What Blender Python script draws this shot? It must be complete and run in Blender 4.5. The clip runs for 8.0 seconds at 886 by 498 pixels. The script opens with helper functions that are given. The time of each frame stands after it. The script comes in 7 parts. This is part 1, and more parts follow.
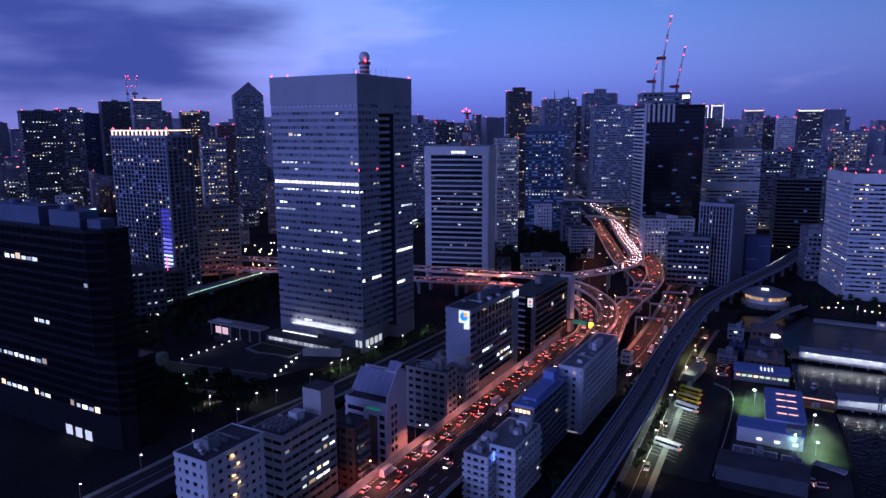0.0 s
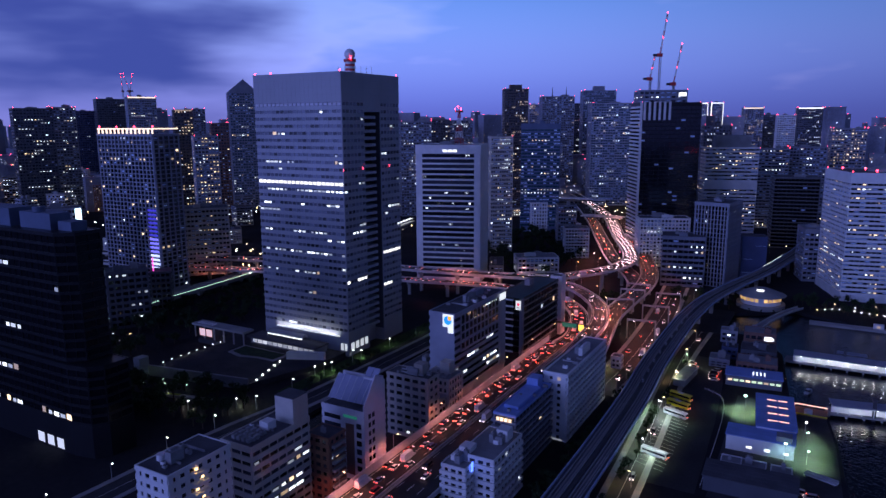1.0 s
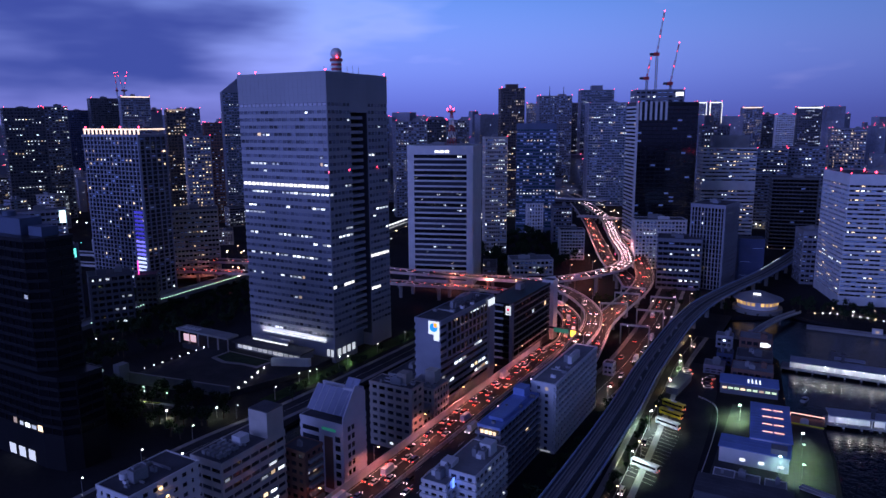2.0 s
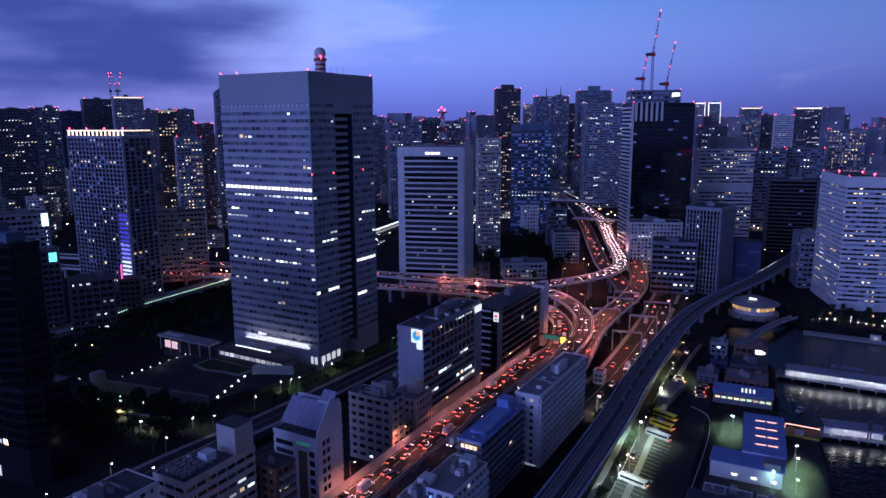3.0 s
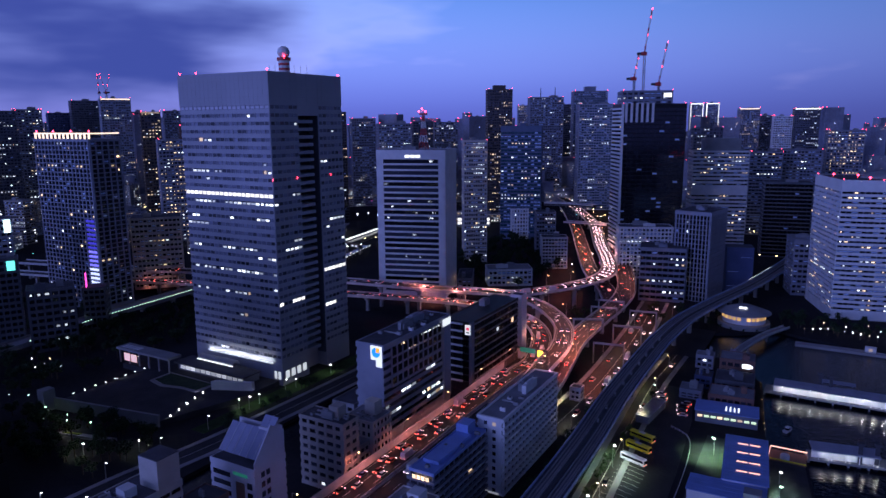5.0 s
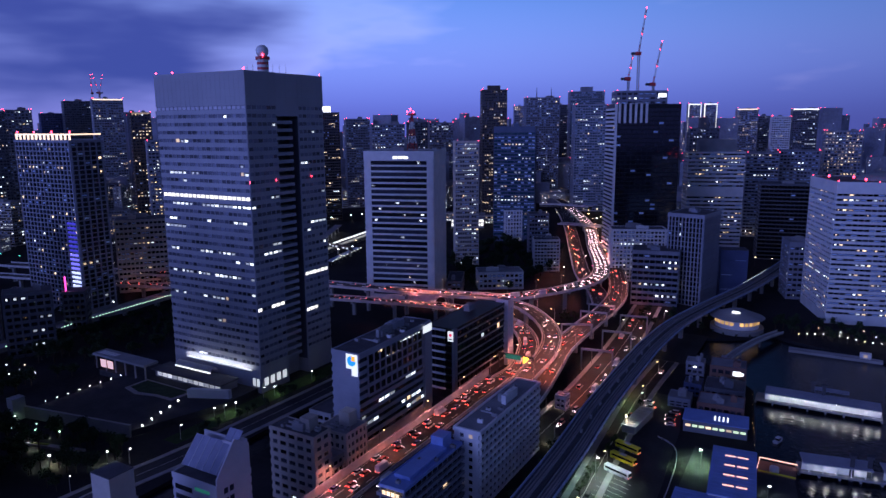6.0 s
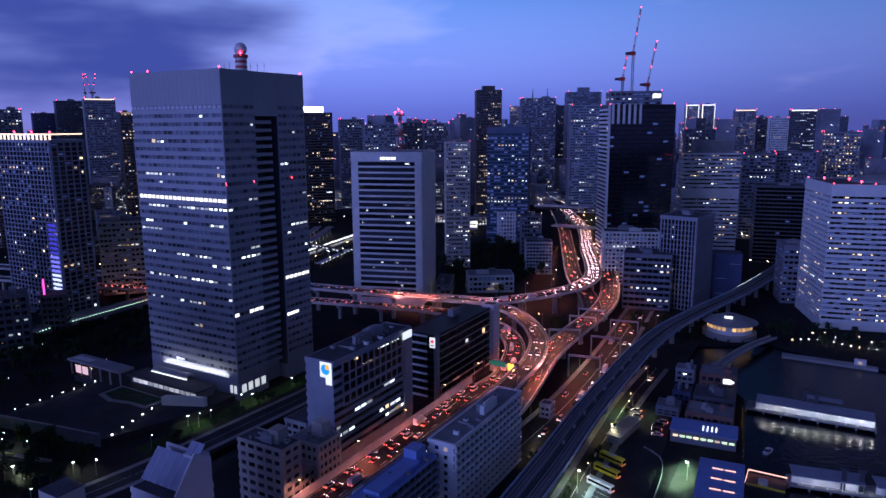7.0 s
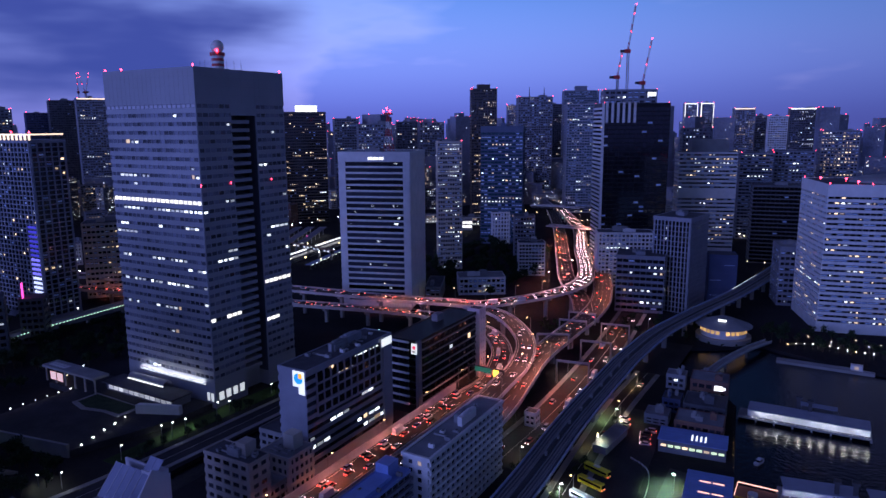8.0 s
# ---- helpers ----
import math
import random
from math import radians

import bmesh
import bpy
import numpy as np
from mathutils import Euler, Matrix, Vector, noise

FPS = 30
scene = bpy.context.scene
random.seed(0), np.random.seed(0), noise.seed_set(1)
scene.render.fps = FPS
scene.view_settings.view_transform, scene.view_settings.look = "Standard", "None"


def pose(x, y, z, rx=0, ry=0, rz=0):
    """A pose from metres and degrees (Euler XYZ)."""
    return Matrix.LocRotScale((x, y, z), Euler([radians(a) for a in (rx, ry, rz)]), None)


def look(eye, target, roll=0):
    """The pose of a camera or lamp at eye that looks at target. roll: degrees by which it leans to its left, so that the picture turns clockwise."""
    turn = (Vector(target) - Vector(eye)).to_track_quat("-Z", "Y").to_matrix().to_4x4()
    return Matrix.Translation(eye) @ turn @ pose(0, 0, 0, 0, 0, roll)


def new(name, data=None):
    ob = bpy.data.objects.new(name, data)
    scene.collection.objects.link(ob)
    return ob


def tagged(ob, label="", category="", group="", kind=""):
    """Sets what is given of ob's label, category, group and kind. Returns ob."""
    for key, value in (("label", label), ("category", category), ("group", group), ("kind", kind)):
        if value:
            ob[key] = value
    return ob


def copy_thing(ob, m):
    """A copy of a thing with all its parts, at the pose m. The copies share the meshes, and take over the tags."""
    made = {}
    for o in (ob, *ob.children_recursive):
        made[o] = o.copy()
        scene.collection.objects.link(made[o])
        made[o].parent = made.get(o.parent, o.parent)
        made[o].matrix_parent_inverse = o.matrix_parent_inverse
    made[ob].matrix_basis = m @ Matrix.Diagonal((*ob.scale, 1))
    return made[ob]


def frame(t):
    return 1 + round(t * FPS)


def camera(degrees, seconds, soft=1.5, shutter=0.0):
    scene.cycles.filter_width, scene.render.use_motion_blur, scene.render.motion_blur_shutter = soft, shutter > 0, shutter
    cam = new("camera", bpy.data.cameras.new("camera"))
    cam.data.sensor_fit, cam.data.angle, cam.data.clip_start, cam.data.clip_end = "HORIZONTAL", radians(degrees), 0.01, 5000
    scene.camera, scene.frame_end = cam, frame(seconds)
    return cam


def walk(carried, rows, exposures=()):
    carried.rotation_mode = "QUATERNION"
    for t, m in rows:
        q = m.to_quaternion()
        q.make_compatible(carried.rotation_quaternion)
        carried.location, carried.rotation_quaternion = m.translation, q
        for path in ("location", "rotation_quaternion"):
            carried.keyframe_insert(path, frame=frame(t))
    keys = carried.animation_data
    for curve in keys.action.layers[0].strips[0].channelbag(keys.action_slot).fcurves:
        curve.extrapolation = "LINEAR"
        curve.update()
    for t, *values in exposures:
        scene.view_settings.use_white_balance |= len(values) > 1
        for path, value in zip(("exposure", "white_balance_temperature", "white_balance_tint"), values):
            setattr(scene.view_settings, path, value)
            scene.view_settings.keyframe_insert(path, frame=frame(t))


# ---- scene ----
cam = camera(65.3, 8.0)
PATH = [
    (0, (3.364, -3.142, 136.426), (2.392, -1.429, 136.075), -0.3),
    (0.5, (5.649, 2.499, 136.957), (4.675, 4.209, 136.602), -0.3),
    (1, (6.777, 8.606, 137.348), (5.802, 10.315, 136.989), -0.3),
    (1.5, (7.295, 14.388, 137.92), (6.32, 16.097, 137.558), -0.3),
    (3, (9.319, 33.228, 138.783), (8.344, 34.936, 138.423), -0.3),
    (3.5, (10.597, 39.805, 138.993), (9.619, 41.513, 138.634), -0.4),
    (4, (12.133, 46.361, 138.858), (11.153, 48.068, 138.5), -0.4),
    (4.5, (13.306, 52.89, 139.32), (12.325, 54.596, 138.962), -0.4),
    (6, (17.876, 72.467, 139.45), (16.893, 74.172, 139.094), -0.4),
    (6.5, (19.321, 79.098, 139.198), (18.338, 80.803, 138.843), -0.4),
    (7, (20.745, 85.419, 139.163), (19.762, 87.124, 138.809), -0.3),
    (7.5, (22.042, 92.192, 139.162), (21.057, 93.897, 138.807), -0.4),
    (8, (23.537, 99.033, 139.366), (22.551, 100.736, 139.009), -0.4),
]
walk(cam, [(t, look(eye, target, roll)) for t, eye, target, roll in PATH])

# ---- light ----
world = bpy.data.worlds.new("dusk_sky")
scene.world = world
world.use_nodes = True


def sky_nodes():
    nt = world.node_tree
    nt.nodes.clear()
    N = nt.nodes.new
    L = nt.links.new
    out, bg = N("ShaderNodeOutputWorld"), N("ShaderNodeBackground")
    tc, sep = N("ShaderNodeTexCoord"), N("ShaderNodeSeparateXYZ")
    L(tc.outputs["Generated"], sep.inputs[0])
    ramp = N("ShaderNodeValToRGB")
    ramp.color_ramp.interpolation = "B_SPLINE"
    stops = [(0.0, (0.095, 0.115, 0.50)), (0.03, (0.122, 0.165, 0.65)), (0.07, (0.180, 0.258, 0.83)), (0.12, (0.190, 0.305, 0.88)), (0.19, (0.098, 0.265, 0.80)), (0.27, (0.010, 0.032, 0.15)), (0.6, (0.003, 0.007, 0.036)), (1.0, (0.002, 0.005, 0.026))]
    el = ramp.color_ramp.elements
    while len(el) < len(stops):
        el.new(0.5)
    for e, (p, c) in zip(el, stops):
        e.position, e.color = p, (*c, 1)
    L(sep.outputs["Z"], ramp.inputs[0])
    # afterglow in the west, behind the eye
    dot = N("ShaderNodeVectorMath")
    dot.operation = "DOT_PRODUCT"
    dot.inputs[1].default_value = Vector((-0.55, -0.8, 0.22)).normalized()
    L(tc.outputs["Generated"], dot.inputs[0])
    glow = N("ShaderNodeMapRange")
    glow.interpolation_type = "SMOOTHERSTEP"
    glow.inputs["From Min"].default_value, glow.inputs["From Max"].default_value = -0.1, 1.0
    glow.inputs["To Min"].default_value, glow.inputs["To Max"].default_value = 0.0, 1.0
    L(dot.outputs["Value"], glow.inputs["Value"])
    add = N("ShaderNodeMix")
    add.data_type, add.blend_type = "RGBA", "ADD"
    add.inputs["B"].default_value = (0.055, 0.080, 0.330, 1)
    L(glow.outputs["Result"], add.inputs["Factor"])
    L(ramp.outputs["Color"], add.inputs["A"])
    # banks of cloud, stretched along the horizon
    mp = N("ShaderNodeMapping")
    mp.inputs["Location"].default_value = (CLOUD_SHIFT)
    mp.inputs["Scale"].default_value = (2.2, 2.2, 9.0)
    L(tc.outputs["Generated"], mp.inputs[0])
    no = N("ShaderNodeTexNoise")
    no.inputs["Scale"].default_value, no.inputs["Detail"].default_value = 1.2, 4
    no.inputs["Roughness"].default_value = 0.5
    L(mp.outputs[0], no.inputs["Vector"])
    # the cloud bank thickens towards the north-west
    side = N("ShaderNodeVectorMath")
    side.operation = "DOT_PRODUCT"
    side.inputs[1].default_value = (-0.93, 0.37, 0.0)
    L(tc.outputs["Generated"], side.inputs[0])
    bank = N("ShaderNodeMapRange")
    bank.inputs["From Min"].default_value, bank.inputs["From Max"].default_value = 0.865, 0.955
    bank.inputs["To Min"].default_value, bank.inputs["To Max"].default_value = -0.29, 0.24
    L(side.outputs["Value"], bank.inputs["Value"])
    high = N("ShaderNodeMapRange")
    high.inputs["From Min"].default_value, high.inputs["From Max"].default_value = 0.0, 0.145
    high.inputs["To Min"].default_value, high.inputs["To Max"].default_value = -0.07, 0.08
    L(sep.outputs["Z"], high.inputs["Value"])
    s1, s2 = N("ShaderNodeMath"), N("ShaderNodeMath")
    L(no.outputs["Fac"], s1.inputs[0])
    L(bank.outputs["Result"], s1.inputs[1])
    L(s1.outputs[0], s2.inputs[0])
    L(high.outputs["Result"], s2.inputs[1])
    dens = N("ShaderNodeMapRange")
    dens.interpolation_type = "SMOOTHSTEP"
    dens.inputs["From Min"].default_value, dens.inputs["From Max"].default_value = 0.40, 0.84
    L(s2.outputs[0], dens.inputs["Value"])
    dark = N("ShaderNodeMix")
    dark.data_type = "RGBA"
    dark.inputs["B"].default_value = (0.044, 0.068, 0.32, 1)
    L(dens.outputs["Result"], dark.inputs["Factor"])
    # thin pale rim where the bank ends
    rim = N("ShaderNodeValToRGB")
    for e, (p, v) in zip((rim.color_ramp.elements[0], rim.color_ramp.elements[1], rim.color_ramp.elements.new(0.43), rim.color_ramp.elements.new(0.5)), ((0.33, 0), (0.60, 0), (0.42, 0.5), (0.48, 0.5))):
        e.position, e.color = p, (v, v, v, 1)
    L(s2.outputs[0], rim.inputs[0])
    pale = N("ShaderNodeMix")
    pale.data_type, pale.blend_type = "RGBA", "ADD"
    pale.inputs["B"].default_value = (0.20, 0.16, 0.18, 1)
    L(rim.outputs["Color"], pale.inputs["Factor"])
    L(add.outputs["Result"], pale.inputs["A"])
    L(pale.outputs["Result"], dark.inputs["A"])
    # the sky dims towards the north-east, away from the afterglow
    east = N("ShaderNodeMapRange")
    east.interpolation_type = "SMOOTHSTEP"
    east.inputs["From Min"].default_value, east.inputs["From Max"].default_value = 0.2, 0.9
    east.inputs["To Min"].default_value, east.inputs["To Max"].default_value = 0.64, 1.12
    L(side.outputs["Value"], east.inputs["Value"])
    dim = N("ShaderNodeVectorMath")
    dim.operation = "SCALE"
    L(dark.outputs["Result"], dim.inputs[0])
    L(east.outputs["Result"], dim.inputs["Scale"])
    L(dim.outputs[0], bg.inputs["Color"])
    bg.inputs["Strength"].default_value = 1.06
    L(bg.outputs[0], out.inputs[0])


CLOUD_SHIFT = (3.1, 0.4, 1.7)
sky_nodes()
sun = new("afterglow_sun", bpy.data.lights.new("afterglow_sun", "SUN"))
sun.data.energy, sun.data.angle, sun.data.color = 1.12, radians(30), (0.27, 0.34, 1.0)
sun.matrix_world = look((0, 0, 500), (110, 340, 448))


# ---- materials ----
def material(name, color, rough=0.7, metal=0.0, var=0.25, scale=0.25, fine=3.0, bump=0.15, spec=0.5, emit=None, power=0.0, per_object=0.0):
    """A surface with two scales of variation, in metres, and fine relief."""
    m = bpy.data.materials.new(name)
    m.use_nodes = True
    nt = m.node_tree
    b = nt.nodes["Principled BSDF"]
    N, L = nt.nodes.new, nt.links.new
    b.inputs["Roughness"].default_value, b.inputs["Metallic"].default_value = rough, metal
    b.inputs["Specular IOR Level"].default_value = spec
    if emit:
        b.inputs["Base Color"].default_value = (*color, 1)
        b.inputs["Emission Color"].default_value = (*emit, 1)
        b.inputs["Emission Strength"].default_value = power
        if per_object:
            info, mr = N("ShaderNodeObjectInfo"), N("ShaderNodeMapRange")
            geo = N("ShaderNodeNewGeometry")
            ad = N("ShaderNodeMath")
            L(info.outputs["Random"], ad.inputs[0])
            L(geo.outputs["Random Per Island"], ad.inputs[1])
            fr = N("ShaderNodeMath")
            fr.operation = "FRACT"
            L(ad.outputs[0], fr.inputs[0])
            po = N("ShaderNodeMath")
            po.operation = "POWER"
            po.inputs[1].default_value = 2.0
            L(fr.outputs[0], po.inputs[0])
            mr.inputs["To Min"].default_value, mr.inputs["To Max"].default_value = power * (1 - per_object), power * (1 + per_object)
            L(po.outputs[0], mr.inputs["Value"])
            L(mr.outputs["Result"], b.inputs["Emission Strength"])
        return m
    tc = N("ShaderNodeTexCoord")
    geo = N("ShaderNodeNewGeometry")
    big, small = N("ShaderNodeTexNoise"), N("ShaderNodeTexNoise")
    big.inputs["Scale"].default_value, big.inputs["Detail"].default_value = scale, 5
    small.inputs["Scale"].default_value, small.inputs["Detail"].default_value = fine, 3
    L(geo.outputs["Position"], big.inputs["Vector"])
    L(geo.outputs["Position"], small.inputs["Vector"])
    mul = N("ShaderNodeMath")
    mul.operation = "MULTIPLY_ADD"
    mul.inputs[1].default_value = 0.4
    L(small.outputs["Fac"], mul.inputs[0])
    L(big.outputs["Fac"], mul.inputs[2])
    mr = N("ShaderNodeMapRange")
    mr.inputs["From Min"].default_value, mr.inputs["From Max"].default_value = 0.4, 1.0
    mr.inputs["To Min"].default_value, mr.inputs["To Max"].default_value = 1 - var, 1 + var
    L(mul.outputs[0], mr.inputs["Value"])
    fac = mr.outputs["Result"]
    if per_object:
        info, mo, mm = N("ShaderNodeObjectInfo"), N("ShaderNodeMapRange"), N("ShaderNodeMath")
        both, part_of = N("ShaderNodeMath"), N("ShaderNodeMath")
        L(info.outputs["Random"], both.inputs[0])
        L(geo.outputs["Random Per Island"], both.inputs[1])
        part_of.operation = "FRACT"
        L(both.outputs[0], part_of.inputs[0])
        mo.inputs["To Min"].default_value, mo.inputs["To Max"].default_value = 1 - per_object, 1 + per_object
        L(part_of.outputs[0], mo.inputs["Value"])
        mm.operation = "MULTIPLY"
        L(fac, mm.inputs[0])
        L(mo.outputs["Result"], mm.inputs[1])
        fac = mm.outputs[0]
    sc = N("ShaderNodeVectorMath")
    sc.operation = "SCALE"
    sc.inputs[0].default_value = color
    L(fac, sc.inputs["Scale"])
    L(sc.outputs[0], b.inputs["Base Color"])
    if bump:
        bp = N("ShaderNodeBump")
        bp.inputs["Strength"].default_value, bp.inputs["Distance"].default_value = bump, 0.05
        L(small.outputs["Fac"], bp.inputs["Height"])
        L(bp.outputs[0], b.inputs["Normal"])
    return m


def glass_material(name, dark, pale, share=0.25, cell=(2.4, 2.4, 4.0), rough=0.12):
    """Window glass with blinds drawn behind some panes, cell by cell."""
    m = bpy.data.materials.new(name)
    m.use_nodes = True
    nt = m.node_tree
    b = nt.nodes["Principled BSDF"]
    N, L = nt.nodes.new, nt.links.new
    tc, sn, wn = N("ShaderNodeTexCoord"), N("ShaderNodeVectorMath"), N("ShaderNodeTexWhiteNoise")
    sn.operation = "SNAP"
    sn.inputs[1].default_value = cell
    L(tc.outputs["Object"], sn.inputs[0])
    L(sn.outputs[0], wn.inputs["Vector"])
    ramp = N("ShaderNodeValToRGB")
    e = ramp.color_ramp.elements
    e[0].position, e[0].color = 1 - share - 0.15, (*dark, 1)
    e[1].position, e[1].color = 1.0, (*pale, 1)
    L(wn.outputs["Value"], ramp.inputs[0])
    L(ramp.outputs[0], b.inputs["Base Color"])
    b.inputs["Roughness"].default_value = rough
    b.inputs["Specular IOR Level"].default_value = 0.6
    return m


M = {}
M["stone"] = material("grey_stone_panel", (0.39, 0.39, 0.43), 0.5, var=0.12, scale=0.06, per_object=0.06, spec=0.3)
M["stone_dark"] = material("grey_stone_side", (0.33, 0.33, 0.36), 0.45, var=0.12, scale=0.06)
M["white"] = material("white_paint", (0.72, 0.71, 0.72), 0.6, var=0.14, scale=0.15)
M["cream"] = material("cream_tile", (0.50, 0.46, 0.42), 0.6, var=0.16, scale=0.2)
M["beige"] = material("beige_render", (0.36, 0.32, 0.29), 0.75, var=0.2, scale=0.2)
M["grey"] = material("grey_concrete", (0.27, 0.27, 0.28), 0.8, var=0.22, scale=0.12)
# mid and dark are raised and blued to carry haze on distant towers
M["mid"] = material("slate_cladding", (0.20, 0.21, 0.26), 0.55, var=0.2, scale=0.1)
M["dark"] = material("dark_cladding", (0.085, 0.09, 0.11), 0.45, var=0.25, scale=0.1)
M["black"] = material("black_cladding", (0.016, 0.016, 0.02), 0.35, var=0.25, scale=0.1, spec=0.25)
M["brown"] = material("brown_tile", (0.17, 0.085, 0.07), 0.6, var=0.2, scale=0.2)
M["navy"] = material("navy_sheeting", (0.05, 0.07, 0.16), 0.6, var=0.2, scale=0.1)
M["roof"] = material("bitumen_roof", (0.10, 0.10, 0.115), 0.85, var=0.35, scale=0.12, fine=1.5, spec=0.2)
M["roof_pale"] = material("screed_roof", (0.24, 0.24, 0.26), 0.8, var=0.3, scale=0.12, fine=1.5)
M["blue_roof"] = material("blue_sheet_roof", (0.22, 0.32, 0.66), 0.45, var=0.15, scale=0.2)
M["ground"] = material("city_ground", (0.028, 0.028, 0.032), 0.9, var=0.45, scale=0.02, fine=0.4, spec=0.08)
M["asphalt"] = material("asphalt", (0.055, 0.054, 0.055), 0.75, var=0.3, scale=0.05, fine=0.8, spec=0.08)
M["deck"] = material("worn_highway_asphalt", (0.068, 0.064, 0.063), 0.65, var=0.25, scale=0.08, fine=0.8, spec=0.08)
M["concrete"] = material("weathered_concrete", (0.30, 0.29, 0.29), 0.8, var=0.25, scale=0.1, fine=1.0)
M["barrier"] = material("pale_barrier", (0.52, 0.50, 0.50), 0.7, var=0.25, scale=0.15, fine=1.0)
M["track"] = material("guideway_concrete", (0.11, 0.125, 0.165), 0.7, var=0.3, scale=0.08, fine=0.8)
M["paving"] = material("plaza_paving", (0.06, 0.06, 0.066), 0.8, var=0.3, scale=0.1, fine=0.7, spec=0.08)
M["line"] = material("road_paint", (0.7, 0.7, 0.66), 0.6, var=0.2)
M["grass"] = material("lawn", (0.035, 0.06, 0.025), 0.95, var=0.4, scale=0.2, spec=0.08)
M["leaf"] = material("evergreen_leaf", (0.035, 0.055, 0.03), 0.7, var=0.5, scale=0.4, fine=2.0, per_object=0.3, spec=0.08)
M["bark"] = material("bark", (0.07, 0.055, 0.045), 0.9, var=0.3, fine=5, spec=0.08)
M["steel"] = material("painted_steel", (0.35, 0.35, 0.37), 0.45, metal=0.3, var=0.15)
M["steel_dark"] = material("dark_steel", (0.07, 0.07, 0.08), 0.5, metal=0.4, var=0.2)
M["red_paint"] = material("red_paint", (0.55, 0.05, 0.05), 0.5, var=0.15)
M["white_mast"] = material("white_mast_paint", (0.75, 0.75, 0.75), 0.5, var=0.1)
M["tyre"] = material("tyre_rubber", (0.02, 0.02, 0.02), 0.8)
M["yellow"] = material("yellow_coachwork", (0.80, 0.72, 0.04), 0.35, var=0.08)
M["car_glass"] = material("car_glass", (0.015, 0.015, 0.02), 0.08, var=0.1, bump=0)
for k, c in dict(car_white=(0.75, 0.75, 0.75), car_black=(0.02, 0.02, 0.022), car_silver=(0.42, 0.43, 0.45), car_blue=(0.04, 0.07, 0.25), car_red=(0.4, 0.03, 0.03)).items():
    M[k] = material(k + "_paint", c, 0.3, metal=0.2, var=0.06, bump=0)
M["glass"] = glass_material("office_glass", (0.020, 0.022, 0.03), (0.16, 0.16, 0.20), 0.3)
# pale base colour paints in the western sky that the panes would reflect
M["pane_tower"] = material("tower_pane_painted_sky", (0.17, 0.175, 0.22), 0.25, var=0.2, per_object=0.8, bump=0)
M["pane"] = material("window_pane", (0.032, 0.034, 0.046), 0.12, var=0.2, per_object=0.9, bump=0)
M["glass_tower"] = glass_material("tinted_tower_glass", (0.09, 0.095, 0.125), (0.20, 0.20, 0.25), 0.35)
M["glass_dark"] = glass_material("dark_glass", (0.008, 0.009, 0.013), (0.03, 0.03, 0.04), 0.15, rough=0.08)
M["glass_teal"] = glass_material("teal_glass", (0.02, 0.06, 0.085), (0.05, 0.10, 0.13), 0.3)
M["lit_white"] = material("lit_office_window", (0.6, 0.6, 0.6), emit=(0.80, 0.88, 1.0), power=1.7, per_object=0.85)
M["lit_warm"] = material("lit_home_window", (0.6, 0.5, 0.4), emit=(1.0, 0.70, 0.42), power=1.3, per_object=0.8)
M["lit_band"] = material("lit_office_floor", (0.6, 0.6, 0.6), emit=(1.0, 0.97, 0.93), power=1.7, per_object=0.3)
M["lit_violet"] = material("violet_floodlit_panel", (0.4, 0.4, 0.6), emit=(0.22, 0.18, 1.0), power=1.6, per_object=0.4)
M["red_lamp"] = material("red_warning_light", (0.5, 0.02, 0.02), emit=(1.0, 0.05, 0.12), power=9)
M["lamp_white"] = material("white_lamp_glow", (0.8, 0.8, 0.8), emit=(0.9, 0.95, 1.0), power=14)
M["lamp_warm"] = material("warm_lamp_glow", (0.8, 0.7, 0.5), emit=(1.0, 0.66, 0.33), power=12)
M["lamp_green"] = material("greenish_lamp_glow", (0.7, 0.8, 0.7), emit=(0.6, 1.0, 0.75), power=12)
M["head"] = material("headlight_glow", (0.8, 0.8, 0.8), emit=(1.0, 0.68, 0.80), power=11)
M["tail"] = material("tail_light_glow", (0.5, 0.02, 0.02), emit=(1.0, 0.12, 0.10), power=8)


# raised and blued as well, haze of the skyline mixed into the colour
M["slate_pale"] = material("pale_slate_panel", (0.29, 0.30, 0.36), 0.6, var=0.16, scale=0.12)
M["white_cool"] = material("smooth_white_panel", (0.62, 0.60, 0.66), 0.5, var=0.1, scale=0.2)
M["blue_grey"] = material("blue_grey_cladding", (0.09, 0.12, 0.20), 0.6, var=0.2, scale=0.12)
M["bronze"] = material("bronze_cladding", (0.075, 0.06, 0.055), 0.45, var=0.2, scale=0.1)
M["guide_wall"] = material("guideway_parapet", (0.40, 0.48, 0.66), 0.55, var=0.25, scale=0.15)
M["roof_glass"] = material("dusty_roof_glass", (0.30, 0.31, 0.42), 0.25, var=0.15, scale=0.3)
M["pier_roof"] = material("pale_pier_roof", (0.34, 0.36, 0.44), 0.6, var=0.15, scale=0.2)
M["yellow_leaf"] = material("yellow_green_hedge", (0.20, 0.24, 0.02), 0.9, var=0.4, fine=4)
M["pane_black"] = material("black_window_pane", (0.006, 0.006, 0.009), 0.2, var=0.2, bump=0, spec=0.3)
M["glass_black"] = material("black_glass", (0.005, 0.005, 0.008), 0.2, var=0.3, bump=0, spec=0.3)
# distance haze is put into this wall colour: lifted and tinted blue
M["far_wall"] = material("far_city_wall_hazed", (0.24, 0.25, 0.32), 0.8, var=0.5, scale=0.02, fine=0.3)
def glow(key, name, colour, power, per_object=0.0):
    M[key] = material(name, tuple(min(0.8, c) for c in colour), emit=colour, power=power, per_object=per_object)


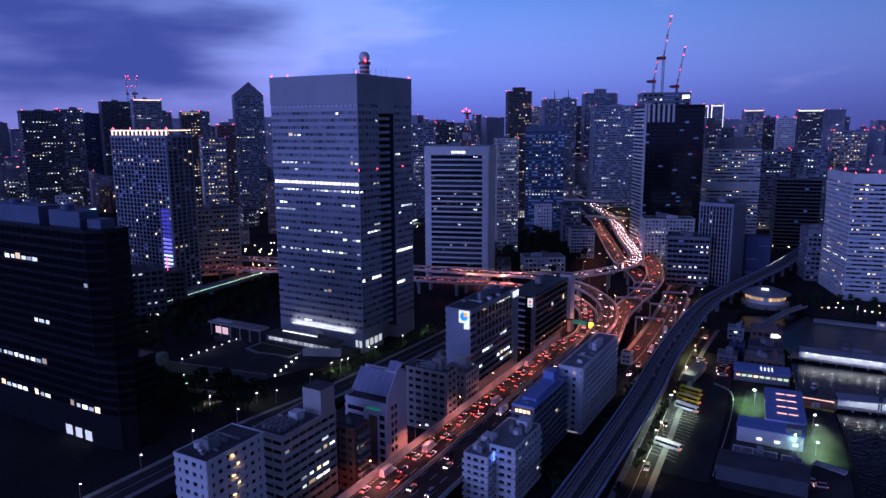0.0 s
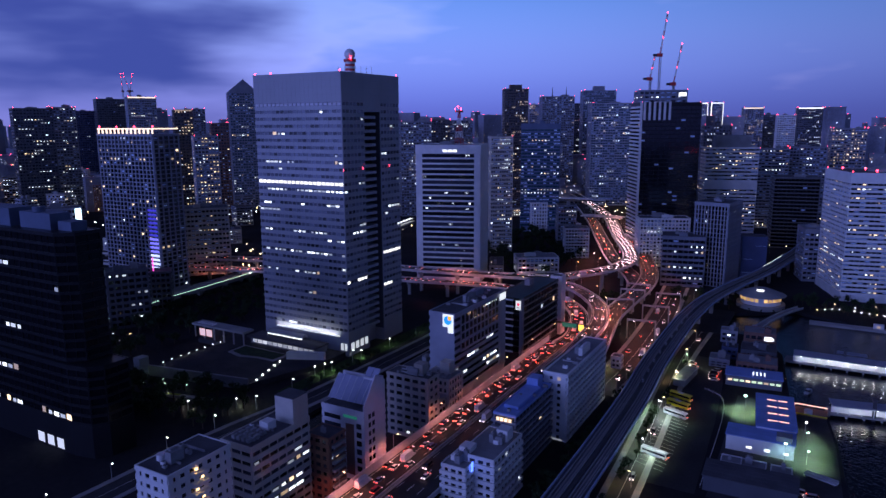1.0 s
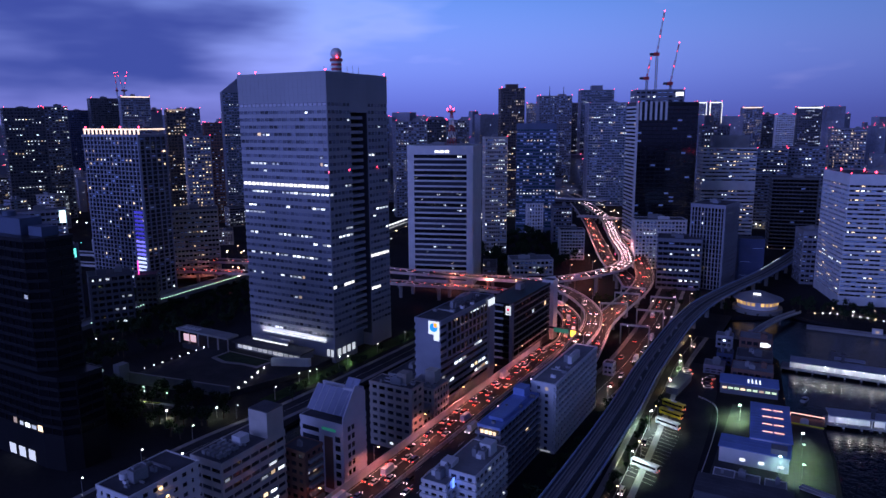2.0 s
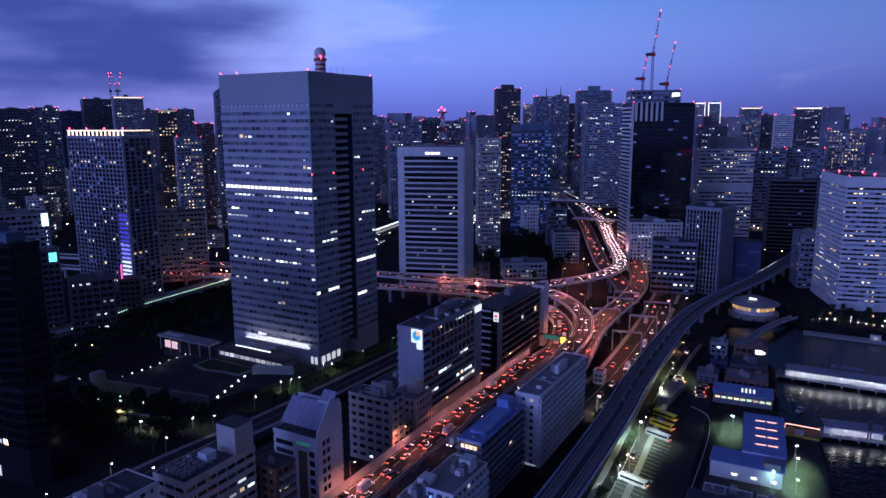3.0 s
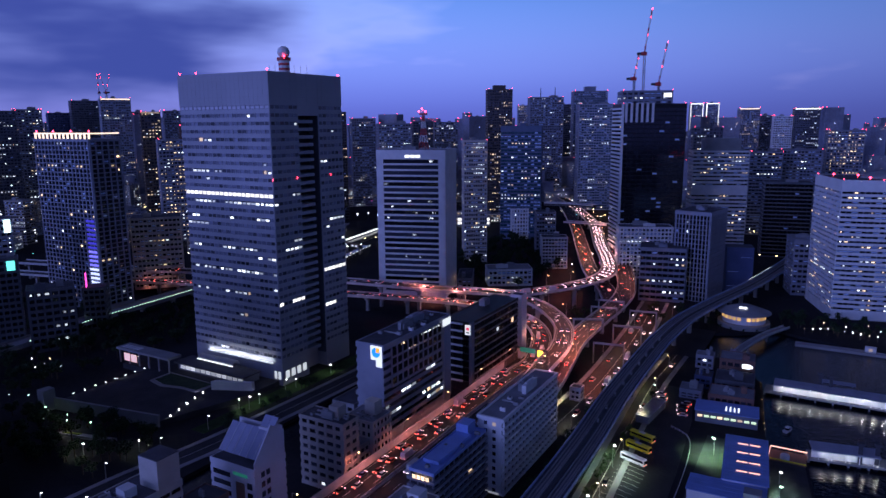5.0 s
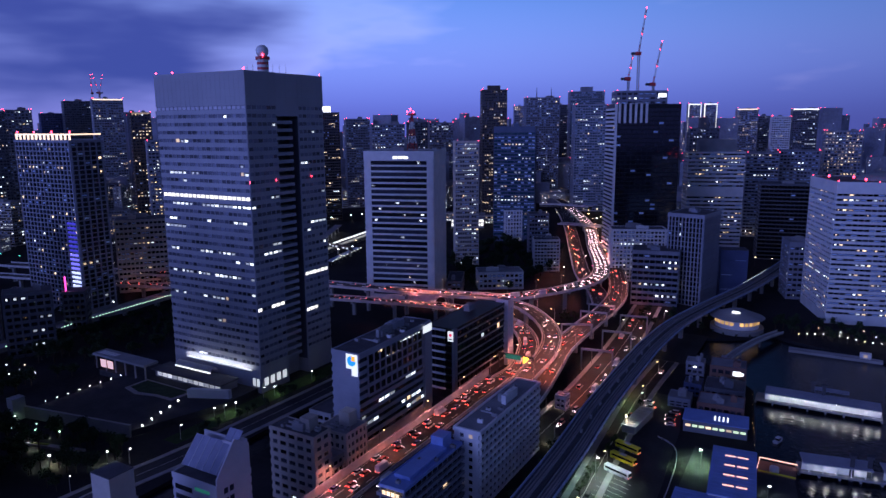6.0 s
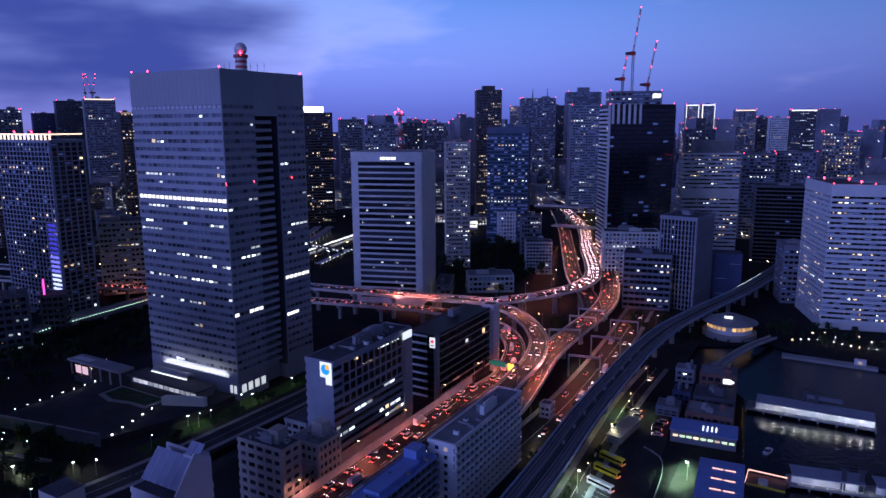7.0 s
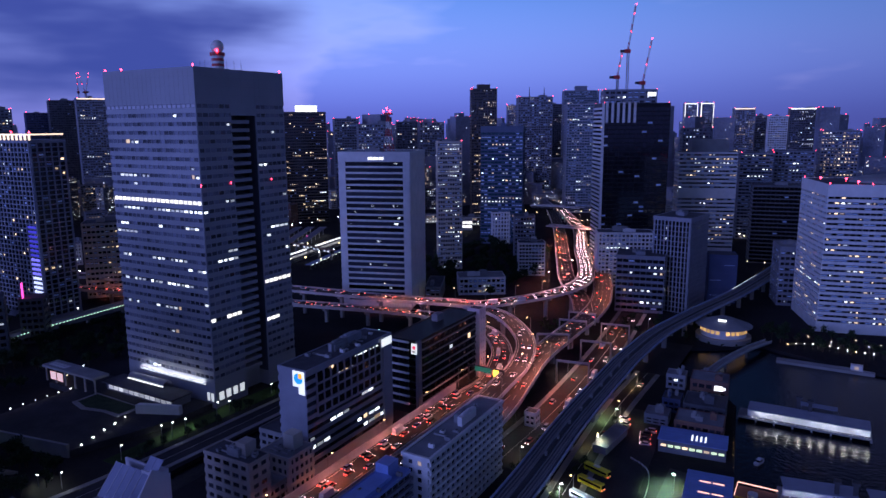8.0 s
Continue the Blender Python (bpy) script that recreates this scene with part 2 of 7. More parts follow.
glow("lit_faint", "dim_lit_room", (0.42, 0.55, 1.0), 0.032, 0.9)
glow("lit_strip", "white_light_strip", (0.92, 0.95, 1.0), 1.8)
glow("lit_lobby", "lit_lobby_glass", (0.86, 0.92, 1.0), 0.65)
glow("lit_dim", "dim_lit_glazing", (0.85, 0.88, 1.0), 0.55, 0.6)
glow("lit_pink", "pink_lit_wall", (1.0, 0.62, 0.62), 0.7)
glow("lit_crown", "lit_roof_frame", (1.0, 0.74, 0.58), 1.5)
glow("lit_bars", "lit_sign_bars", (0.9, 0.85, 0.95), 0.8)
glow("lit_shop", "lit_shopfront", (0.75, 1.0, 0.6), 1.0)
glow("lit_amber", "amber_window", (1.0, 0.56, 0.18), 0.85, 0.5)
glow("sky_amber", "amber_skylight", (1.0, 0.50, 0.42), 1.8)
# flood_0 to flood_3 emit the floodlight's fall-off themselves, no floodlamp is built
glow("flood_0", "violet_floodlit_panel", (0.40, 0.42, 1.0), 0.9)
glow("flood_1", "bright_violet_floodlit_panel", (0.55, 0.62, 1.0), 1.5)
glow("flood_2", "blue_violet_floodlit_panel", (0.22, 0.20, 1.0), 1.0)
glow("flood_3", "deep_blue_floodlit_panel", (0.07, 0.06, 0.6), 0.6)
glow("logo_white", "white_lit_sign", (0.88, 0.94, 1.0), 0.95)
glow("logo_blue", "blue_lit_sign", (0.02, 0.30, 0.9), 1.0)
glow("logo_orange", "orange_lit_sign", (1.0, 0.45, 0.05), 1.0)
glow("logo_red", "red_lit_sign", (0.8, 0.05, 0.12), 1.0)
glow("sign_green", "dark_green_board", (0.02, 0.16, 0.12), 0.6)
glow("sign_amber", "amber_board", (1.0, 0.65, 0.08), 2.5)
glow("sign_blue", "blue_neon_sign", (0.1, 0.2, 1.0), 3.0)
glow("sign_teal", "teal_neon_sign", (0.15, 0.95, 0.8), 1.6)
glow("sign_cyan", "pale_cyan_screen", (0.65, 0.95, 1.0), 3.0)
glow("sign_pink", "pink_neon_sign", (1.0, 0.08, 0.5), 2.0)
glow("lamp_soft", "soft_balcony_lamp", (1.0, 0.6, 0.25), 5.0)
glow("lamp_soft_white", "soft_pier_lamp", (0.95, 0.97, 1.0), 65.0)
glow("lamp_soft_white_dim", "dim_white_lamp", (0.85, 0.9, 1.0), 3.0)
glow("lamp_green_dim", "dim_green_lamp", (0.6, 1.0, 0.82), 1.6)
glow("far_lit_white", "far_white_window", (0.75, 0.82, 1.0), 3.2, 0.9)
glow("far_lit_warm", "far_warm_window", (1.0, 0.60, 0.34), 2.8, 0.9)


# ---- mesh helpers ----
def mesh_of(bm, name, mats):
    me = bpy.data.meshes.new(name)
    bm.to_mesh(me)
    bm.free()
    for m in (mats if isinstance(mats, (list, tuple)) else [mats]):
        me.materials.append(M[m])
    return me


def add_box(bm, x0, y0, z0, x1, y1, z1, mat=0):
    v = [bm.verts.new(p) for p in ((x0, y0, z0), (x1, y0, z0), (x1, y1, z0), (x0, y1, z0), (x0, y0, z1), (x1, y0, z1), (x1, y1, z1), (x0, y1, z1))]
    for f in ((0, 3, 2, 1), (4, 5, 6, 7), (0, 1, 5, 4), (1, 2, 6, 5), (2, 3, 7, 6), (3, 0, 4, 7)):
        bm.faces.new([v[i] for i in f]).material_index = mat


def box_bm(*b):
    bm = bmesh.new()
    add_box(bm, *b)
    return bm


def add_tube(bm, p, q, r0, r1=None, n=8):
    r1 = r0 if r1 is None else r1
    p, q = Vector(p), Vector(q)
    turn = (q - p).to_track_quat("Z", "Y").to_matrix()
    rings = []
    for c, r in ((p, r0), (q, r1)):
        rings.append([bm.verts.new(c + turn @ Vector((r * math.cos(2 * math.pi * i / n), r * math.sin(2 * math.pi * i / n), 0))) for i in range(n)])
    for i in range(n):
        bm.faces.new((rings[0][i], rings[0][(i + 1) % n], rings[1][(i + 1) % n], rings[1][i]))
    bm.faces.new(rings[0][::-1])
    bm.faces.new(rings[1])


def add_ball(bm, c, r, seg=10, rings=6):
    bmesh.ops.create_uvsphere(bm, u_segments=seg, v_segments=rings, radius=r, matrix=Matrix.Translation(c))


def part(name, bm, mat, parent, label="", m=None):
    me = bm if isinstance(bm, bpy.types.Mesh) else mesh_of(bm, name, mat)
    ob = new(name, me)
    ob.parent = parent
    if m is not None:
        ob.matrix_basis = m
    if label:
        ob["label"] = label
    return ob


def thing(name, m, label, category, group="", kind=""):
    ob = new(name)
    ob.matrix_basis = m
    return tagged(ob, label, category, group, kind)


def structure(name, bm, mat, label, category=""):
    return tagged(new(name, mesh_of(bm, name, mat)), label, category or name, kind="structure")


def at(x, y, z=0):
    return Matrix.Translation((x, y, z))


# ---- buildings ----
def offset(poly, t):
    """The outline of a block, pushed out by t."""
    out = []
    n = len(poly)
    for i in range(n):
        p, q, r = (Vector(poly[j % n]) for j in (i - 1, i, i + 1))
        a, b = (q - p).normalized(), (r - q).normalized()
        na, nb = Vector((a.y, -a.x)), Vector((b.y, -b.x))
        m = na + nb
        out.append(q + m * (t * 2 / max(m.length_squared, 0.2)))
    return out


def add_band(bm, poly, t, z0, z1):
    n = len(poly)
    outer = offset(poly, t)
    lo, hi = ([bm.verts.new((p[0], p[1], z)) for p in outer] for z in (z0, z1))
    li, ri = ([bm.verts.new((p[0], p[1], z)) for p in poly] for z in (z0, z1))
    for i in range(n):
        j = (i + 1) % n
        bm.faces.new((lo[i], lo[j], hi[j], hi[i]))
        bm.faces.new((hi[i], hi[j], ri[j], ri[i]))
        bm.faces.new((li[i], li[j], lo[j], lo[i]))
        bm.faces.new((ri[i], ri[j], li[j], li[i]))


def band_bm(poly, t, z0, z1):
    bm = bmesh.new()
    add_band(bm, poly, t, z0, z1)
    return bm


def prism_bm(poly, z0, z1):
    bm = bmesh.new()
    lo, hi = ([bm.verts.new((p[0], p[1], z)) for p in poly] for z in (z0, z1))
    n = len(poly)
    for i in range(n):
        bm.faces.new((lo[i], lo[(i + 1) % n], hi[(i + 1) % n], hi[i]))
    bm.faces.new(hi)
    bm.faces.new(lo[::-1])
    return bm


def rect(w, d):
    return [(-w, 0), (0, 0), (0, d), (-w, d)]


def clutter(ob, w, d, h, n, seed):
    """Condensers, ducts and a rail on a flat roof."""
    r = random.Random(seed)
    for i in range(n):
        bx, by = -r.uniform(0.08, 0.9) * w, r.uniform(0.05, 0.92) * d
        a, b, c = r.uniform(0.5, 1.2), r.uniform(0.4, 0.9), r.uniform(0.7, 1.5)
        bm = box_bm(bx - a, by - b, h - 0.3, bx + a, by + b, h - 0.3 + c)
        unit = part("condenser", bm, r.choice(("grey", "white", "roof_pale", "steel")), ob)
        bm = bmesh.new()
        add_tube(bm, (bx, by, h - 0.3 + c), (bx, by, h - 0.15 + c), min(a, b) * 0.7, n=10)
        part("fan", bm, "steel_dark", unit, "dark round fan guard")
    for i in range(2):
        yy = d * (0.3 + 0.4 * i)
        part("duct", box_bm(-w * 0.85, yy, h - 0.3, -w * 0.2, yy + 0.5, h + 0.3), "steel", ob)


LAMP = {}


def warning_light(parent, p, r):
    k = round(r, 1)
    if k not in LAMP:
        bm = bmesh.new()
        add_tube(bm, (0, 0, -0.4), (0, 0, k), 0.12, n=6)
        add_ball(bm, (0, 0, k * 1.6), k, 8, 5)
        LAMP[k] = mesh_of(bm, "warning_light", "red_lamp")
    part("warning_light", LAMP[k], "red_lamp", parent, "red aviation warning light", at(*p))


def block(name, label, x, y, ang, w, d, h, floors, bay=3.0, wall="grey", glass="glass", sill=0.45, pier=0.25, proud=0.35, base=0.0, top=2.0, lit=0.06, lit_mat="lit_white", near=False, seed=1, rows=None, roof="roof", lamps=0, units=2, category="building", group="", run=0.5, cap=None, poly=None, solid=(), deep=None, z0=0.0, warm=0.15, singles=28, pane="pane", faint=0.3):
    """A building whose near corner stands at x, y: one face runs w metres along -x, the next d metres along +y, turned by ang.
    A glazed core, a proud band of wall to each storey and a pier to each bay; panes stand between them."""
    faint = 0.03 if wall in ("black", "dark", "navy", "bronze") or glass == "glass_black" else faint
    rnd = random.Random(seed)
    ob = thing(name, pose(x, y, z0, 0, 0, ang), label, category, group)
    poly = poly or rect(w, d)
    n = len(poly)
    fh = (h - base - top) / floors
    part("core", prism_bm(poly, 0, h - 0.4), glass, ob)
    band = deep or proud
    if near:
        sp = mesh_of(band_bm(poly, band, 0, fh * sill), "floor_band", wall)
        for i in range(floors):
            part("floor_band", sp, wall, ob, m=at(0, 0, base + i * fh))
    else:
        bm = bmesh.new()
        for i in range(floors):
            add_band(bm, poly, band, base + i * fh, base + i * fh + fh * sill)
        tagged(part("floor_band", bm, wall, ob), kind="stuff")
    if base > 0.3:
        part("base_wall", band_bm(poly, proud + 0.05, 0, base - 0.02), wall, ob)
    part("parapet", band_bm(poly, proud + 0.03, h - top, h), cap or wall, ob)
    part("roof_deck", prism_bm(poly, h - 0.39, h - 0.3), roof, ob)
    t = proud - 0.04
    joined = bmesh.new()
    panes = {}
    zs, ze = fh * sill + 0.05, fh - 0.05
    for e in range(n):
        p, q = Vector(poly[e]), Vector(poly[(e + 1) % n])
        ln = (q - p).length
        turn = math.degrees(math.atan2(q.y - p.y, q.x - p.x))
        m = at(p.x, p.y) @ pose(0, 0, 0, 0, 0, turn)
        if e in solid:
            bm = box_bm(0.02, -t, base, ln - 0.02, 0, h - top)
            part("side_wall", bm, wall, ob, m=m)
            continue
        nb = max(1, round(ln / bay))
        st = ln / nb
        pw = st * pier
        if pier:
            me = mesh_of(box_bm(-pw / 2, -t, base, pw / 2, 0, h - top), "pier", wall) if near else None
            for i in range(nb + 1):
                s = min(max(i * st, pw / 2), ln - pw / 2)
                if near and e < 2:
                    part("pier", me, wall, ob, m=m @ at(s, 0, 0))
                else:
                    mm = m @ at(s, 0, 0)
                    k = len(joined.verts)
                    add_box(joined, -pw / 2, -t, base, pw / 2, 0, h - top)
                    joined.verts.ensure_lookup_table()
                    for v in joined.verts[k:]:
                        v.co = mm @ v.co
        for i in range(floors):
            pr = (rows or {}).get((i, e), (rows or {}).get(i, lit))
            on = False
            for j in range(nb):
                on = rnd.random() < (pr + (1 - pr) * run if on else pr * (1 - run * 0.5))
                kind = None
                if pr >= 1 or on:
                    kind = "lit_band" if pr >= 0.9 else (lit_mat if rnd.random() > warm else ("lit_warm" if lit_mat != "lit_warm" else "lit_white"))
                if kind is None and not near and rnd.random() < faint:
                    kind = "lit_faint"
                panes.setdefault(kind, []).append((e, m @ at(j * st + st / 2, 0, base + i * fh), st * (1 - pier) / 2 - 0.04))
    if not joined.verts:
        joined.free()
    else:
        tagged(part("pier", joined, wall, ob), kind="stuff")
    left = singles if near else 0
    shared = {}
    for kind in sorted(panes, key=lambda k: (k is None, str(k))):
        items = panes[kind]
        if kind is None and not near:
            continue
        rest = []
        for e, m, hw in items:
            if kind and near and kind != "lit_band":
                hw *= rnd.choice((0.55, 0.8, 1.0))
            if left > 0:
                left -= 1
                key = (kind, round(hw, 3))
                if key not in shared:
                    shared[key] = mesh_of(box_bm(-hw, -0.12, zs, hw, -0.02, ze if kind != "lit_white" else zs + (ze - zs) * 0.6), "window", kind or pane)
                part("window", shared[key], kind, ob, m=m)
            else:
                rest.append((m, hw))
        if rest:
            vs, fs = [], []
            za, zb = (zs, ze) if near else (zs + 0.2 * (ze - zs), ze - 0.25 * (ze - zs))
            for m, hw in rest:
                hw = hw if near else min(hw * rnd.choice((0.3, 0.45, 0.62, 0.85)), 1.1) if kind != "lit_faint" else hw * 0.9
                k = len(vs)
                vs += [m @ Vector(c) for c in ((-hw, -0.1, za), (hw, -0.1, za), (hw, -0.1, zb), (-hw, -0.1, zb), (-hw, -0.02, za), (hw, -0.02, za), (hw, -0.02, zb), (-hw, -0.02, zb))]
                fs += [tuple(k + c for c in f) for f in ((0, 1, 2, 3), (3, 2, 6, 7), (0, 3, 7, 4), (1, 5, 6, 2))]
            me = bpy.data.meshes.new("window_rest")
            me.from_pydata(vs, [], fs)
            me.materials.append(M[kind or pane])
            tagged(part("window_rest", me, kind, ob), kind="stuff")
    xs, ys = [p[0] for p in poly], [p[1] for p in poly]
    W, D = max(xs) - min(xs), max(ys) - min(ys)
    for i in range(units):
        uw, ud, uh = rnd.uniform(0.12, 0.3) * W, rnd.uniform(0.1, 0.25) * D, rnd.uniform(1.5, 4.0)
        ux, uy = max(xs) - rnd.uniform(0.1, 0.6) * W - uw, min(ys) + rnd.uniform(0.1, 0.65) * D
        bm = box_bm(ux, uy, h - 0.31, ux + uw, uy + ud, h - 0.3 + uh)
        add_box(bm, ux + uw * 0.2, uy + ud * 0.2, h - 0.32 + uh, ux + uw * 0.6, uy + ud * 0.7, h + uh + 0.3)
        part("roof_plant", bm, wall if i % 2 else "roof_pale", ob)
    r = 0.25 + math.hypot(x, y) / 4200
    for i in range(lamps):
        px, py = poly[(1, 0, 2, 3)[i % 4] % n]
        warning_light(ob, (px * 0.97, py * 0.97 + 0.5, h), r)
    return ob


# ---- roads ----
def curve_points(pts, step=4.0):
    """A smooth line through plan points x, y, z, sampled about every step metres: (point, tangent, normal)."""
    P = [Vector(p) for p in pts]
    P = [2 * P[0] - P[1]] + P + [2 * P[-1] - P[-2]]
    line = []
    for i in range(1, len(P) - 2):
        a, b, c, d = P[i - 1:i + 3]
        k = max(2, int((c - b).length / step))
        for j in range(k):
            u = j / k
            line.append(0.5 * ((2 * b) + (c - a) * u + (2 * a - 5 * b + 4 * c - d) * u * u + (3 * b - a - 3 * c + d) * u ** 3))
    line.append(P[-2])
    out = []
    for i, p in enumerate(line):
        t = (line[min(i + 1, len(line) - 1)] - line[max(i - 1, 0)]).normalized()
        out.append((p, t, Vector((t.y, -t.x, 0)).normalized()))
    return out


def sweep_bm(line, section, closed=True):
    """Sweep a section of (side, up) along a line."""
    bm = bmesh.new()
    rings = [[bm.verts.new(p + n * s + Vector((0, 0, u))) for s, u in section] for p, t, n in line]
    k = len(section)
    for a, b in zip(rings, rings[1:]):
        for i in range(k if closed else k - 1):
            j = (i + 1) % k
            bm.faces.new((a[i], a[j], b[j], b[i]))
    if closed and k > 2:
        bm.faces.new(rings[0])
        bm.faces.new(rings[-1][::-1])
    bmesh.ops.recalc_face_normals(bm, faces=bm.faces[:])
    return bm


def rect_section(s0, s1, u0, u1):
    return [(s0, u0), (s1, u0), (s1, u1), (s0, u1)]


def along(line, s):
    """The point, tangent and normal s metres along a line."""
    done = 0.0
    for (p, t, n), (q, t2, n2) in zip(line, line[1:]):
        d = (q - p).length
        if done + d >= s:
            u = (s - done) / d
            return p.lerp(q, u), t.lerp(t2, u).normalized(), n.lerp(n2, u).normalized()
        done += d
    return line[-1]


def length(line):
    return sum((b[0] - a[0]).length for a, b in zip(line, line[1:]))


def highway(name, label, pts, width, wall_l=1.1, wall_r=1.1, lanes=3, piers=32.0, deck="deck", thick=1.6, first=10.0, wall_mat="barrier"):
    line = curve_points(pts)
    h = width / 2
    ob = tagged(new(name), label, "highway", kind="structure")
    part("deck", sweep_bm(line, [(-h, -0.6), (-h + 2.5, -thick), (h - 2.5, -thick), (h, -0.6), (h, 0), (-h, 0)]), deck, ob)
    for s, wh in ((-h, wall_l), (h, wall_r)):
        if wh:
            g = 0.3 if s > 0 else -0.3
            part("barrier", sweep_bm(line, [(s, -0.9), (s + g, -0.9), (s + g, wh), (s, wh)]), wall_mat, ob)
    for sgn in (-1, 1):
        part("edge_line", sweep_bm(line, rect_section(sgn * (h - 0.9) - 0.1, sgn * (h - 0.9) + 0.1, 0.004, 0.012)), "line", ob)
    vs, fs = [], []
    L = length(line)
    for k in range(1, lanes):
        off = -h + 1 + (width - 2) * k / lanes
        s = 2.0
        while s < L - 8:
            a, ta, na = along(line, s)
            b, tb, nb = along(line, s + 5)
            i = len(vs)
            vs += [a + na * (off - 0.1) + Vector((0, 0, 0.012)), a + na * (off + 0.1) + Vector((0, 0, 0.012)), b + nb * (off + 0.1) + Vector((0, 0, 0.012)), b + nb * (off - 0.1) + Vector((0, 0, 0.012))]
            fs.append((i, i + 1, i + 2, i + 3))
            s += 13
    if fs:
        me = bpy.data.meshes.new("lane_dashes")
        me.from_pydata(vs, [], fs)
        me.materials.append(M["line"])
        tagged(part("lane_dashes", me, "line", ob), kind="stuff")
    s = first
    while piers and s < L:
        p, t, n = along(line, s)
        bm = bmesh.new()
        add_box(bm, -1.1, -1.1, -p.z, 1.1, 1.1, -thick - 1.2)
        add_box(bm, -h * 0.75, -1.0, -thick - 1.4, h * 0.75, 1.0, -thick)
        part("column", bm, "concrete", ob, m=Matrix.Translation(p) @ pose(0, 0, 0, 0, 0, math.degrees(math.atan2(n.y, n.x))))
        s += piers
    return line


CAR = {}


def car_meshes():
    for kind, (ln, wd, bh, ch, c0, c1) in dict(saloon=(4.5, 1.75, 0.85, 0.6, 0.22, 0.82), van=(4.9, 1.85, 1.05, 0.95, 0.02, 0.80), truck=(8.0, 2.3, 1.0, 2.1, 0.0, 0.74)).items():
        bm = bmesh.new()
        add_box(bm, -wd / 2, -ln / 2, 0.3, wd / 2, ln / 2, bh)
        bmesh.ops.bevel(bm, geom=bm.edges[:], offset=0.14, segments=2, affect="EDGES")
        me_b = bm
        bm2 = bmesh.new()
        y0, y1 = -ln / 2 + ln * c0, -ln / 2 + ln * c1
        k = 0.1 if kind == "truck" else 0.45
        b = [(-wd / 2 + 0.06, y0, bh - 0.03), (wd / 2 - 0.06, y0, bh - 0.03), (wd / 2 - 0.06, y1, bh - 0.03), (-wd / 2 + 0.06, y1, bh - 0.03)]
        tp = [(-wd / 2 + 0.22, y0 + k * 0.6, bh + ch), (wd / 2 - 0.22, y0 + k * 0.6, bh + ch), (wd / 2 - 0.22, y1 - k * 1.3, bh + ch), (-wd / 2 + 0.22, y1 - k * 1.3, bh + ch)]
        vb, vt = [bm2.verts.new(p) for p in b], [bm2.verts.new(p) for p in tp]
        for i in range(4):
            bm2.faces.new((vb[i], vb[(i + 1) % 4], vt[(i + 1) % 4], vt[i]))
        bm2.faces.new(vt).material_index = 1
        w = bmesh.new()
        bmesh.ops.create_cone(w, segments=12, radius1=0.33, radius2=0.33, depth=0.22, cap_ends=True, matrix=pose(0, 0, 0, 0, 90, 0))
        CAR[kind] = (me_b, bm2, w, ln, wd, bh)


car_meshes()
CAR_DONE = {}


def car(kind, paint, m, group):
    far = m.translation.y > 330
    key = (kind, paint, far)
    if key not in CAR_DONE:
        b, c, w, ln, wd, bh = CAR[kind]
        word = {"saloon": "car", "van": "van", "truck": "truck"}[kind]
        colour = paint.split("_")[1]
        ob = thing(word, Matrix(), f"{colour} {'box ' if kind == 'truck' else ''}{word} with lights on in traffic", word, group)
        body = b.copy()
        part("cabin", mesh_of(c.copy(), "cabin", ("car_glass" if kind != "truck" else "white", paint)), paint, ob)
        for sx in (-1, 1):
            for yy in (-ln * 0.31, ln * 0.31):
                if far:
                    add_box(body, sx * (wd / 2 - 0.1) - 0.1, yy - 0.3, 0, sx * (wd / 2 - 0.1) + 0.1, yy + 0.3, 0.5)
                else:
                    part("wheel", mesh_of(w.copy(), "wheel", "tyre"), "tyre", ob, m=at(sx * (wd / 2 - 0.1), yy, 0.33))
            part("headlight", box_bm(-0.2, -0.05, -0.12, 0.2, 0.05, 0.12), "head", ob, m=at(sx * (wd / 2 - 0.3), ln / 2 + 0.02, 0.68))
            part("tail_light", box_bm(-0.2, -0.05, -0.12, 0.2, 0.05, 0.12), "tail", ob, m=at(sx * (wd / 2 - 0.3), -ln / 2 - 0.02, 0.74))
        part("body", mesh_of(body, "body", paint), paint, ob)
        ob.matrix_basis = m
        CAR_DONE[key] = ob
        return ob
    o = copy_thing(CAR_DONE[key], m)
    o["group"] = group
    return o


FAR_CARS = {k: ([], []) for k in ("car_white", "car_black", "car_silver", "head", "tail")}


def far_car(m, paint):
    """A car too far off to count: body, cabin and lamps join the far traffic."""
    def add(key, x0, y0, z0, x1, y1, z1):
        v, f = FAR_CARS[key]
        k = len(v)
        v.extend(m @ Vector(p) for p in ((x0, y0, z0), (x1, y0, z0), (x1, y1, z0), (x0, y1, z0), (x0, y0, z1), (x1, y0, z1), (x1, y1, z1), (x0, y1, z1)))
        f.extend(tuple(k + i for i in q) for q in ((4, 5, 6, 7), (0, 1, 5, 4), (1, 2, 6, 5), (2, 3, 7, 6), (3, 0, 4, 7)))

    add(paint, -0.87, -2.25, 0.1, 0.87, 2.25, 0.85)
    add("car_black", -0.75, -1.3, 0.85, 0.75, 1.2, 1.4)
    for s in (-0.6, 0.6):
        add("head", s - 0.24, 2.25, 0.5, s + 0.24, 2.32, 0.82)
        add("tail", s - 0.24, -2.32, 0.6, s + 0.24, -2.25, 0.88)


def finish_far_cars():
    ob = tagged(new("far_traffic"), "far queue of small cars with glowing lamps", "traffic", kind="stuff")
    for k, (v, f) in FAR_CARS.items():
        me = bpy.data.meshes.new("far_" + k)
        me.from_pydata(v, [], f)
        me.materials.append(M[k])
        tagged(part("far_" + k, me, k, ob), kind="stuff")


PAINTS = ["car_white", "car_white", "car_silver", "car_black", "car_black", "car_silver", "car_blue", "car_red"]


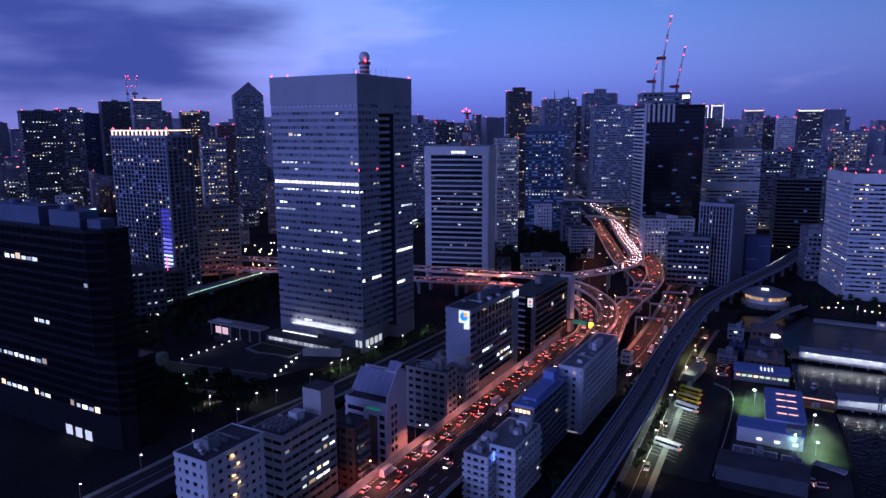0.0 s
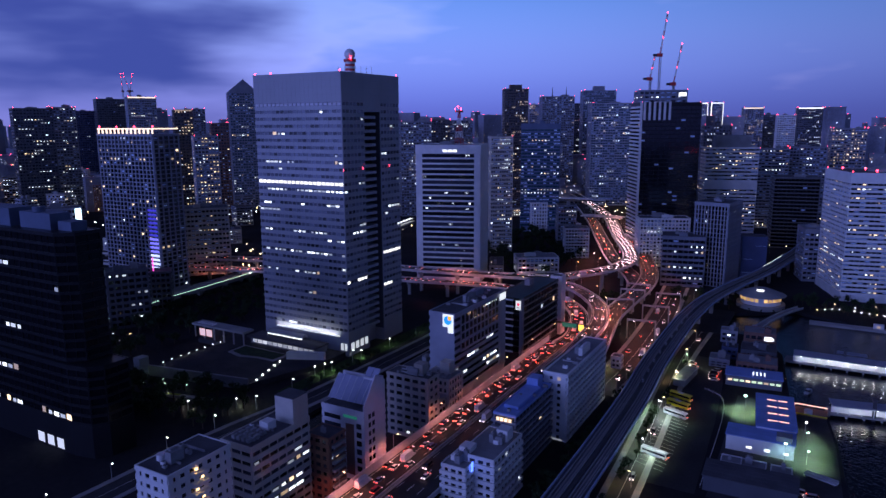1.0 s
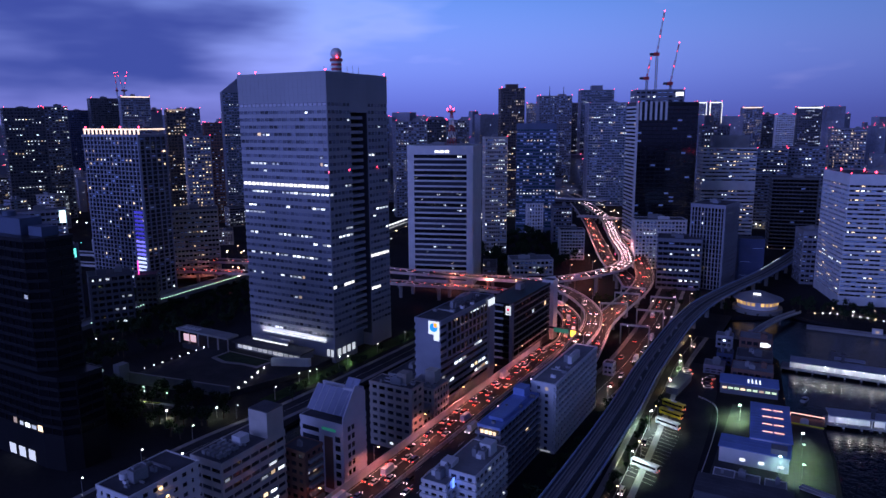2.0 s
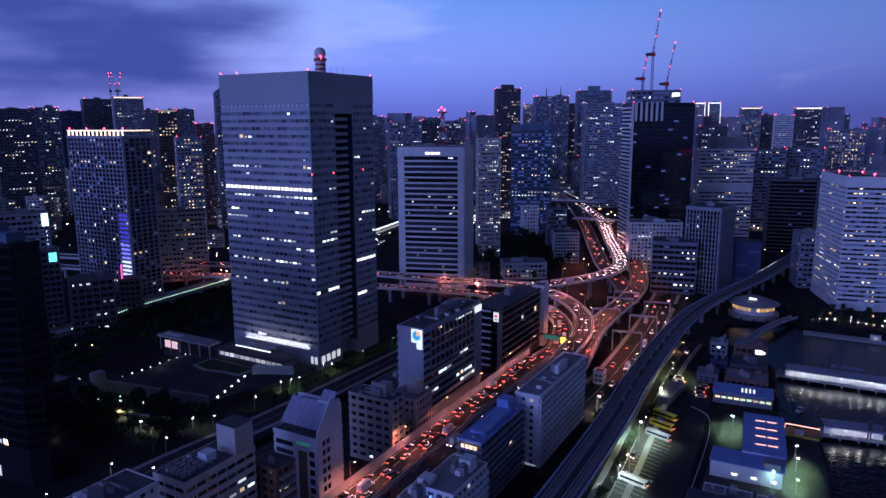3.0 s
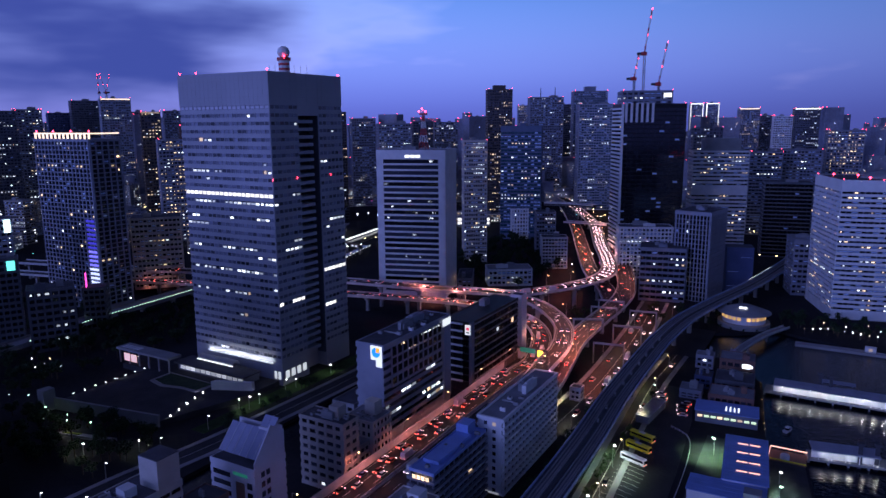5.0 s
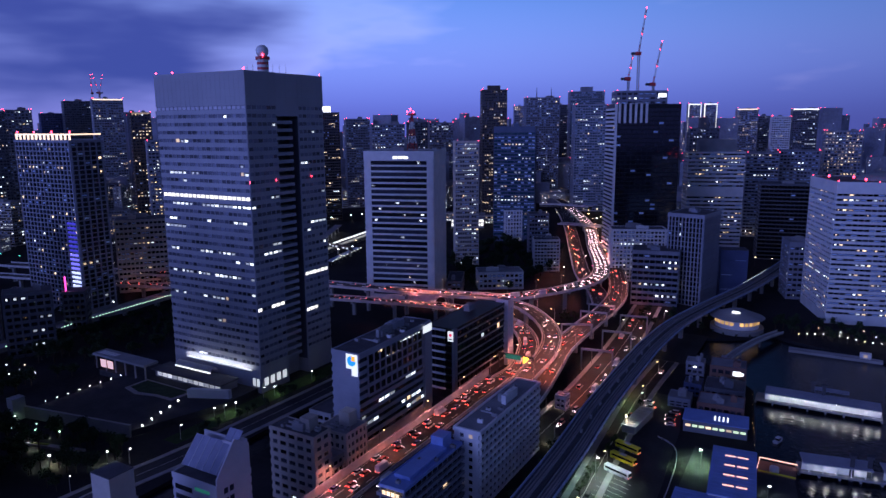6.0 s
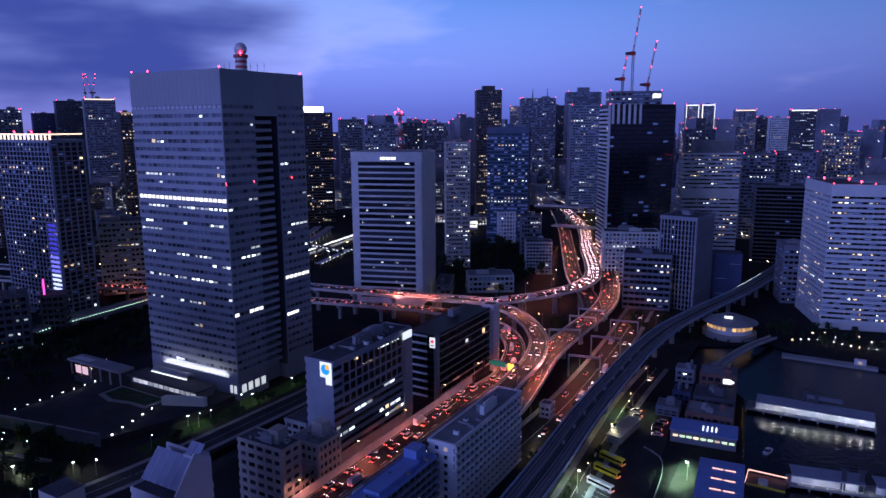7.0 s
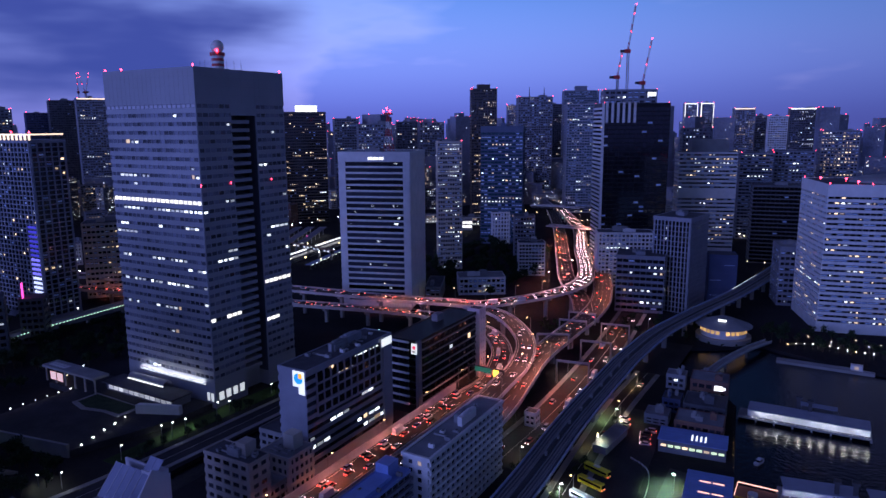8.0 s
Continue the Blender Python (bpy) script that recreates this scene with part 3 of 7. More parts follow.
def traffic(line, lane, s0, s1, gap, away=True, seed=1, group="cars on the highway", jitter=0.5, trucks=0.1):
    rnd = random.Random(seed)
    s = s0 + rnd.random() * gap
    while s < s1:
        p, t, n = along(line, s)
        yaw = math.degrees(math.atan2(t.y, t.x)) - 90 + (0 if away else 180)
        k = rnd.random()
        kind = "truck" if k < trucks else ("van" if k < trucks + 0.22 else "saloon")
        where = Matrix.Translation(p + n * (lane + rnd.uniform(-0.2, 0.2)) + Vector((0, 0, 0.02))) @ pose(0, 0, 0, 0, 0, yaw)
        if p.y > 560 or p.x < -230:
            far_car(where, rnd.choice(("car_white", "car_silver", "car_black")))
            s += 4.5 + gap * (1 + jitter * rnd.uniform(-1, 1.5))
            continue
        car(kind, rnd.choice(PAINTS) if kind != "truck" else "car_white", where, group)
        s += (9 if kind == "truck" else 5.5) + gap * (1 + jitter * rnd.uniform(-1, 1.5))


# ---- trees and lamps ----
TREES = []


def tree_meshes():
    for k in range(4):
        rnd = random.Random(40 + k)
        H = rnd.uniform(7.5, 9.5)
        tr = bmesh.new()
        add_tube(tr, (0, 0, -0.1), (0.1, 0.05, H * 0.45), 0.28, 0.17, 7)
        lobes = []
        for i in range(9):
            a, r, z = i * 2.4 + rnd.random(), rnd.uniform(0.6, 2.3), H * rnd.uniform(0.45, 0.88)
            c = Vector((r * math.cos(a), r * math.sin(a), z))
            add_tube(tr, (0.1, 0.05, H * rnd.uniform(0.28, 0.44)), c, 0.1, 0.03, 5)
            lobes.append((c, rnd.uniform(0.9, 1.7)))
        vs, fs = [], []
        for i in range(420):
            c, r = rnd.choice(lobes)
            d = Vector((rnd.gauss(0, 1), rnd.gauss(0, 1), rnd.gauss(0, 0.8))).normalized()
            p = c + d * r * rnd.uniform(0.45, 1.1)
            u = Vector((rnd.gauss(0, 1), rnd.gauss(0, 1), rnd.gauss(0, 1))).normalized()
            v = u.cross(d).normalized() if abs(u.dot(d)) < 0.98 else Vector((1, 0, 0))
            sz = rnd.uniform(0.28, 0.6)
            i0 = len(vs)
            vs += [p - u * sz, p + v * sz * 0.55, p + u * sz, p - v * sz * 0.55]
            fs.append((i0, i0 + 1, i0 + 2, i0 + 3))
        me = bpy.data.meshes.new("crown")
        me.from_pydata(vs, [], fs)
        me.materials.append(M["leaf"])
        TREES.append((mesh_of(tr, "trunk", "bark"), me))


tree_meshes()


def tree(x, y, s, rnd, label, group, z=0.0):
    tr, cr = TREES[rnd.randrange(4)]
    ob = thing("tree", pose(x, y, z, 0, 0, rnd.uniform(0, 360)) @ Matrix.Diagonal((s * rnd.uniform(0.9, 1.2), s * rnd.uniform(0.9, 1.2), s, 1)), label, "tree", group)
    part("trunk", tr, "bark", ob)
    part("crown", cr, "leaf", ob)


def grove(x0, y0, x1, y1, n, seed, label, group, smin=0.8, smax=1.4, z=0.0):
    rnd = random.Random(seed)
    for i in range(n):
        tree(rnd.uniform(x0, x1), rnd.uniform(y0, y1), rnd.uniform(smin, smax), rnd, label, group, z)


def thicket(x0, y0, x1, y1, n, seed, label, smin=0.8, smax=1.4):
    """Trees that stand too far off or too dense to count, as one mass."""
    rnd = random.Random(seed)
    ob = tagged(new("thicket"), label, "trees", kind="stuff")
    for which, mat, nm in ((0, "bark", "trunk"), (1, "leaf", "crown")):
        rnd = random.Random(seed)
        vs, fs = [], []
        for i in range(n):
            me = TREES[rnd.randrange(4)][which]
            s = rnd.uniform(smin, smax)
            m = pose(rnd.uniform(x0, x1), rnd.uniform(y0, y1), 0, 0, 0, rnd.uniform(0, 360)) @ Matrix.Diagonal((s * 1.1, s * 1.1, s, 1))
            k = len(vs)
            vs.extend(m @ v.co for v in me.vertices)
            fs.extend(tuple(k + i for i in p.vertices) for p in me.polygons)
        me = bpy.data.meshes.new(nm)
        me.from_pydata(vs, [], fs)
        me.materials.append(M[mat])
        tagged(part(nm, me, mat, ob), kind="stuff")


POST = {}


def lamp_post(x, y, z, h, glow="lamp_white", power=0.0, color=(1, 1, 1), group="street lamps", yaw=0, size=0.35, arm=1.6, spread=140):
    key = (h, glow, size, arm)
    if key not in POST:
        ob = thing("street_lamp", Matrix(), "slim grey street lamp with a glowing head", "street lamp", group)
        bm = bmesh.new()
        add_tube(bm, (0, 0, 0), (0, 0, h), 0.12, 0.07, 7)
        part("pole", bm, "steel", ob)
        bm = bmesh.new()
        add_tube(bm, (0, 0, h - 0.1), (arm, 0, h + 0.25), 0.06, 0.05, 6)
        part("arm", bm, "steel", ob)
        bm = bmesh.new()
        add_ball(bm, (0, 0, 0), size, 10, 6)
        bmesh.ops.scale(bm, vec=(1.3, 0.8, 0.55), verts=bm.verts[:])
        part("lamp_head", bm, glow, ob, m=at(arm, 0, h + 0.1))
        POST[key] = ob
        ob.matrix_basis = pose(x, y, z, 0, 0, yaw)
    else:
        copy_thing(POST[key], pose(x, y, z, 0, 0, yaw))["group"] = group
    if power:
        li = new("lamp_light", bpy.data.lights.new("lamp_light", "SPOT"))
        li.data.energy, li.data.color, li.data.shadow_soft_size = power, color, 0.4
        li.data.spot_size, li.data.spot_blend = radians(spread), 0.5
        li.location = Vector((x, y, z)) + Vector((arm * math.cos(radians(yaw)), arm * math.sin(radians(yaw)), h - 0.6))


GLOBE = {}


def globe_lamp(x, y, z, h=3.0, glow="lamp_white", r=0.28, group="garden lamps"):
    key = (h, glow, r)
    if key not in GLOBE:
        ob = thing("globe_lamp", Matrix(), "low post lamp with a glowing round head", "lamp", group)
        bm = bmesh.new()
        add_tube(bm, (0, 0, 0), (0, 0, h), 0.06, n=6)
        part("post", bm, "steel_dark", ob)
        bm = bmesh.new()
        add_ball(bm, (0, 0, h + r * 0.8), r, 8, 6)
        part("globe", bm, glow, ob)
        GLOBE[key] = ob
        ob.matrix_basis = at(x, y, z)
    else:
        copy_thing(GLOBE[key], at(x, y, z))["group"] = group


# ---- ground and water ----
def sheet(name, outline, z, mat, label, holes=(), drop=0.0, category=""):
    """A flat sheet with an outline and holes, whose hole edges may drop as walls."""
    bm = bmesh.new()
    for loop in (outline, *holes):
        vs = [bm.verts.new((px, py, z)) for px, py in loop]
        for i in range(len(vs)):
            bm.edges.new((vs[i], vs[(i + 1) % len(vs)]))
    bmesh.ops.triangle_fill(bm, use_beauty=True, use_dissolve=False, edges=bm.edges[:])
    bmesh.ops.recalc_face_normals(bm, faces=bm.faces[:])
    if sum(f.normal.z * f.calc_area() for f in bm.faces) < 0:
        bmesh.ops.reverse_faces(bm, faces=bm.faces[:])
    if drop:
        for loop in holes:
            for i in range(len(loop)):
                (ax, ay), (bx, by) = loop[i], loop[(i + 1) % len(loop)]
                bm.faces.new([bm.verts.new(p) for p in ((ax, ay, z), (bx, by, z), (bx, by, z - drop), (ax, ay, z - drop))])
    return structure(name, bm, mat, label, category)


def slab(name, outline, z0, z1, mat, label, category=""):
    return structure(name, prism_bm(outline, z0, z1), mat, label, category)


BASIN = [(21, 200), (21, 282), (17, 329), (12, 366), (-3, 371), (-5, 383), (-13, 452), (-32, 484), (-59, 484), (-84, 486), (-84, 530), (-55, 533), (-38, 542), (-12, 562), (-1, 555), (22, 546), (60, 538), (420, 520), (420, 200)]
CANAL = [(-206, 60), (-192, 60), (-190, 425), (-204, 425)]
sheet("ground", [(-5000, -1500), (5000, -1500), (5000, 6000), (-5000, 6000)], 0, "ground", "dark built-up city ground reaching the horizon", [BASIN, CANAL], 4.0)


def water_material():
    m = bpy.data.materials.new("dark_harbour_water")
    m.use_nodes = True
    nt = m.node_tree
    b = nt.nodes["Principled BSDF"]
    b.inputs["Base Color"].default_value = (0.006, 0.008, 0.013, 1)
    b.inputs["Roughness"].default_value = 0.05
    b.inputs["IOR"].default_value = 1.33
    N, L = nt.nodes.new, nt.links.new
    g, n1, n2, ad, bp = N("ShaderNodeNewGeometry"), N("ShaderNodeTexNoise"), N("ShaderNodeTexNoise"), N("ShaderNodeMath"), N("ShaderNodeBump")
    n1.inputs["Scale"].default_value, n1.inputs["Detail"].default_value = 0.45, 4
    n2.inputs["Scale"].default_value, n2.inputs["Detail"].default_value = 1.6, 3
    L(g.outputs["Position"], n1.inputs["Vector"])
    L(g.outputs["Position"], n2.inputs["Vector"])
    ad.operation = "MULTIPLY_ADD"
    ad.inputs[1].default_value = 0.35
    L(n2.outputs["Fac"], ad.inputs[0])
    L(n1.outputs["Fac"], ad.inputs[2])
    bp.inputs["Strength"].default_value, bp.inputs["Distance"].default_value = 0.22, 0.8
    L(ad.outputs[0], bp.inputs["Height"])
    L(bp.outputs[0], b.inputs["Normal"])
    M["water"] = m


water_material()
structure("water", box_bm(-90, 190, -2.4, 430, 570, -1.8), "water", "dark rippled harbour water between the quays")
structure("water_canal", box_bm(-208, 55, -2.4, -188, 430, -1.8), "water", "dark narrow canal between concrete walls", "water")

# streets and yards
def street(name, label, pts, width, mat="asphalt", z=0.05, lanes=2):
    line = curve_points(pts, 8)
    h = width / 2
    ob = tagged(new(name, mesh_of(sweep_bm(line, rect_section(-h, h, z - 0.3, z)), name, mat)), label, "road", kind="structure")
    for s in (-h, h):
        g = 2.5 if s > 0 else -2.5
        part("kerb", sweep_bm(line, [(s, z - 0.3), (s + g, z - 0.3), (s + g, z + 0.15), (s, z + 0.15)]), "concrete", ob)
    part("centre_line", sweep_bm(line, rect_section(-0.08, 0.08, z + 0.004, z + 0.01)), "line", ob)
    return line


canal_road = street("road_1", "pale two-lane road beside the canal", [(-226, 60, 0), (-224, 150, 0), (-223, 210, 0), (-217, 260, 0), (-213, 340, 0), (-211, 420, 0)], 11, "paving")
quay_road = street("road_2", "asphalt street beside the raised guideway", [(-50, 150, 0), (-54, 240, 0), (-57, 300, 0), (-61, 362, 0), (-64, 420, 0), (-63, 478, 0)], 9)
under_road = street("road_3", "surface street under and beside the highway", [(-92, 340, 0), (-90, 400, 0), (-92, 460, 0), (-96, 520, 0), (-104, 600, 0)], 16)
structure("pavement_deck", box_bm(-84, 478, -0.6, -50, 540, 0.2), "asphalt", "road bridge deck over the canal mouth", "bridge")
slab("car_park", [(-53, 262), (-30, 262), (-33, 330), (-37, 385), (-44, 425), (-58, 425), (-57, 340)], -0.2, 0.08, "asphalt", "dark asphalt coach park with painted bays", "car park")
slab("pavement_yard", [(-26, 262), (20, 262), (16, 329), (11, 365), (-4, 369), (-28, 372)], -0.2, 0.1, "paving", "lamplit concrete quay yard", "yard")
slab("plaza", [(-319, 252), (-253, 257), (-240, 300), (-240, 323), (-345, 323), (-340, 300), (-319, 300)], -0.2, 3.0, "paving", "raised dark paved plaza before the tower", "plaza")
slab("lawn_strip", [(-238, 262), (-229, 262), (-222, 420), (-234, 420)], -0.1, 0.12, "grass", "narrow lawn beside the tower", "lawn")
rnd = random.Random(5)
for i in range(16):
    part("bay_line", box_bm(-0.07, 0, 0.084, 12, 0.14, 0.09), "line", bpy.data.objects["car_park"], m=pose(-55.5 + i * 0.04, 277 + i * 3.4, 0, 0, 0, -18))

# ---- highways ----
near_hw = highway("highway_near", "elevated highway with pale side wall and dense traffic", [(-121, 40, 9), (-121, 120, 9), (-121, 220, 9), (-121, 300, 9), (-121, 385, 9)], 28, 3.4, 1.0, 6, piers=40)
for s in (-0.6, 0.6):
    part("median_rail", sweep_bm(near_hw, rect_section(-1.5 + s - 0.12, -1.5 + s + 0.12, 0, 0.75)), "barrier", bpy.data.objects["highway_near"])
ramp_low = highway("highway_ramp_inner", "curved inner ramp of the highway junction", [(-126, 380, 9), (-124, 400, 10), (-131, 428, 11.5), (-138, 444, 12), (-151, 462, 12), (-168, 475, 12), (-200, 484, 12), (-237, 483, 12), (-330, 462, 12), (-420, 446, 11), (-500, 426, 10), (-640, 392, 10)], 11, lanes=3)
ramp_up = highway("highway_ramp_outer", "curved outer ramp of the highway junction", [(-115, 335, 9.1), (-113, 362, 10.8), (-113.5, 390, 13.2), (-114.5, 416, 15.3), (-124, 447, 16.3), (-142, 474, 16.8), (-164, 494, 17.2), (-190, 502, 17.6), (-222, 497, 17.7)], 10.5, lanes=3)
road_d = highway("highway_east", "orange-lit elevated carriageway curving north", [(-103, 330, 9), (-105, 370, 9.5), (-110, 405, 10.5), (-115, 440, 11.6), (-116, 490, 12), (-116, 530, 12), (-121, 575, 12), (-137, 632, 12), (-160, 693, 12), (-200, 765, 13)], 14, lanes=4)
road_b = highway("highway_north", "elevated carriageway packed with oncoming headlights", [(-640, 410, 16), (-500, 444, 16), (-420, 464, 17), (-330, 480, 18), (-241, 493, 18), (-205, 502, 18), (-183, 507, 18), (-168, 526, 18), (-154, 552, 18), (-146, 580, 18), (-147, 616, 17.5), (-164, 670, 16.5), (-196, 752, 15), (-250, 898, 14), (-310, 1020, 14), (-362, 1120, 14), (-437, 1248, 14)], 13, lanes=3)
road_c = highway("highway_west", "orange-lit southbound carriageway of the highway", [(-123, 545, 12.1), (-138, 580, 12), (-167, 634, 12), (-207, 731, 12.4), (-261, 866, 12.8), (-306, 970, 13), (-345, 1055, 13)], 14, wall_r=0, lanes=4)
far_hw = highway("highway_far", "distant elevated highway with a glowing deck", [(-520, 1260, 20), (-437, 1300, 20), (-415, 1405, 20), (-330, 1500, 20)], 16, lanes=3, piers=60)
overpass = highway("road_bridge", "plain road bridge crossing the highway", [(-275, 862, 20), (-248, 863, 20), (-220, 860, 20)], 10, lanes=2, piers=0)
overpass_far = highway("road_bridge_far", "plain pale road bridge crossing the highway further off", [(-373, 1045, 20), (-334, 1049, 20), (-293, 1039, 20)], 11, lanes=2, piers=0, thick=2.6)

# gantries over the highway
def gantry(x0, y0, x1, y1, z, h, mat="steel"):
    ob = thing("gantry", at(x0, y0, z), "painted steel portal gantry over the carriageway", "gantry", "highway gantries")
    dx, dy = x1 - x0, y1 - y0
    for px, py in ((0, 0), (dx, dy)):
        bm = bmesh.new()
        add_box(bm, px - 0.35, py - 0.35, -2, px + 0.35, py + 0.35, h)
        part("post", bm, mat, ob)
    ln = math.hypot(dx, dy)
    part("beam", box_bm(-0.3, -0.45, h - 1.1, ln + 0.3, 0.45, h), mat, ob, m=pose(0, 0, 0.01, 0, 0, math.degrees(math.atan2(dy, dx))))
    return ob


gantry(-122.5, 460, -106.5, 468, 12, 7.5)
gantry(-124, 500, -107.5, 503, 12, 6)
gantry(-125, 520, -108, 522, 12, 6)
for gy in (440, 480, 520):
    gantry(-103, gy, -86, gy + 3, 0, 13, "concrete")
sign = gantry(-137, 402, -117, 402, 9.5, 7.0, "steel_dark")
part("sign_panel", box_bm(4, -0.6, 4.2, 13, -0.5, 6.8), "sign_green", sign, "dark green direction board")
part("sign_lamp", box_bm(14.5, -0.75, 3.0, 17.5, -0.6, 6.5), "sign_amber", sign, "glowing amber warning board")

HW = (1.0, 0.25, 0.20)
for i in range(8):
    lamp_post(-135.4, 150 + i * 34, 9, 9.5, "lamp_warm", 10500, HW, "highway lamps", 0, 0.3, 2.2)


def road_lamps(line, s0, s1, step, side, power, h=9, group="highway lamps"):
    s = s0
    while s < s1:
        p, t, n = along(line, s)
        q = p + n * side
        lamp_post(q.x, q.y, q.z, h, "lamp_warm", power * 1.6, HW, group, math.degrees(math.atan2(-n.y * side, -n.x * side)), 0.3, 2.2)
        s += step


road_lamps(ramp_up, 45, 175, 30, 5.6, 9500)
road_lamps(ramp_low, 30, 120, 30, -5.7, 8500)
road_lamps(road_d, 80, 430, 34, 7.3, 12000)
road_lamps(road_b, 395, 530, 26, -6.8, 18000)
road_lamps(road_b, 560, 1000, 46, 6.8, 18000, 10)
road_lamps(road_c, 60, 330, 42, -6.8, 19000)
road_lamps(ramp_low, 115, 215, 25, 5.7, 21000)
road_lamps(ramp_low, 390, 520, 40, 5.7, 12000)
road_lamps(far_hw, 20, 300, 60, 8, 12000)

# traffic
for lane, gap, sd in ((-11.6, 5.5, 1), (-8.2, 5, 2), (-4.8, 14, 3)):
    traffic(near_hw, lane, 95, 343, gap, True, sd, trucks=0.08)
for lane, gap, sd in ((2.2, 26, 4), (5.6, 34, 5), (9.6, 40, 6)):
    traffic(near_hw, lane, 90, 300, gap, False, sd)
for lane, gap, sd in ((-2, 7, 7), (1.6, 8, 8)):
    traffic(ramp_low, lane, 10, 170, gap, True, sd)
    traffic(ramp_low, lane, 165, 520, gap - 2, True, sd + 40, group="cars on the western viaduct")
for lane, gap, sd in ((-2, 22, 9), (1.8, 26, 10)):
    traffic(ramp_up, lane, 20, 190, gap, False, sd)
for lane, gap, sd in ((-4, 40, 11), (-0.5, 34, 12), (3.6, 46, 13)):
    traffic(road_d, lane, 60, 460, gap, True, sd)
Lb = length(road_b)
for lane, gap, sd in ((-3.6, 6.5, 14), (0, 5.5, 15), (3.6, 7, 16)):
    traffic(road_b, lane, 470, 860, gap, False, sd, group="queue of cars with headlights on")
    traffic(road_b, lane, 870, 1080, gap + 9, False, sd + 30, group="queue of cars with headlights on")
for lane, gap, sd in ((-3, 40, 17), (1, 50, 18)):
    traffic(road_c, lane, 20, 380, gap, True, sd)
    traffic(road_b, lane, 100, 465, gap * 0.3, False, sd + 20)
traffic(under_road, -4, 10, 240, 18, True, 21, "cars on the surface street")
traffic(under_road, 4, 10, 240, 16, False, 22, "cars on the surface street")
traffic(quay_road, 2, 20, 320, 60, False, 23, "cars on the quay street")

finish_far_cars()

# ---- guideway ----
gw = curve_points([(-63, 60, 12), (-64, 150, 12), (-64.5, 205, 12), (-65, 262, 12), (-66.5, 317, 12), (-69.5, 371, 12), (-70.5, 443, 12), (-70, 472, 12), (-66, 522, 12), (-54.5, 580, 12), (-37, 655, 12), (-20, 760, 12), (-8, 870, 12), (4, 1000, 12)], 5)
guide = tagged(new("guideway"), "elevated concrete transit guideway with twin tracks", "guideway", kind="structure")
part("deck", sweep_bm(gw, [(-6.6, -0.5), (-4, -1.8), (4, -1.8), (6.6, -0.5), (6.6, 0), (-6.6, 0)]), "track", guide)
for s in (-6.6, 6.3):
    part("parapet", sweep_bm(gw, rect_section(s, s + 0.3, -0.5, 1.1)), "guide_wall", guide)
for s in (-5.0, -1.7, 1.3, 4.6):
    part("guide_rail", sweep_bm(gw, rect_section(s, s + 0.4, 0.004, 0.6)), "steel", guide)
for s in (-3.9, -2.7, 2.3, 3.5):
    part("running_strip", sweep_bm(gw, rect_section(s, s + 0.55, 0.004, 0.18)), "concrete", guide)
part("median_walkway", sweep_bm(gw, rect_section(-0.6, 0.6, 0.004, 0.4)), "steel_dark", guide)
for i in range(30):
    p, t, n = along(gw, 20 + i * 32)
    bm = bmesh.new()
    add_box(bm, -1.2, -1.2, -12 if p.y < 480 or p.y > 536 else -14, 1.2, 1.2, -2.8)
    add_box(bm, -5, -1.1, -3.2, 5, 1.1, -1.8)
    part("column", bm, "concrete", guide, m=Matrix.Translation(p) @ pose(0, 0, 0, 0, 0, math.degrees(math.atan2(n.y, n.x))))
for i in range(16):
    p, t, n = along(gw, 600 + i * 4)
    bm = box_bm(-0.3, -0.12, 1.12, 0.3, 0.12, 1.4)
    part("edge_lamp", bm, "lamp_soft_white_dim", guide, m=Matrix.Translation(p - n * 6.4) @ pose(0, 0, 0, 0, 0, math.degrees(math.atan2(t.y, t.x))))
# passing place with equipment between the tracks
for i in range(9):
    p, t, n = along(gw, 275 + i * 16)
    o = thing("signal_cabinet", Matrix.Translation(p + n * 0.0 + Vector((0, 0, 0.4))) @ pose(0, 0, 0, 0, 0, math.degrees(math.atan2(t.y, t.x))), "small grey equipment cabinet between the tracks", "cabinet", "track cabinets")
    part("box", box_bm(-0.7, -0.4, 0, 0.7, 0.4, 1.3), "grey", o)
    part("lid", box_bm(-0.75, -0.45, 1.3, 0.75, 0.45, 1.38), "steel", o)

# ---- the tall tower ----
slot = [(-65.4, 0), (0, 0), (0, 20.5), (-7, 20.5), (-7, 37.5), (0, 37.5), (0, 57.6), (-65.4, 57.6)]
rowlit = {21: 0.0, (21, 0): 1.0, (21, 1): 0.35, (20, 0): 0.35, (18, 0): 0.3, (17, 0): 0.3, 15: 0.08, (14, 0): 0.18, (11, 0): 0.2, (10, 5): 1.0, (8, 0): 0.45, (7, 1): 0.9, (5, 5): 0.95, (21, 5): 0.5, (24, 0): 0.2, (13, 0): 0.1, (17, 5): 0.3}
tower = block("office_tower", "tall grey stone office tower with ribbon windows and deep side slot", -238.5, 324.4, 0, 65.4, 57.6, 166, 33, 3.25, "stone", "glass_tower", sill=0.56, pier=0.10, proud=0.4, base=12.6, top=16.8, lit=0.025, near=True, seed=3, rows=rowlit, poly=slot, units=0, run=0.6, warm=0.05, singles=300, pane="pane_tower")
part("slot_head", box_bm(-6.9, 20.6, 144, 0.35, 37.4, 165.9), "stone", tower)
for i in range(32):
    part("slot_ledge", box_bm(-6.4, 20.7, 0, -0.25, 33.0, 1.75), "stone", tower, m=at(0, 0, 12.6 + i * 4.11))
# black sheet paints the deep shade at the back of the slot
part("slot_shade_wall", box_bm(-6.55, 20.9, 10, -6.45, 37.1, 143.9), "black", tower)
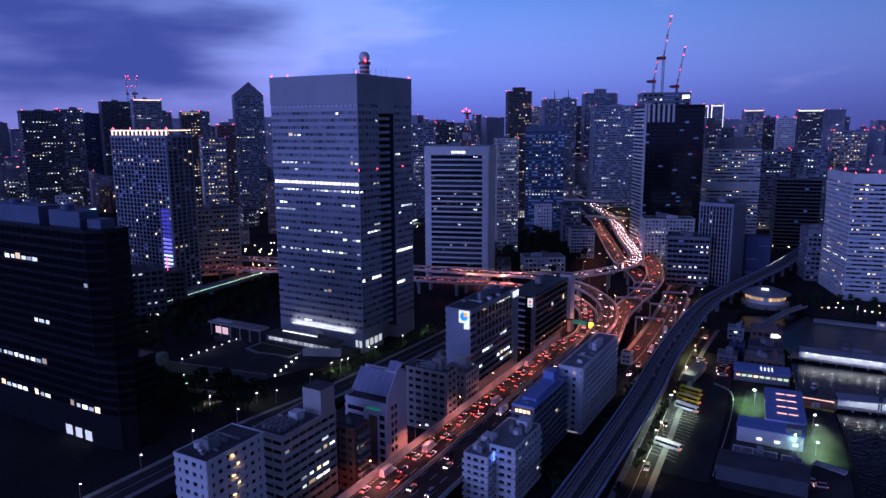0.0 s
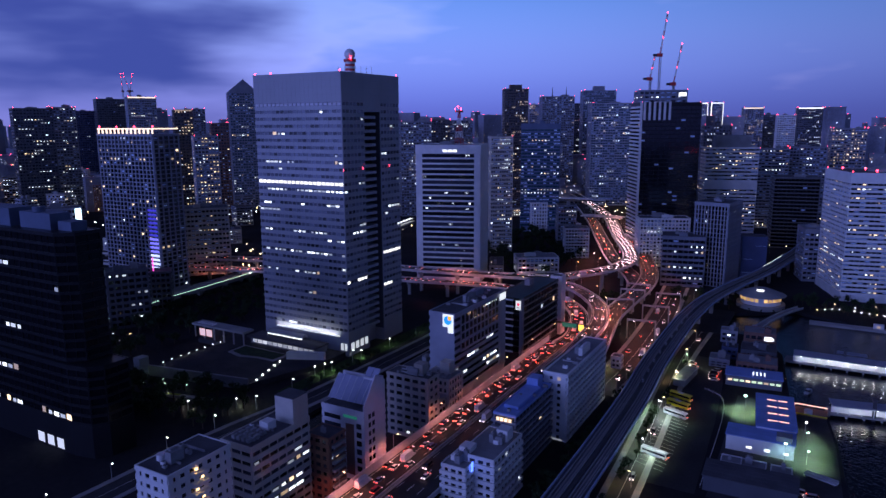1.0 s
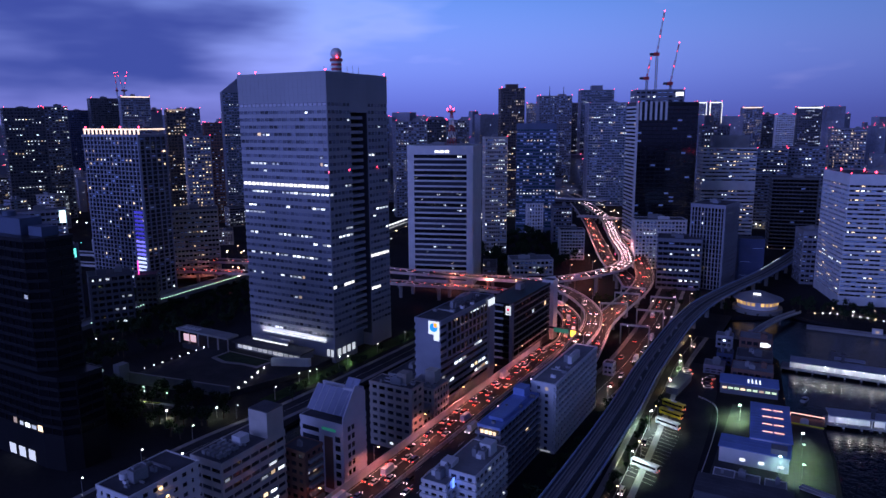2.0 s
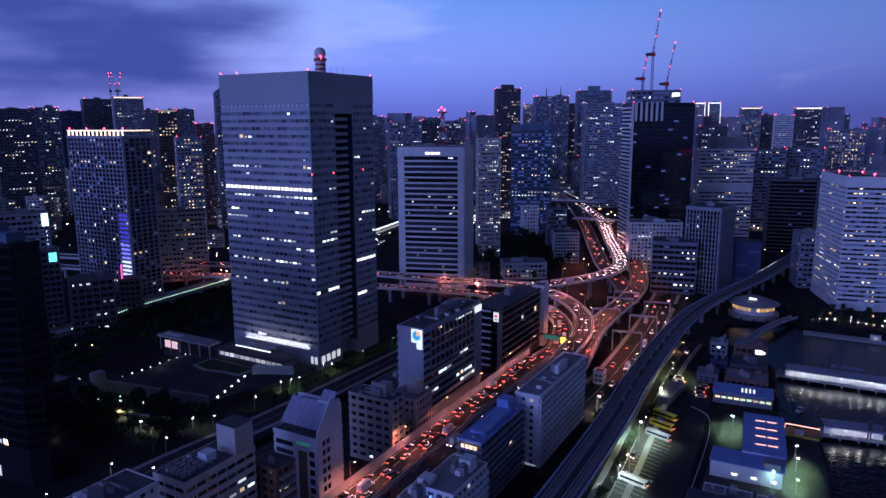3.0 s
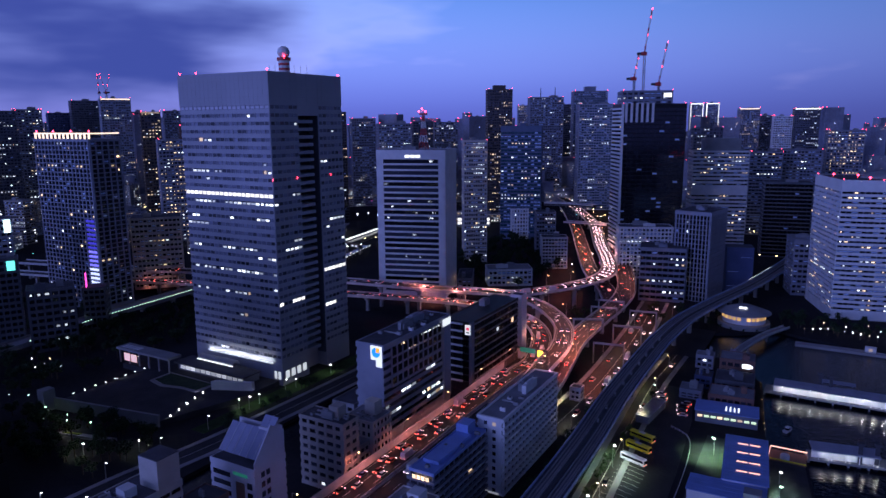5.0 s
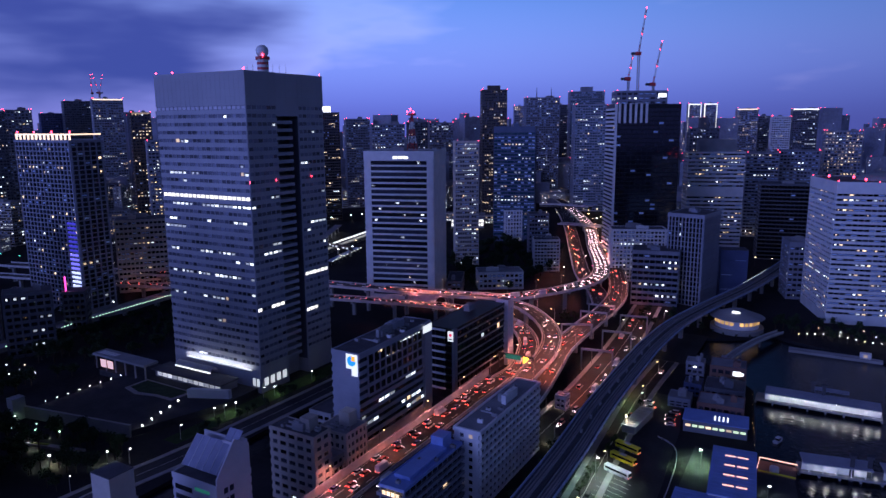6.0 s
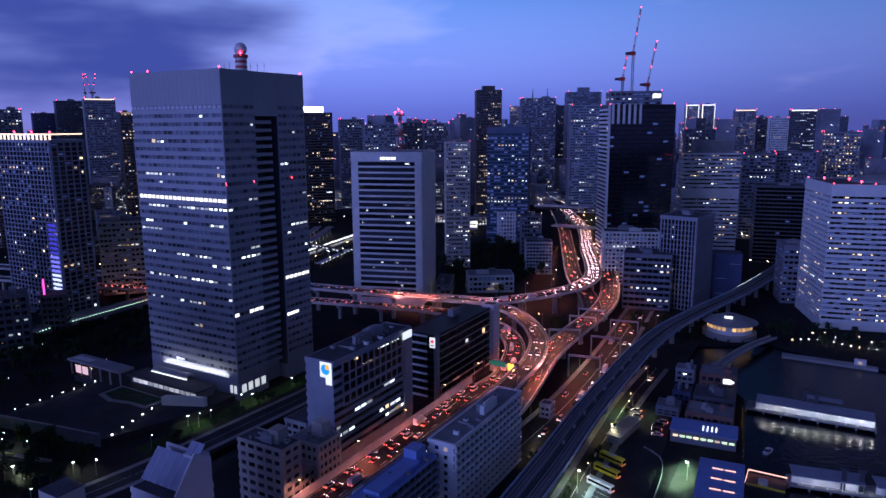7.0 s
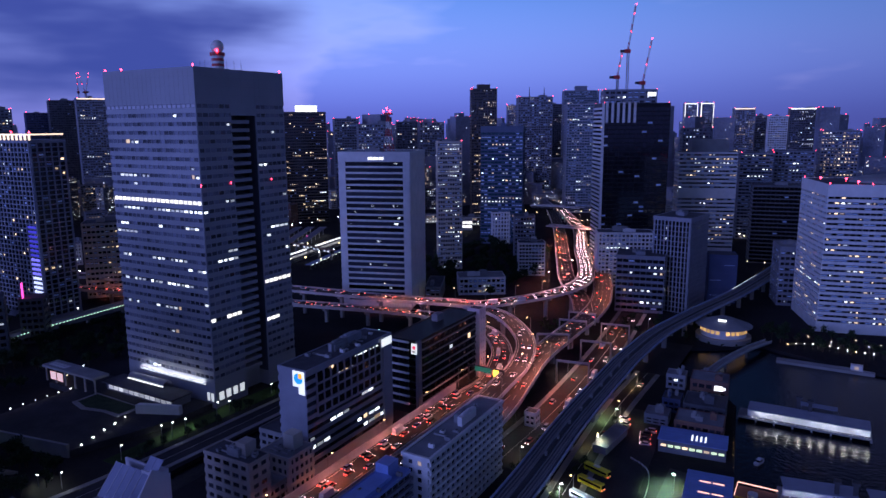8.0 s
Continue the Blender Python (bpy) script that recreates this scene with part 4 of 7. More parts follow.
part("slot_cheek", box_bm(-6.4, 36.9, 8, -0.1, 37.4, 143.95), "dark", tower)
for i in range(21):
    part("crown_joint", box_bm(-65.4 + i * 3.25, -0.47, 149.4, -65.4 + i * 3.25 + 0.14, -0.43, 165.9), "stone_dark", tower)
for z in (153.5, 157.6, 161.8):
    part("crown_joint", box_bm(-65.5, -0.475, z, -0.1, -0.435, z + 0.14), "stone_dark", tower)
    part("crown_joint", box_bm(0.435, 0.1, z, 0.475, 57.4, z + 0.14), "stone_dark", tower)
# pale panels paint the sky's reflection in the top window row
for i in range(20):
    part("blind", box_bm(-65.0 + i * 3.27, -0.22, 147.5, -62.5 + i * 3.27, -0.13, 149.0), "white_cool", tower, "pale panel painted as sky reflected in the window")
for i in range(5):
    part("crown_joint", box_bm(0.43, 3 + i * 12.5, 149.4, 0.47, 3.14 + i * 12.5, 165.9), "stone_dark", tower)
for p in ((-0.6, 0.4, 166), (-64.8, 0.4, 166), (-0.6, 57, 166), (-52, 0.4, 166)):
    warning_light(tower, p, 0.5)
for p in ((0.5, -0.5, 111), (0.6, 18, 111), (0.6, 46, 111)):
    warning_light(tower, p, 0.3)
part("lobby_strip", box_bm(-56, -0.75, 11.4, -6, -0.5, 12.2), "lit_lobby", tower, "bright strip light along the lobby eaves")
for i in range(4):
    part("lobby_window", box_bm(0.45, 2 + i * 4.6, 3.4, 0.52, 5.0 + i * 4.6, 7.6), "lit_lobby", tower)
for i in range(2):
    part("lobby_window", box_bm(-5.4 + i * 2.8, -0.52, 3.4, -3.6 + i * 2.8, -0.45, 7.6), "lit_lobby", tower)
lobby = new("lamp_light", bpy.data.lights.new("lobby_light", "AREA"))
lobby.data.shape, lobby.data.size, lobby.data.size_y, lobby.data.energy, lobby.data.color = "RECTANGLE", 48, 0.8, 2200, (0.85, 0.9, 1.0)
lobby.matrix_world = look((-269.5, 322.6, 12.2), (-269.5, 324.2, 18))

# ball mast on the tower
mast = thing("radar_mast", at(-253.1, 352.7, 165.7), "red and white ringed mast with a pale ball", "mast")
for i in range(6):
    bm = bmesh.new()
    bmesh.ops.create_cone(bm, segments=20, radius1=3.0, radius2=3.0, depth=1.3, cap_ends=True, matrix=at(0, 0, 0.65 + i * 1.3))
    part("ring", bm, "red_paint" if i % 2 == 0 else "white_mast", mast)
bm = bmesh.new()
bmesh.ops.create_cone(bm, segments=20, radius1=3.7, radius2=3.7, depth=1.6, cap_ends=True, matrix=at(0, 0, 8.6))
part("gallery", bm, "red_paint", mast)
bm = bmesh.new()
add_ball(bm, (0, 0, 12.2), 3.3, 24, 16)
part("ball", bm, "white_mast", mast)
warning_light(mast, (2.6, -2.6, 9.0), 0.6)
for i in range(6):
    o = thing("aerial", at(-246 + i * 1.7 * (1 if i > 1 else -4), 338 + i * 3, 165.7), "thin dark roof aerial on the tower", "aerial", "roof aerials")
    bm = bmesh.new()
    add_tube(bm, (0, 0, 0), (0, 0, 4.5), 0.09, 0.05, 5)
    part("rod", bm, "steel_dark", o)
    part("crossbar", box_bm(-0.5, -0.04, 3.2, 0.5, 0.04, 3.3), "steel_dark", o)

# terrace, pond garden and canopies at the tower's foot
terrace = thing("terrace_hall", at(-302, 303, 3), "low flat-roofed hall with a lit glazed front", "building")
part("roof", box_bm(-2, 4, 4.2, 52, 17, 4.9), "roof", terrace)
part("wall", box_bm(-1, 6, 0, 51, 16.5, 4.2), "mid", terrace)
for i in range(12):
    part("lit_window", box_bm(1 + i * 4.1, 5.86, 1.0, 4.4 + i * 4.1, 5.95, 3.0), "lit_dim", terrace)
vault = thing("barrel_canopy", at(-296, 319.5, 8), "pale glowing barrel-vaulted entrance canopy", "canopy")
bm = bmesh.new()
for j in range(9):
    a = math.pi * j / 8
    for xx in (0, 28):
        bm.verts.new((xx, -2.6 * math.cos(a), 2.6 * math.sin(a)))
bm.verts.ensure_lookup_table()
for j in range(8):
    bm.faces.new((bm.verts[2 * j], bm.verts[2 * j + 1], bm.verts[2 * j + 3], bm.verts[2 * j + 2]))
bmesh.ops.solidify(bm, geom=bm.faces[:], thickness=0.2)
part("vault", bm, "white", vault)
part("light_strip", box_bm(0, -2.9, -0.2, 28, -2.7, 0.4), "lit_strip", vault)
for xx in (1, 14, 27):
    part("post", box_bm(xx - 0.2, -2.4, -5, xx + 0.2, -2.0, 0), "steel", vault)
gate = thing("entrance_canopy", at(-345, 300, 3), "long flat entrance canopy with lights beneath", "canopy")
part("roof", box_bm(0, 0, 8, 45, 9, 9.2), "grey", gate)
for i in range(5):
    part("skylight", box_bm(3 + i * 3, 2, 9.2, 5 + i * 3, 6, 9.4), "white", gate)
for i in range(6):
    part("post", box_bm(1 + i * 8.5, 1, 0, 1.7 + i * 8.5, 1.7, 8), "concrete", gate)
# emissive panels stand in for pink light falling on the wall beneath
for i in range(2):
    part("lit_panel", box_bm(6 + i * 6, 0.6, 2, 11 + i * 6, 0.7, 6.5), "lit_pink", gate)
pond = thing("sunken_garden", at(-302, 286, 3.02), "sunken dark garden with a pale stepped rim", "garden")
part("rim", prism_bm([(0, 3), (12, 0), (24, 3), (36, 3), (37, 16), (0, 17)], 0, 0.35), "concrete", pond)
part("planting", prism_bm([(2, 5), (12, 2.5), (24, 5), (34, 5), (35, 15), (2, 15.5)], 0.36, 0.5), "leaf", pond)
wall1 = structure("wall_plaza", prism_bm([(-319, 246), (-318, 245), (-253, 256), (-253, 257.2)], 0, 6.0), "grey", "long grey plaza retaining wall", "wall")
structure("wall_plaza_tower", prism_bm([(-322, 240), (-317, 240), (-317, 246), (-322, 246)], 0, 11), "grey", "square grey stair tower at the plaza wall", "wall")
structure("wall_ramp", prism_bm([(-262, 296), (-242, 305), (-242, 307), (-262, 299)], 3, 7.5), "white", "white sloping terrace wall by the tower", "wall")
for i in range(8):
    globe_lamp(-318, 256 + i * 6, 3.0, 1.2, "lamp_white", 0.2, "plaza edge lamps")
for i in range(7):
    globe_lamp(-316 + i * 6, 240 - (i % 3) * 4, 0, 3, "lamp_green", 0.22, "garden lamps")
# added lamps in place of the slanted light patches on the lit stairs
for i in range(5):
    globe_lamp(-252 - i * 2.4, 262 + i * 7, 3.0, 0.6, "lamp_white", 0.32, "terrace step lamps")
for gx, gy in ((-232, 300), (-230, 325), (-228, 352), (-226, 380), (-224, 405), (-236, 290)):
    lamp_post(gx, gy, 0, 5, "lamp_white", 700, (0.75, 1.0, 0.8), "lawn lamps", 90, 0.35, 0.3)
for gx, gy, pw in ((-258, 222, 1500), (-240, 236, 500), (-284, 231, 1800), (-216, 196, 300)):
    lamp_post(gx, gy, 0, 5, "lamp_white", pw * 2.2, (0.9, 1.0, 0.75), "park lamps", 90, 0.4, 0.3)
ramp = thing("drive_island", at(-288, 228, 0), "kerbed drive island with a pale sloping edge", "traffic island")
part("kerb", prism_bm([(0, 0), (26, 6), (30, 10), (2, 2.5)], 0, 1.2), "concrete", ramp)
part("planting", prism_bm([(3, 1.2), (12, 3.6), (12, 5), (4, 2.4)], 1.2, 1.5), "yellow_leaf", ramp)

# ---- buildings along the highway ----
logo_b = block("office_block", "grey office block with framed upper windows and lit logo", -147, 289, 0, 13.5, 56, 47.5, 11, 4.4, "slate_pale", "glass_dark", sill=0.46, pier=0.0, proud=0.5, base=6, top=2.5, lit=0.05, near=True, seed=11, solid=(0,), rows={(2, 1): 0.8, (5, 1): 0.2, (4, 1): 0.1}, units=3)
for i in range(10):
    for z in (28, 33, 37, 41):
        part("window", box_bm(0.52, 5.7 + i * 4.3, z, 0.6, 9.1 + i * 4.3, z + 3.0), "pane_black", logo_b)
for i in range(11):
    part("mullion", box_bm(0.3, 5 + i * 4.3, 27, 0.95, 5.5 + i * 4.3, 45), "slate_pale", logo_b)
for z in (27, 32, 36, 40):
    part("frame_rail", box_bm(0.3, 5, z, 0.92, 48.5, z + 0.6), "slate_pale", logo_b)
part("stair_bay", box_bm(0.02, 49.5, 6, 1.3, 55.9, 47), "slate_pale", logo_b)
part("logo_panel", box_bm(-6.2, -0.62, 40.5, -0.4, -0.52, 46.8), "logo_white", logo_b, "glowing white panel with coloured shapes")
bm = bmesh.new()
bmesh.ops.create_circle(bm, cap_ends=True, segments=24, radius=2.2, matrix=pose(-3.4, -0.66, 43.8, 90, 0, 0))
part("logo_disc", bm, "logo_blue", logo_b)
part("logo_wedge", box_bm(-3.4, -0.72, 43.9, -1.6, -0.68, 46.0), "logo_orange", logo_b)
part("logo_tail", box_bm(-3.4, -0.62, 37.6, -0.4, -0.52, 40.4), "logo_white", logo_b)
part("roof_sign", box_bm(1.32, 48, 43, 1.5, 55.5, 46.5), "logo_white", logo_b, "white lit sign panel near the roof")

dark_b = block("office_block", "dark glass office block with pale floor ledges", -146, 367, 0, 16, 60, 37.5, 8, 5, "black", "glass_black", sill=0.2, pier=0.04, proud=0.6, base=4, top=2.0, lit=0.012, near=True, seed=12, units=1, roof="black", pane="pane_black")
for i in range(9):
    part("ledge", box_bm(0.62, 3, 4.5 + i * 3.9, 1.15, 58, 5.0 + i * 3.9), "grey", dark_b)
    part("ledge", box_bm(-15.5, -1.2, 4.5 + i * 3.9, -4.5, -0.64, 5.4 + i * 3.9), "white", dark_b)
part("corner_fin", box_bm(-0.4, -1.3, 0, 1.3, 1.6, 37.4), "mid", dark_b)
part("sign_panel", box_bm(-2.6, -1.6, 31, 0.4, -1.4, 36.2), "logo_white", dark_b, "small lit white sign with a red mark")
bm = bmesh.new()
bmesh.ops.create_circle(bm, cap_ends=True, segments=16, radius=0.95, matrix=pose(-1.1, -1.63, 34.2, 90, 0, 0))
part("sign_mark", bm, "logo_red", dark_b)
part("sign_bar", box_bm(-2.0, -1.64, 31.8, -0.2, -1.61, 32.5), "car_black", dark_b)
stair = block("stair_tower", "slim white stair tower with slot windows", -143.5, 427, 0, 7, 7, 39, 11, 3.5, "white", "glass_dark", sill=0.7, pier=0.55, lit=0, units=0, near=True, seed=13)

ap = block("apartment_block", "white slab apartment block with lattice balconies", -87.2, 280, 0, 9.5, 55, 31, 10, 3.4, "white", "glass_dark", sill=0.36, pier=0.14, proud=0.9, top=1.4, lit=0.004, lit_mat="lit_warm", near=True, seed=14, units=2, roof="roof_pale", solid=(0,))
for i in range(10):
    for j in range(2):
        part("window", box_bm(-7.4 + j * 3.6, -0.93, 1.2 + i * 2.95, -6.0 + j * 3.6, -0.88, 2.6 + i * 2.95), "lit_warm" if (i, j) == (9, 1) else "pane", ap)
part("base_light", box_bm(-8.5, -1.1, 0.4, -1, -0.95, 0.9), "lit_dim", ap)
bl = block("apartment_block", "blue-roofed dark apartment block with balcony rows", -93.3, 239.5, 0, 9, 38, 26.5, 9, 3.4, "mid", "glass_dark", sill=0.42, pier=0.12, proud=0.3, top=1.2, lit=0.02, lit_mat="lit_warm", near=True, seed=15, roof="blue_roof", cap="blue_roof", units=0, deep=0.9)
part("roof_plinth", box_bm(-7.5, 6, 26.2, -1.5, 30, 27.4), "blue_roof", bl)
part("lift_house", box_bm(-8, 30, 26.2, -3, 36, 30.5), "blue_roof", bl)
for i in range(4):
    part("lit_window", box_bm(-7.6 + i * 1.7, -0.97, 23.4, -6.3 + i * 1.7, -0.92, 24.8), "lit_warm", bl)
for sd, (px, py, w, d, h) in enumerate(((-89, 211, 13, 24, 22), (-97, 205, 9, 16, 19.5))):
    o = block("apartment_block", "grey-white stepped apartment block with cluttered roof terrace", px, py, 0, w, d, h, 7, 3.0, "white", "glass_dark", sill=0.5, pier=0.35, top=1.3, lit=0.03, near=True, seed=16 + sd, roof="roof_pale", units=4, deep=0.8)
    part("lift_house", box_bm(-6, d - 9, h - 0.3, -1.5, d - 4, h + 4), "white", o)
part("blue_sign", box_bm(0.9, 3, 17, 1.1, 4.2, 20.5), "sign_blue", o)

a1 = block("apartment_block", "white tiled apartment block with warm-lit balconies", -151, 127, 0, 13.5, 23, 39.5, 12, 3.3, "white", "glass_dark", sill=0.55, pier=0.5, top=1.4, lit=0.05, near=True, seed=18, roof="roof", units=1)
for i in range(11):
    part("balcony", box_bm(0.4, 8, 3.2 + i * 3.18, 1.7, 13.5, 4.3 + i * 3.18), "white", a1)
    part("balcony_lamp", box_bm(0.5, 9.2 + (i % 2) * 2, 5.2 + i * 3.18, 0.8, 10.0 + (i % 2) * 2, 5.7 + i * 3.18), "lamp_soft", a1)
bm = bmesh.new()
bmesh.ops.create_cone(bm, segments=18, radius1=1.4, radius2=1.4, depth=1.8, cap_ends=True, matrix=at(-10, 6, 40.2))
part("water_tank", bm, "white", a1)
a2 = block("office_block", "beige office block with ribbon windows and rooftop plant", -151.5, 159.5, 0, 13.5, 28, 34, 9, 4.0, "cream", "glass_dark", sill=0.55, pier=0.1, proud=0.35, base=2, top=2.2, lit=0.04, near=True, seed=19, units=0, rows={7: 0.12, 6: 0.1})
part("lift_house", box_bm(-8, 20, 33.7, 0.3, 27.8, 43), "cream", a2)
part("lift_house_roof", box_bm(-8, 20, 43.02, 0.3, 27.8, 43.3), "roof", a2)
part("water_tank", box_bm(-8, 12, 33.7, -4, 16, 36.6), "white", a2)
for i in range(12):
    part("condenser", box_bm(-11 + (i % 4) * 2.2, 2 + (i // 4) * 3.2, 33.7, -9.6 + (i % 4) * 2.2, 4 + (i // 4) * 3.2, 35), "grey", a2)
br = block("apartment_block", "narrow brown tiled apartment block with balconies", -144.5, 190, 0, 10, 9, 26, 8, 3.0, "brown", "glass_dark", sill=0.5, pier=0.35, top=1.2, lit=0.03, near=True, seed=20, units=1)
for i in range(7):
    part("balcony", box_bm(0.4, 1, 3.0 + i * 3.1, 1.6, 8, 4.1 + i * 3.1), "grey", br)

# white block with the sloping glazed roof
so = block("office_block", "white office block under a sloping glazed roof", -142.8, 209, 0, 20, 14, 29, 8, 3.6, "white_cool", "glass_dark", sill=0.62, pier=0.6, proud=0.3, base=2, top=2.0, lit=0.0, near=True, seed=21, units=0, solid=(0, 1))
for i in range(7):
    for j in range(2):
        part("window", box_bm(0.27, 2.6 + j * 2.4, 4.0 + i * 3.5, 0.31, 4.3 + j * 2.4, 6.0 + i * 3.5), "pane", so)
for i in range(3):
    part("ribbon_window", box_bm(-19, -0.31, 23.6 - i * 3.4, -11, -0.27, 25.4 - i * 3.4), "pane", so)
for i in range(6):
    part("stair_window", box_bm(-3.4, -0.31, 4 + i * 3.5, -1.0, -0.27, 6.2 + i * 3.5), "pane", so)
part("sign_bars", box_bm(-9.6, -0.36, 25.2, -3.0, -0.3, 26.4), "sign_green", so)
part("entrance_recess", box_bm(-8.5, -0.42, 2, -4.5, -0.36, 23), "brown", so)
bm = bmesh.new()
prof = [(14, 28.9), (0.0, 28.9), (0.0, 31), (8, 41.4), (14, 37.7)]
for xx in (-0.2, 0.3):
    for py, pz in prof:
        bm.verts.new((xx, py, pz))
bm.verts.ensure_lookup_table()
bm.faces.new(bm.verts[:5][::-1])
bm.faces.new(bm.verts[5:10])
for i in range(5):
    j = (i + 1) % 5
    bm.faces.new((bm.verts[i], bm.verts[j], bm.verts[j + 5], bm.verts[i + 5]))
bmesh.ops.recalc_face_normals(bm, faces=bm.faces[:])
part("gable_wall", bm, "white_cool", so)
part("back_wall", box_bm(-19.8, 13.4, 28.8, -0.3, 14, 38), "white_cool", so)
ang = math.degrees(math.atan2(9.5, 6.5))
for i in range(6):
    part("roof_pane", box_bm(0.06, 0, 0, 3.0, 10.6, 0.16), "roof_glass", so, m=at(-19.3 + i * 3.14, 3.2, 30.2) @ pose(0, 0, 0, ang * 0.86, 0, 0))
    part("roof_rib", box_bm(-0.12, 0, 0.02, 0.06, 10.7, 0.3), "white_cool", so, m=at(-19.3 + i * 3.14, 3.2, 30.2) @ pose(0, 0, 0, ang * 0.86, 0, 0))
for i in range(2):
    part("roof_pane", box_bm(0.06, 0, 0, 2.9, 4.2, 0.16), "roof_glass", so, m=at(-6.6 + i * 3.0, 10.2, 38.8) @ pose(0, 0, 0, ang * 0.86, 0, 0))
part("roof_infill", box_bm(-6.8, 9.5, 38, -0.3, 14, 39), "white_cool", so)

g1 = block("apartment_block", "beige apartment block with rounded window bays", -139, 250.5, 0, 21, 9, 29, 8, 4.6, "beige", "glass_dark", sill=0.52, pier=0.3, top=1.4, lit=0.04, near=True, seed=22, units=2)
part("lift_house", box_bm(-9, 3, 28.7, -4.5, 8, 33.5), "beige", g1)
g2 = block("office_block", "small white office block with grid windows", -139.8, 270, 0, 14, 13, 22, 6, 2.6, "cream", "glass_dark", sill=0.45, pier=0.4, top=1.2, lit=0.03, near=True, seed=23, units=0, roof="roof_pale")
part("lift_house", box_bm(-8, 6, 21.7, -3, 11, 27.5), "cream", g2)
block("office_block", "low plain block between taller neighbours", -141, 260, 0, 16, 9, 15, 4, 3.0, "grey", "glass_dark", lit=0.02, near=True, seed=24, units=1, roof="roof_pale")
block("shed", "low grey shed at the canal side", -172, 300, 0, 12, 30, 12, 3, 4.0, "grey", "glass_dark", lit=0.02, near=True, seed=25, units=2, category="shed")
small = block("kiosk", "small white hut under the guideway", -91, 381, 0, 5, 5, 7.2, 2, 2.5, "white", "glass_dark", lit=0, near=True, seed=26, units=0, category="hut")

for sd, (o, w, d, h, n) in enumerate(((logo_b, 13, 56, 47.5, 12), (a1, 13, 22, 39.5, 6), (a2, 12, 18, 34, 4), (g1, 20, 8, 29, 7), (g2, 13, 6, 22, 4), (ap, 9, 54, 31, 8), (bl, 8, 36, 26.5, 5))):
    clutter(o, w, d, h, n, 900 + sd)

# ---- mid-distance buildings ----
dk_l = block("office_tower", "dark glass stepped office tower with a chamfered corner", -249, 168, 0, 95, 18, 40, 6, 4.5, "black", "glass_black", sill=0.3, pier=0.05, proud=0.4, base=14, top=2.0, lit=0.02, near=True, seed=30, rows={(0, 0): 0.6, (1, 0): 0.1, (3, 0): 0.1, (4, 0): 0.12, (5, 1): 0.8}, poly=[(-95, 0), (-14, 0), (-4, 2), (0, 7), (0, 18), (-95, 18)], units=0, run=0.8, pane="pane_black", roof="black")
up = block("office_tower", "dark glass upper tier of the stepped tower", -260, 170, 0, 85, 16, 54.5, 13, 4.5, "black", "glass_black", sill=0.3, pier=0.05, proud=0.4, base=0.5, top=1.5, lit=0.012, near=True, seed=31, rows={(7, 0): 0.1, (9, 0): 0.14, (2, 0): 0.1}, poly=[(-85, 0), (-6, 0), (0, 5), (0, 16), (-85, 16)], units=0, run=0.7, z0=40, pane="pane_black", roof="black")
part("roof_plant", box_bm(-84, 4, 54.1, -44, 14, 62), "blue_grey", up)
part("roof_plant", box_bm(-38, 5, 54.1, -16, 14, 61), "blue_grey", up)
part("roof_plant", box_bm(-14, 7, 54.1, -5, 14, 58), "blue_grey", up)
bm = bmesh.new()
for xx in (-70, -30):
    bmesh.ops.create_cone(bm, segments=16, radius1=2.6, radius2=2.6, depth=2, cap_ends=True, matrix=at(xx, 9, 63 if xx < -50 else 62))
part("fan_housing", bm, "blue_grey", up)
for i in range(3):
    part("entrance_light", box_bm(-40 + i * 7, -0.6, 1.0, -35.5 + i * 7, -0.5, 5.5), "lit_lobby", dk_l)
tl = block("office_block", "dark street block with a small teal sign", -433, 297, 60, 14, 12, 58, 14, 4, "dark", "glass_dark", lit=0.03, seed=53, units=1)
part("sign_panel", box_bm(-6, -0.6, 50, -1.5, -0.45, 56), "sign_teal", tl, "small glowing teal roof sign")

hot = block("apartment_tower", "tall apartment tower with lit roof frame and balcony grid", -462, 372, 0, 68, 25, 130, 37, 4.6, "slate_pale", "glass_dark", sill=0.22, pier=0.2, proud=0.8, base=4, top=2.0, lit=0.06, lit_mat="lit_warm", near=False, seed=31, units=1, run=0.2, warm=0.3, faint=0.08, deep=0.6)
for i in range(14):
    part("crown_post", box_bm(-67.6 + i * 5.15, 0.2, 129.8, -66.6 + i * 5.15, 1.2, 133.4), "lit_crown", hot)
part("crown_beam", box_bm(-68, 0.1, 133.42, 0, 1.3, 134.4), "lit_crown", hot)
part("crown_beam", box_bm(-1, 1.4, 133.42, 0, 25, 134.4), "lit_crown", hot)
# glowing panels stand in for floodlight on the corner column, palest low down
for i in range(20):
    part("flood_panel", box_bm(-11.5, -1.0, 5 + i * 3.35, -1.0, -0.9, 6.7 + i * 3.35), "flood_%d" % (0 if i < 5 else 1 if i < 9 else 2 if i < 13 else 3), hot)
for i in range(4):
    warning_light(hot, (-66 + i * 22, 1, 134.5), 0.7)

wb = block("office_block", "white-framed office block with dark horizontal window bands", -256, 533, 18, 55, 45, 119, 24, 60, "white", "glass_black", sill=0.32, pier=0.09, proud=0.7, base=3, top=7.5, lit=0.0, near=True, seed=32, solid=(1, 3), units=1, roof="roof_pale")
for i in range(3):
    part("lit_panel", box_bm(-32 + i * 4.3, -0.76, 113, -28.4 + i * 4.3, -0.71, 115), "lit_strip", wb)
rw = random.Random(9)
for i in range(18):
    z = 3 + rw.randrange(24) * 4.52 + 2.4
    xx = rw.uniform(-50, -8)
    part("lit_window", box_bm(xx, -0.12, z, xx + rw.uniform(1.0, 4.0), -0.03, z + 1.3), "lit_white", wb)
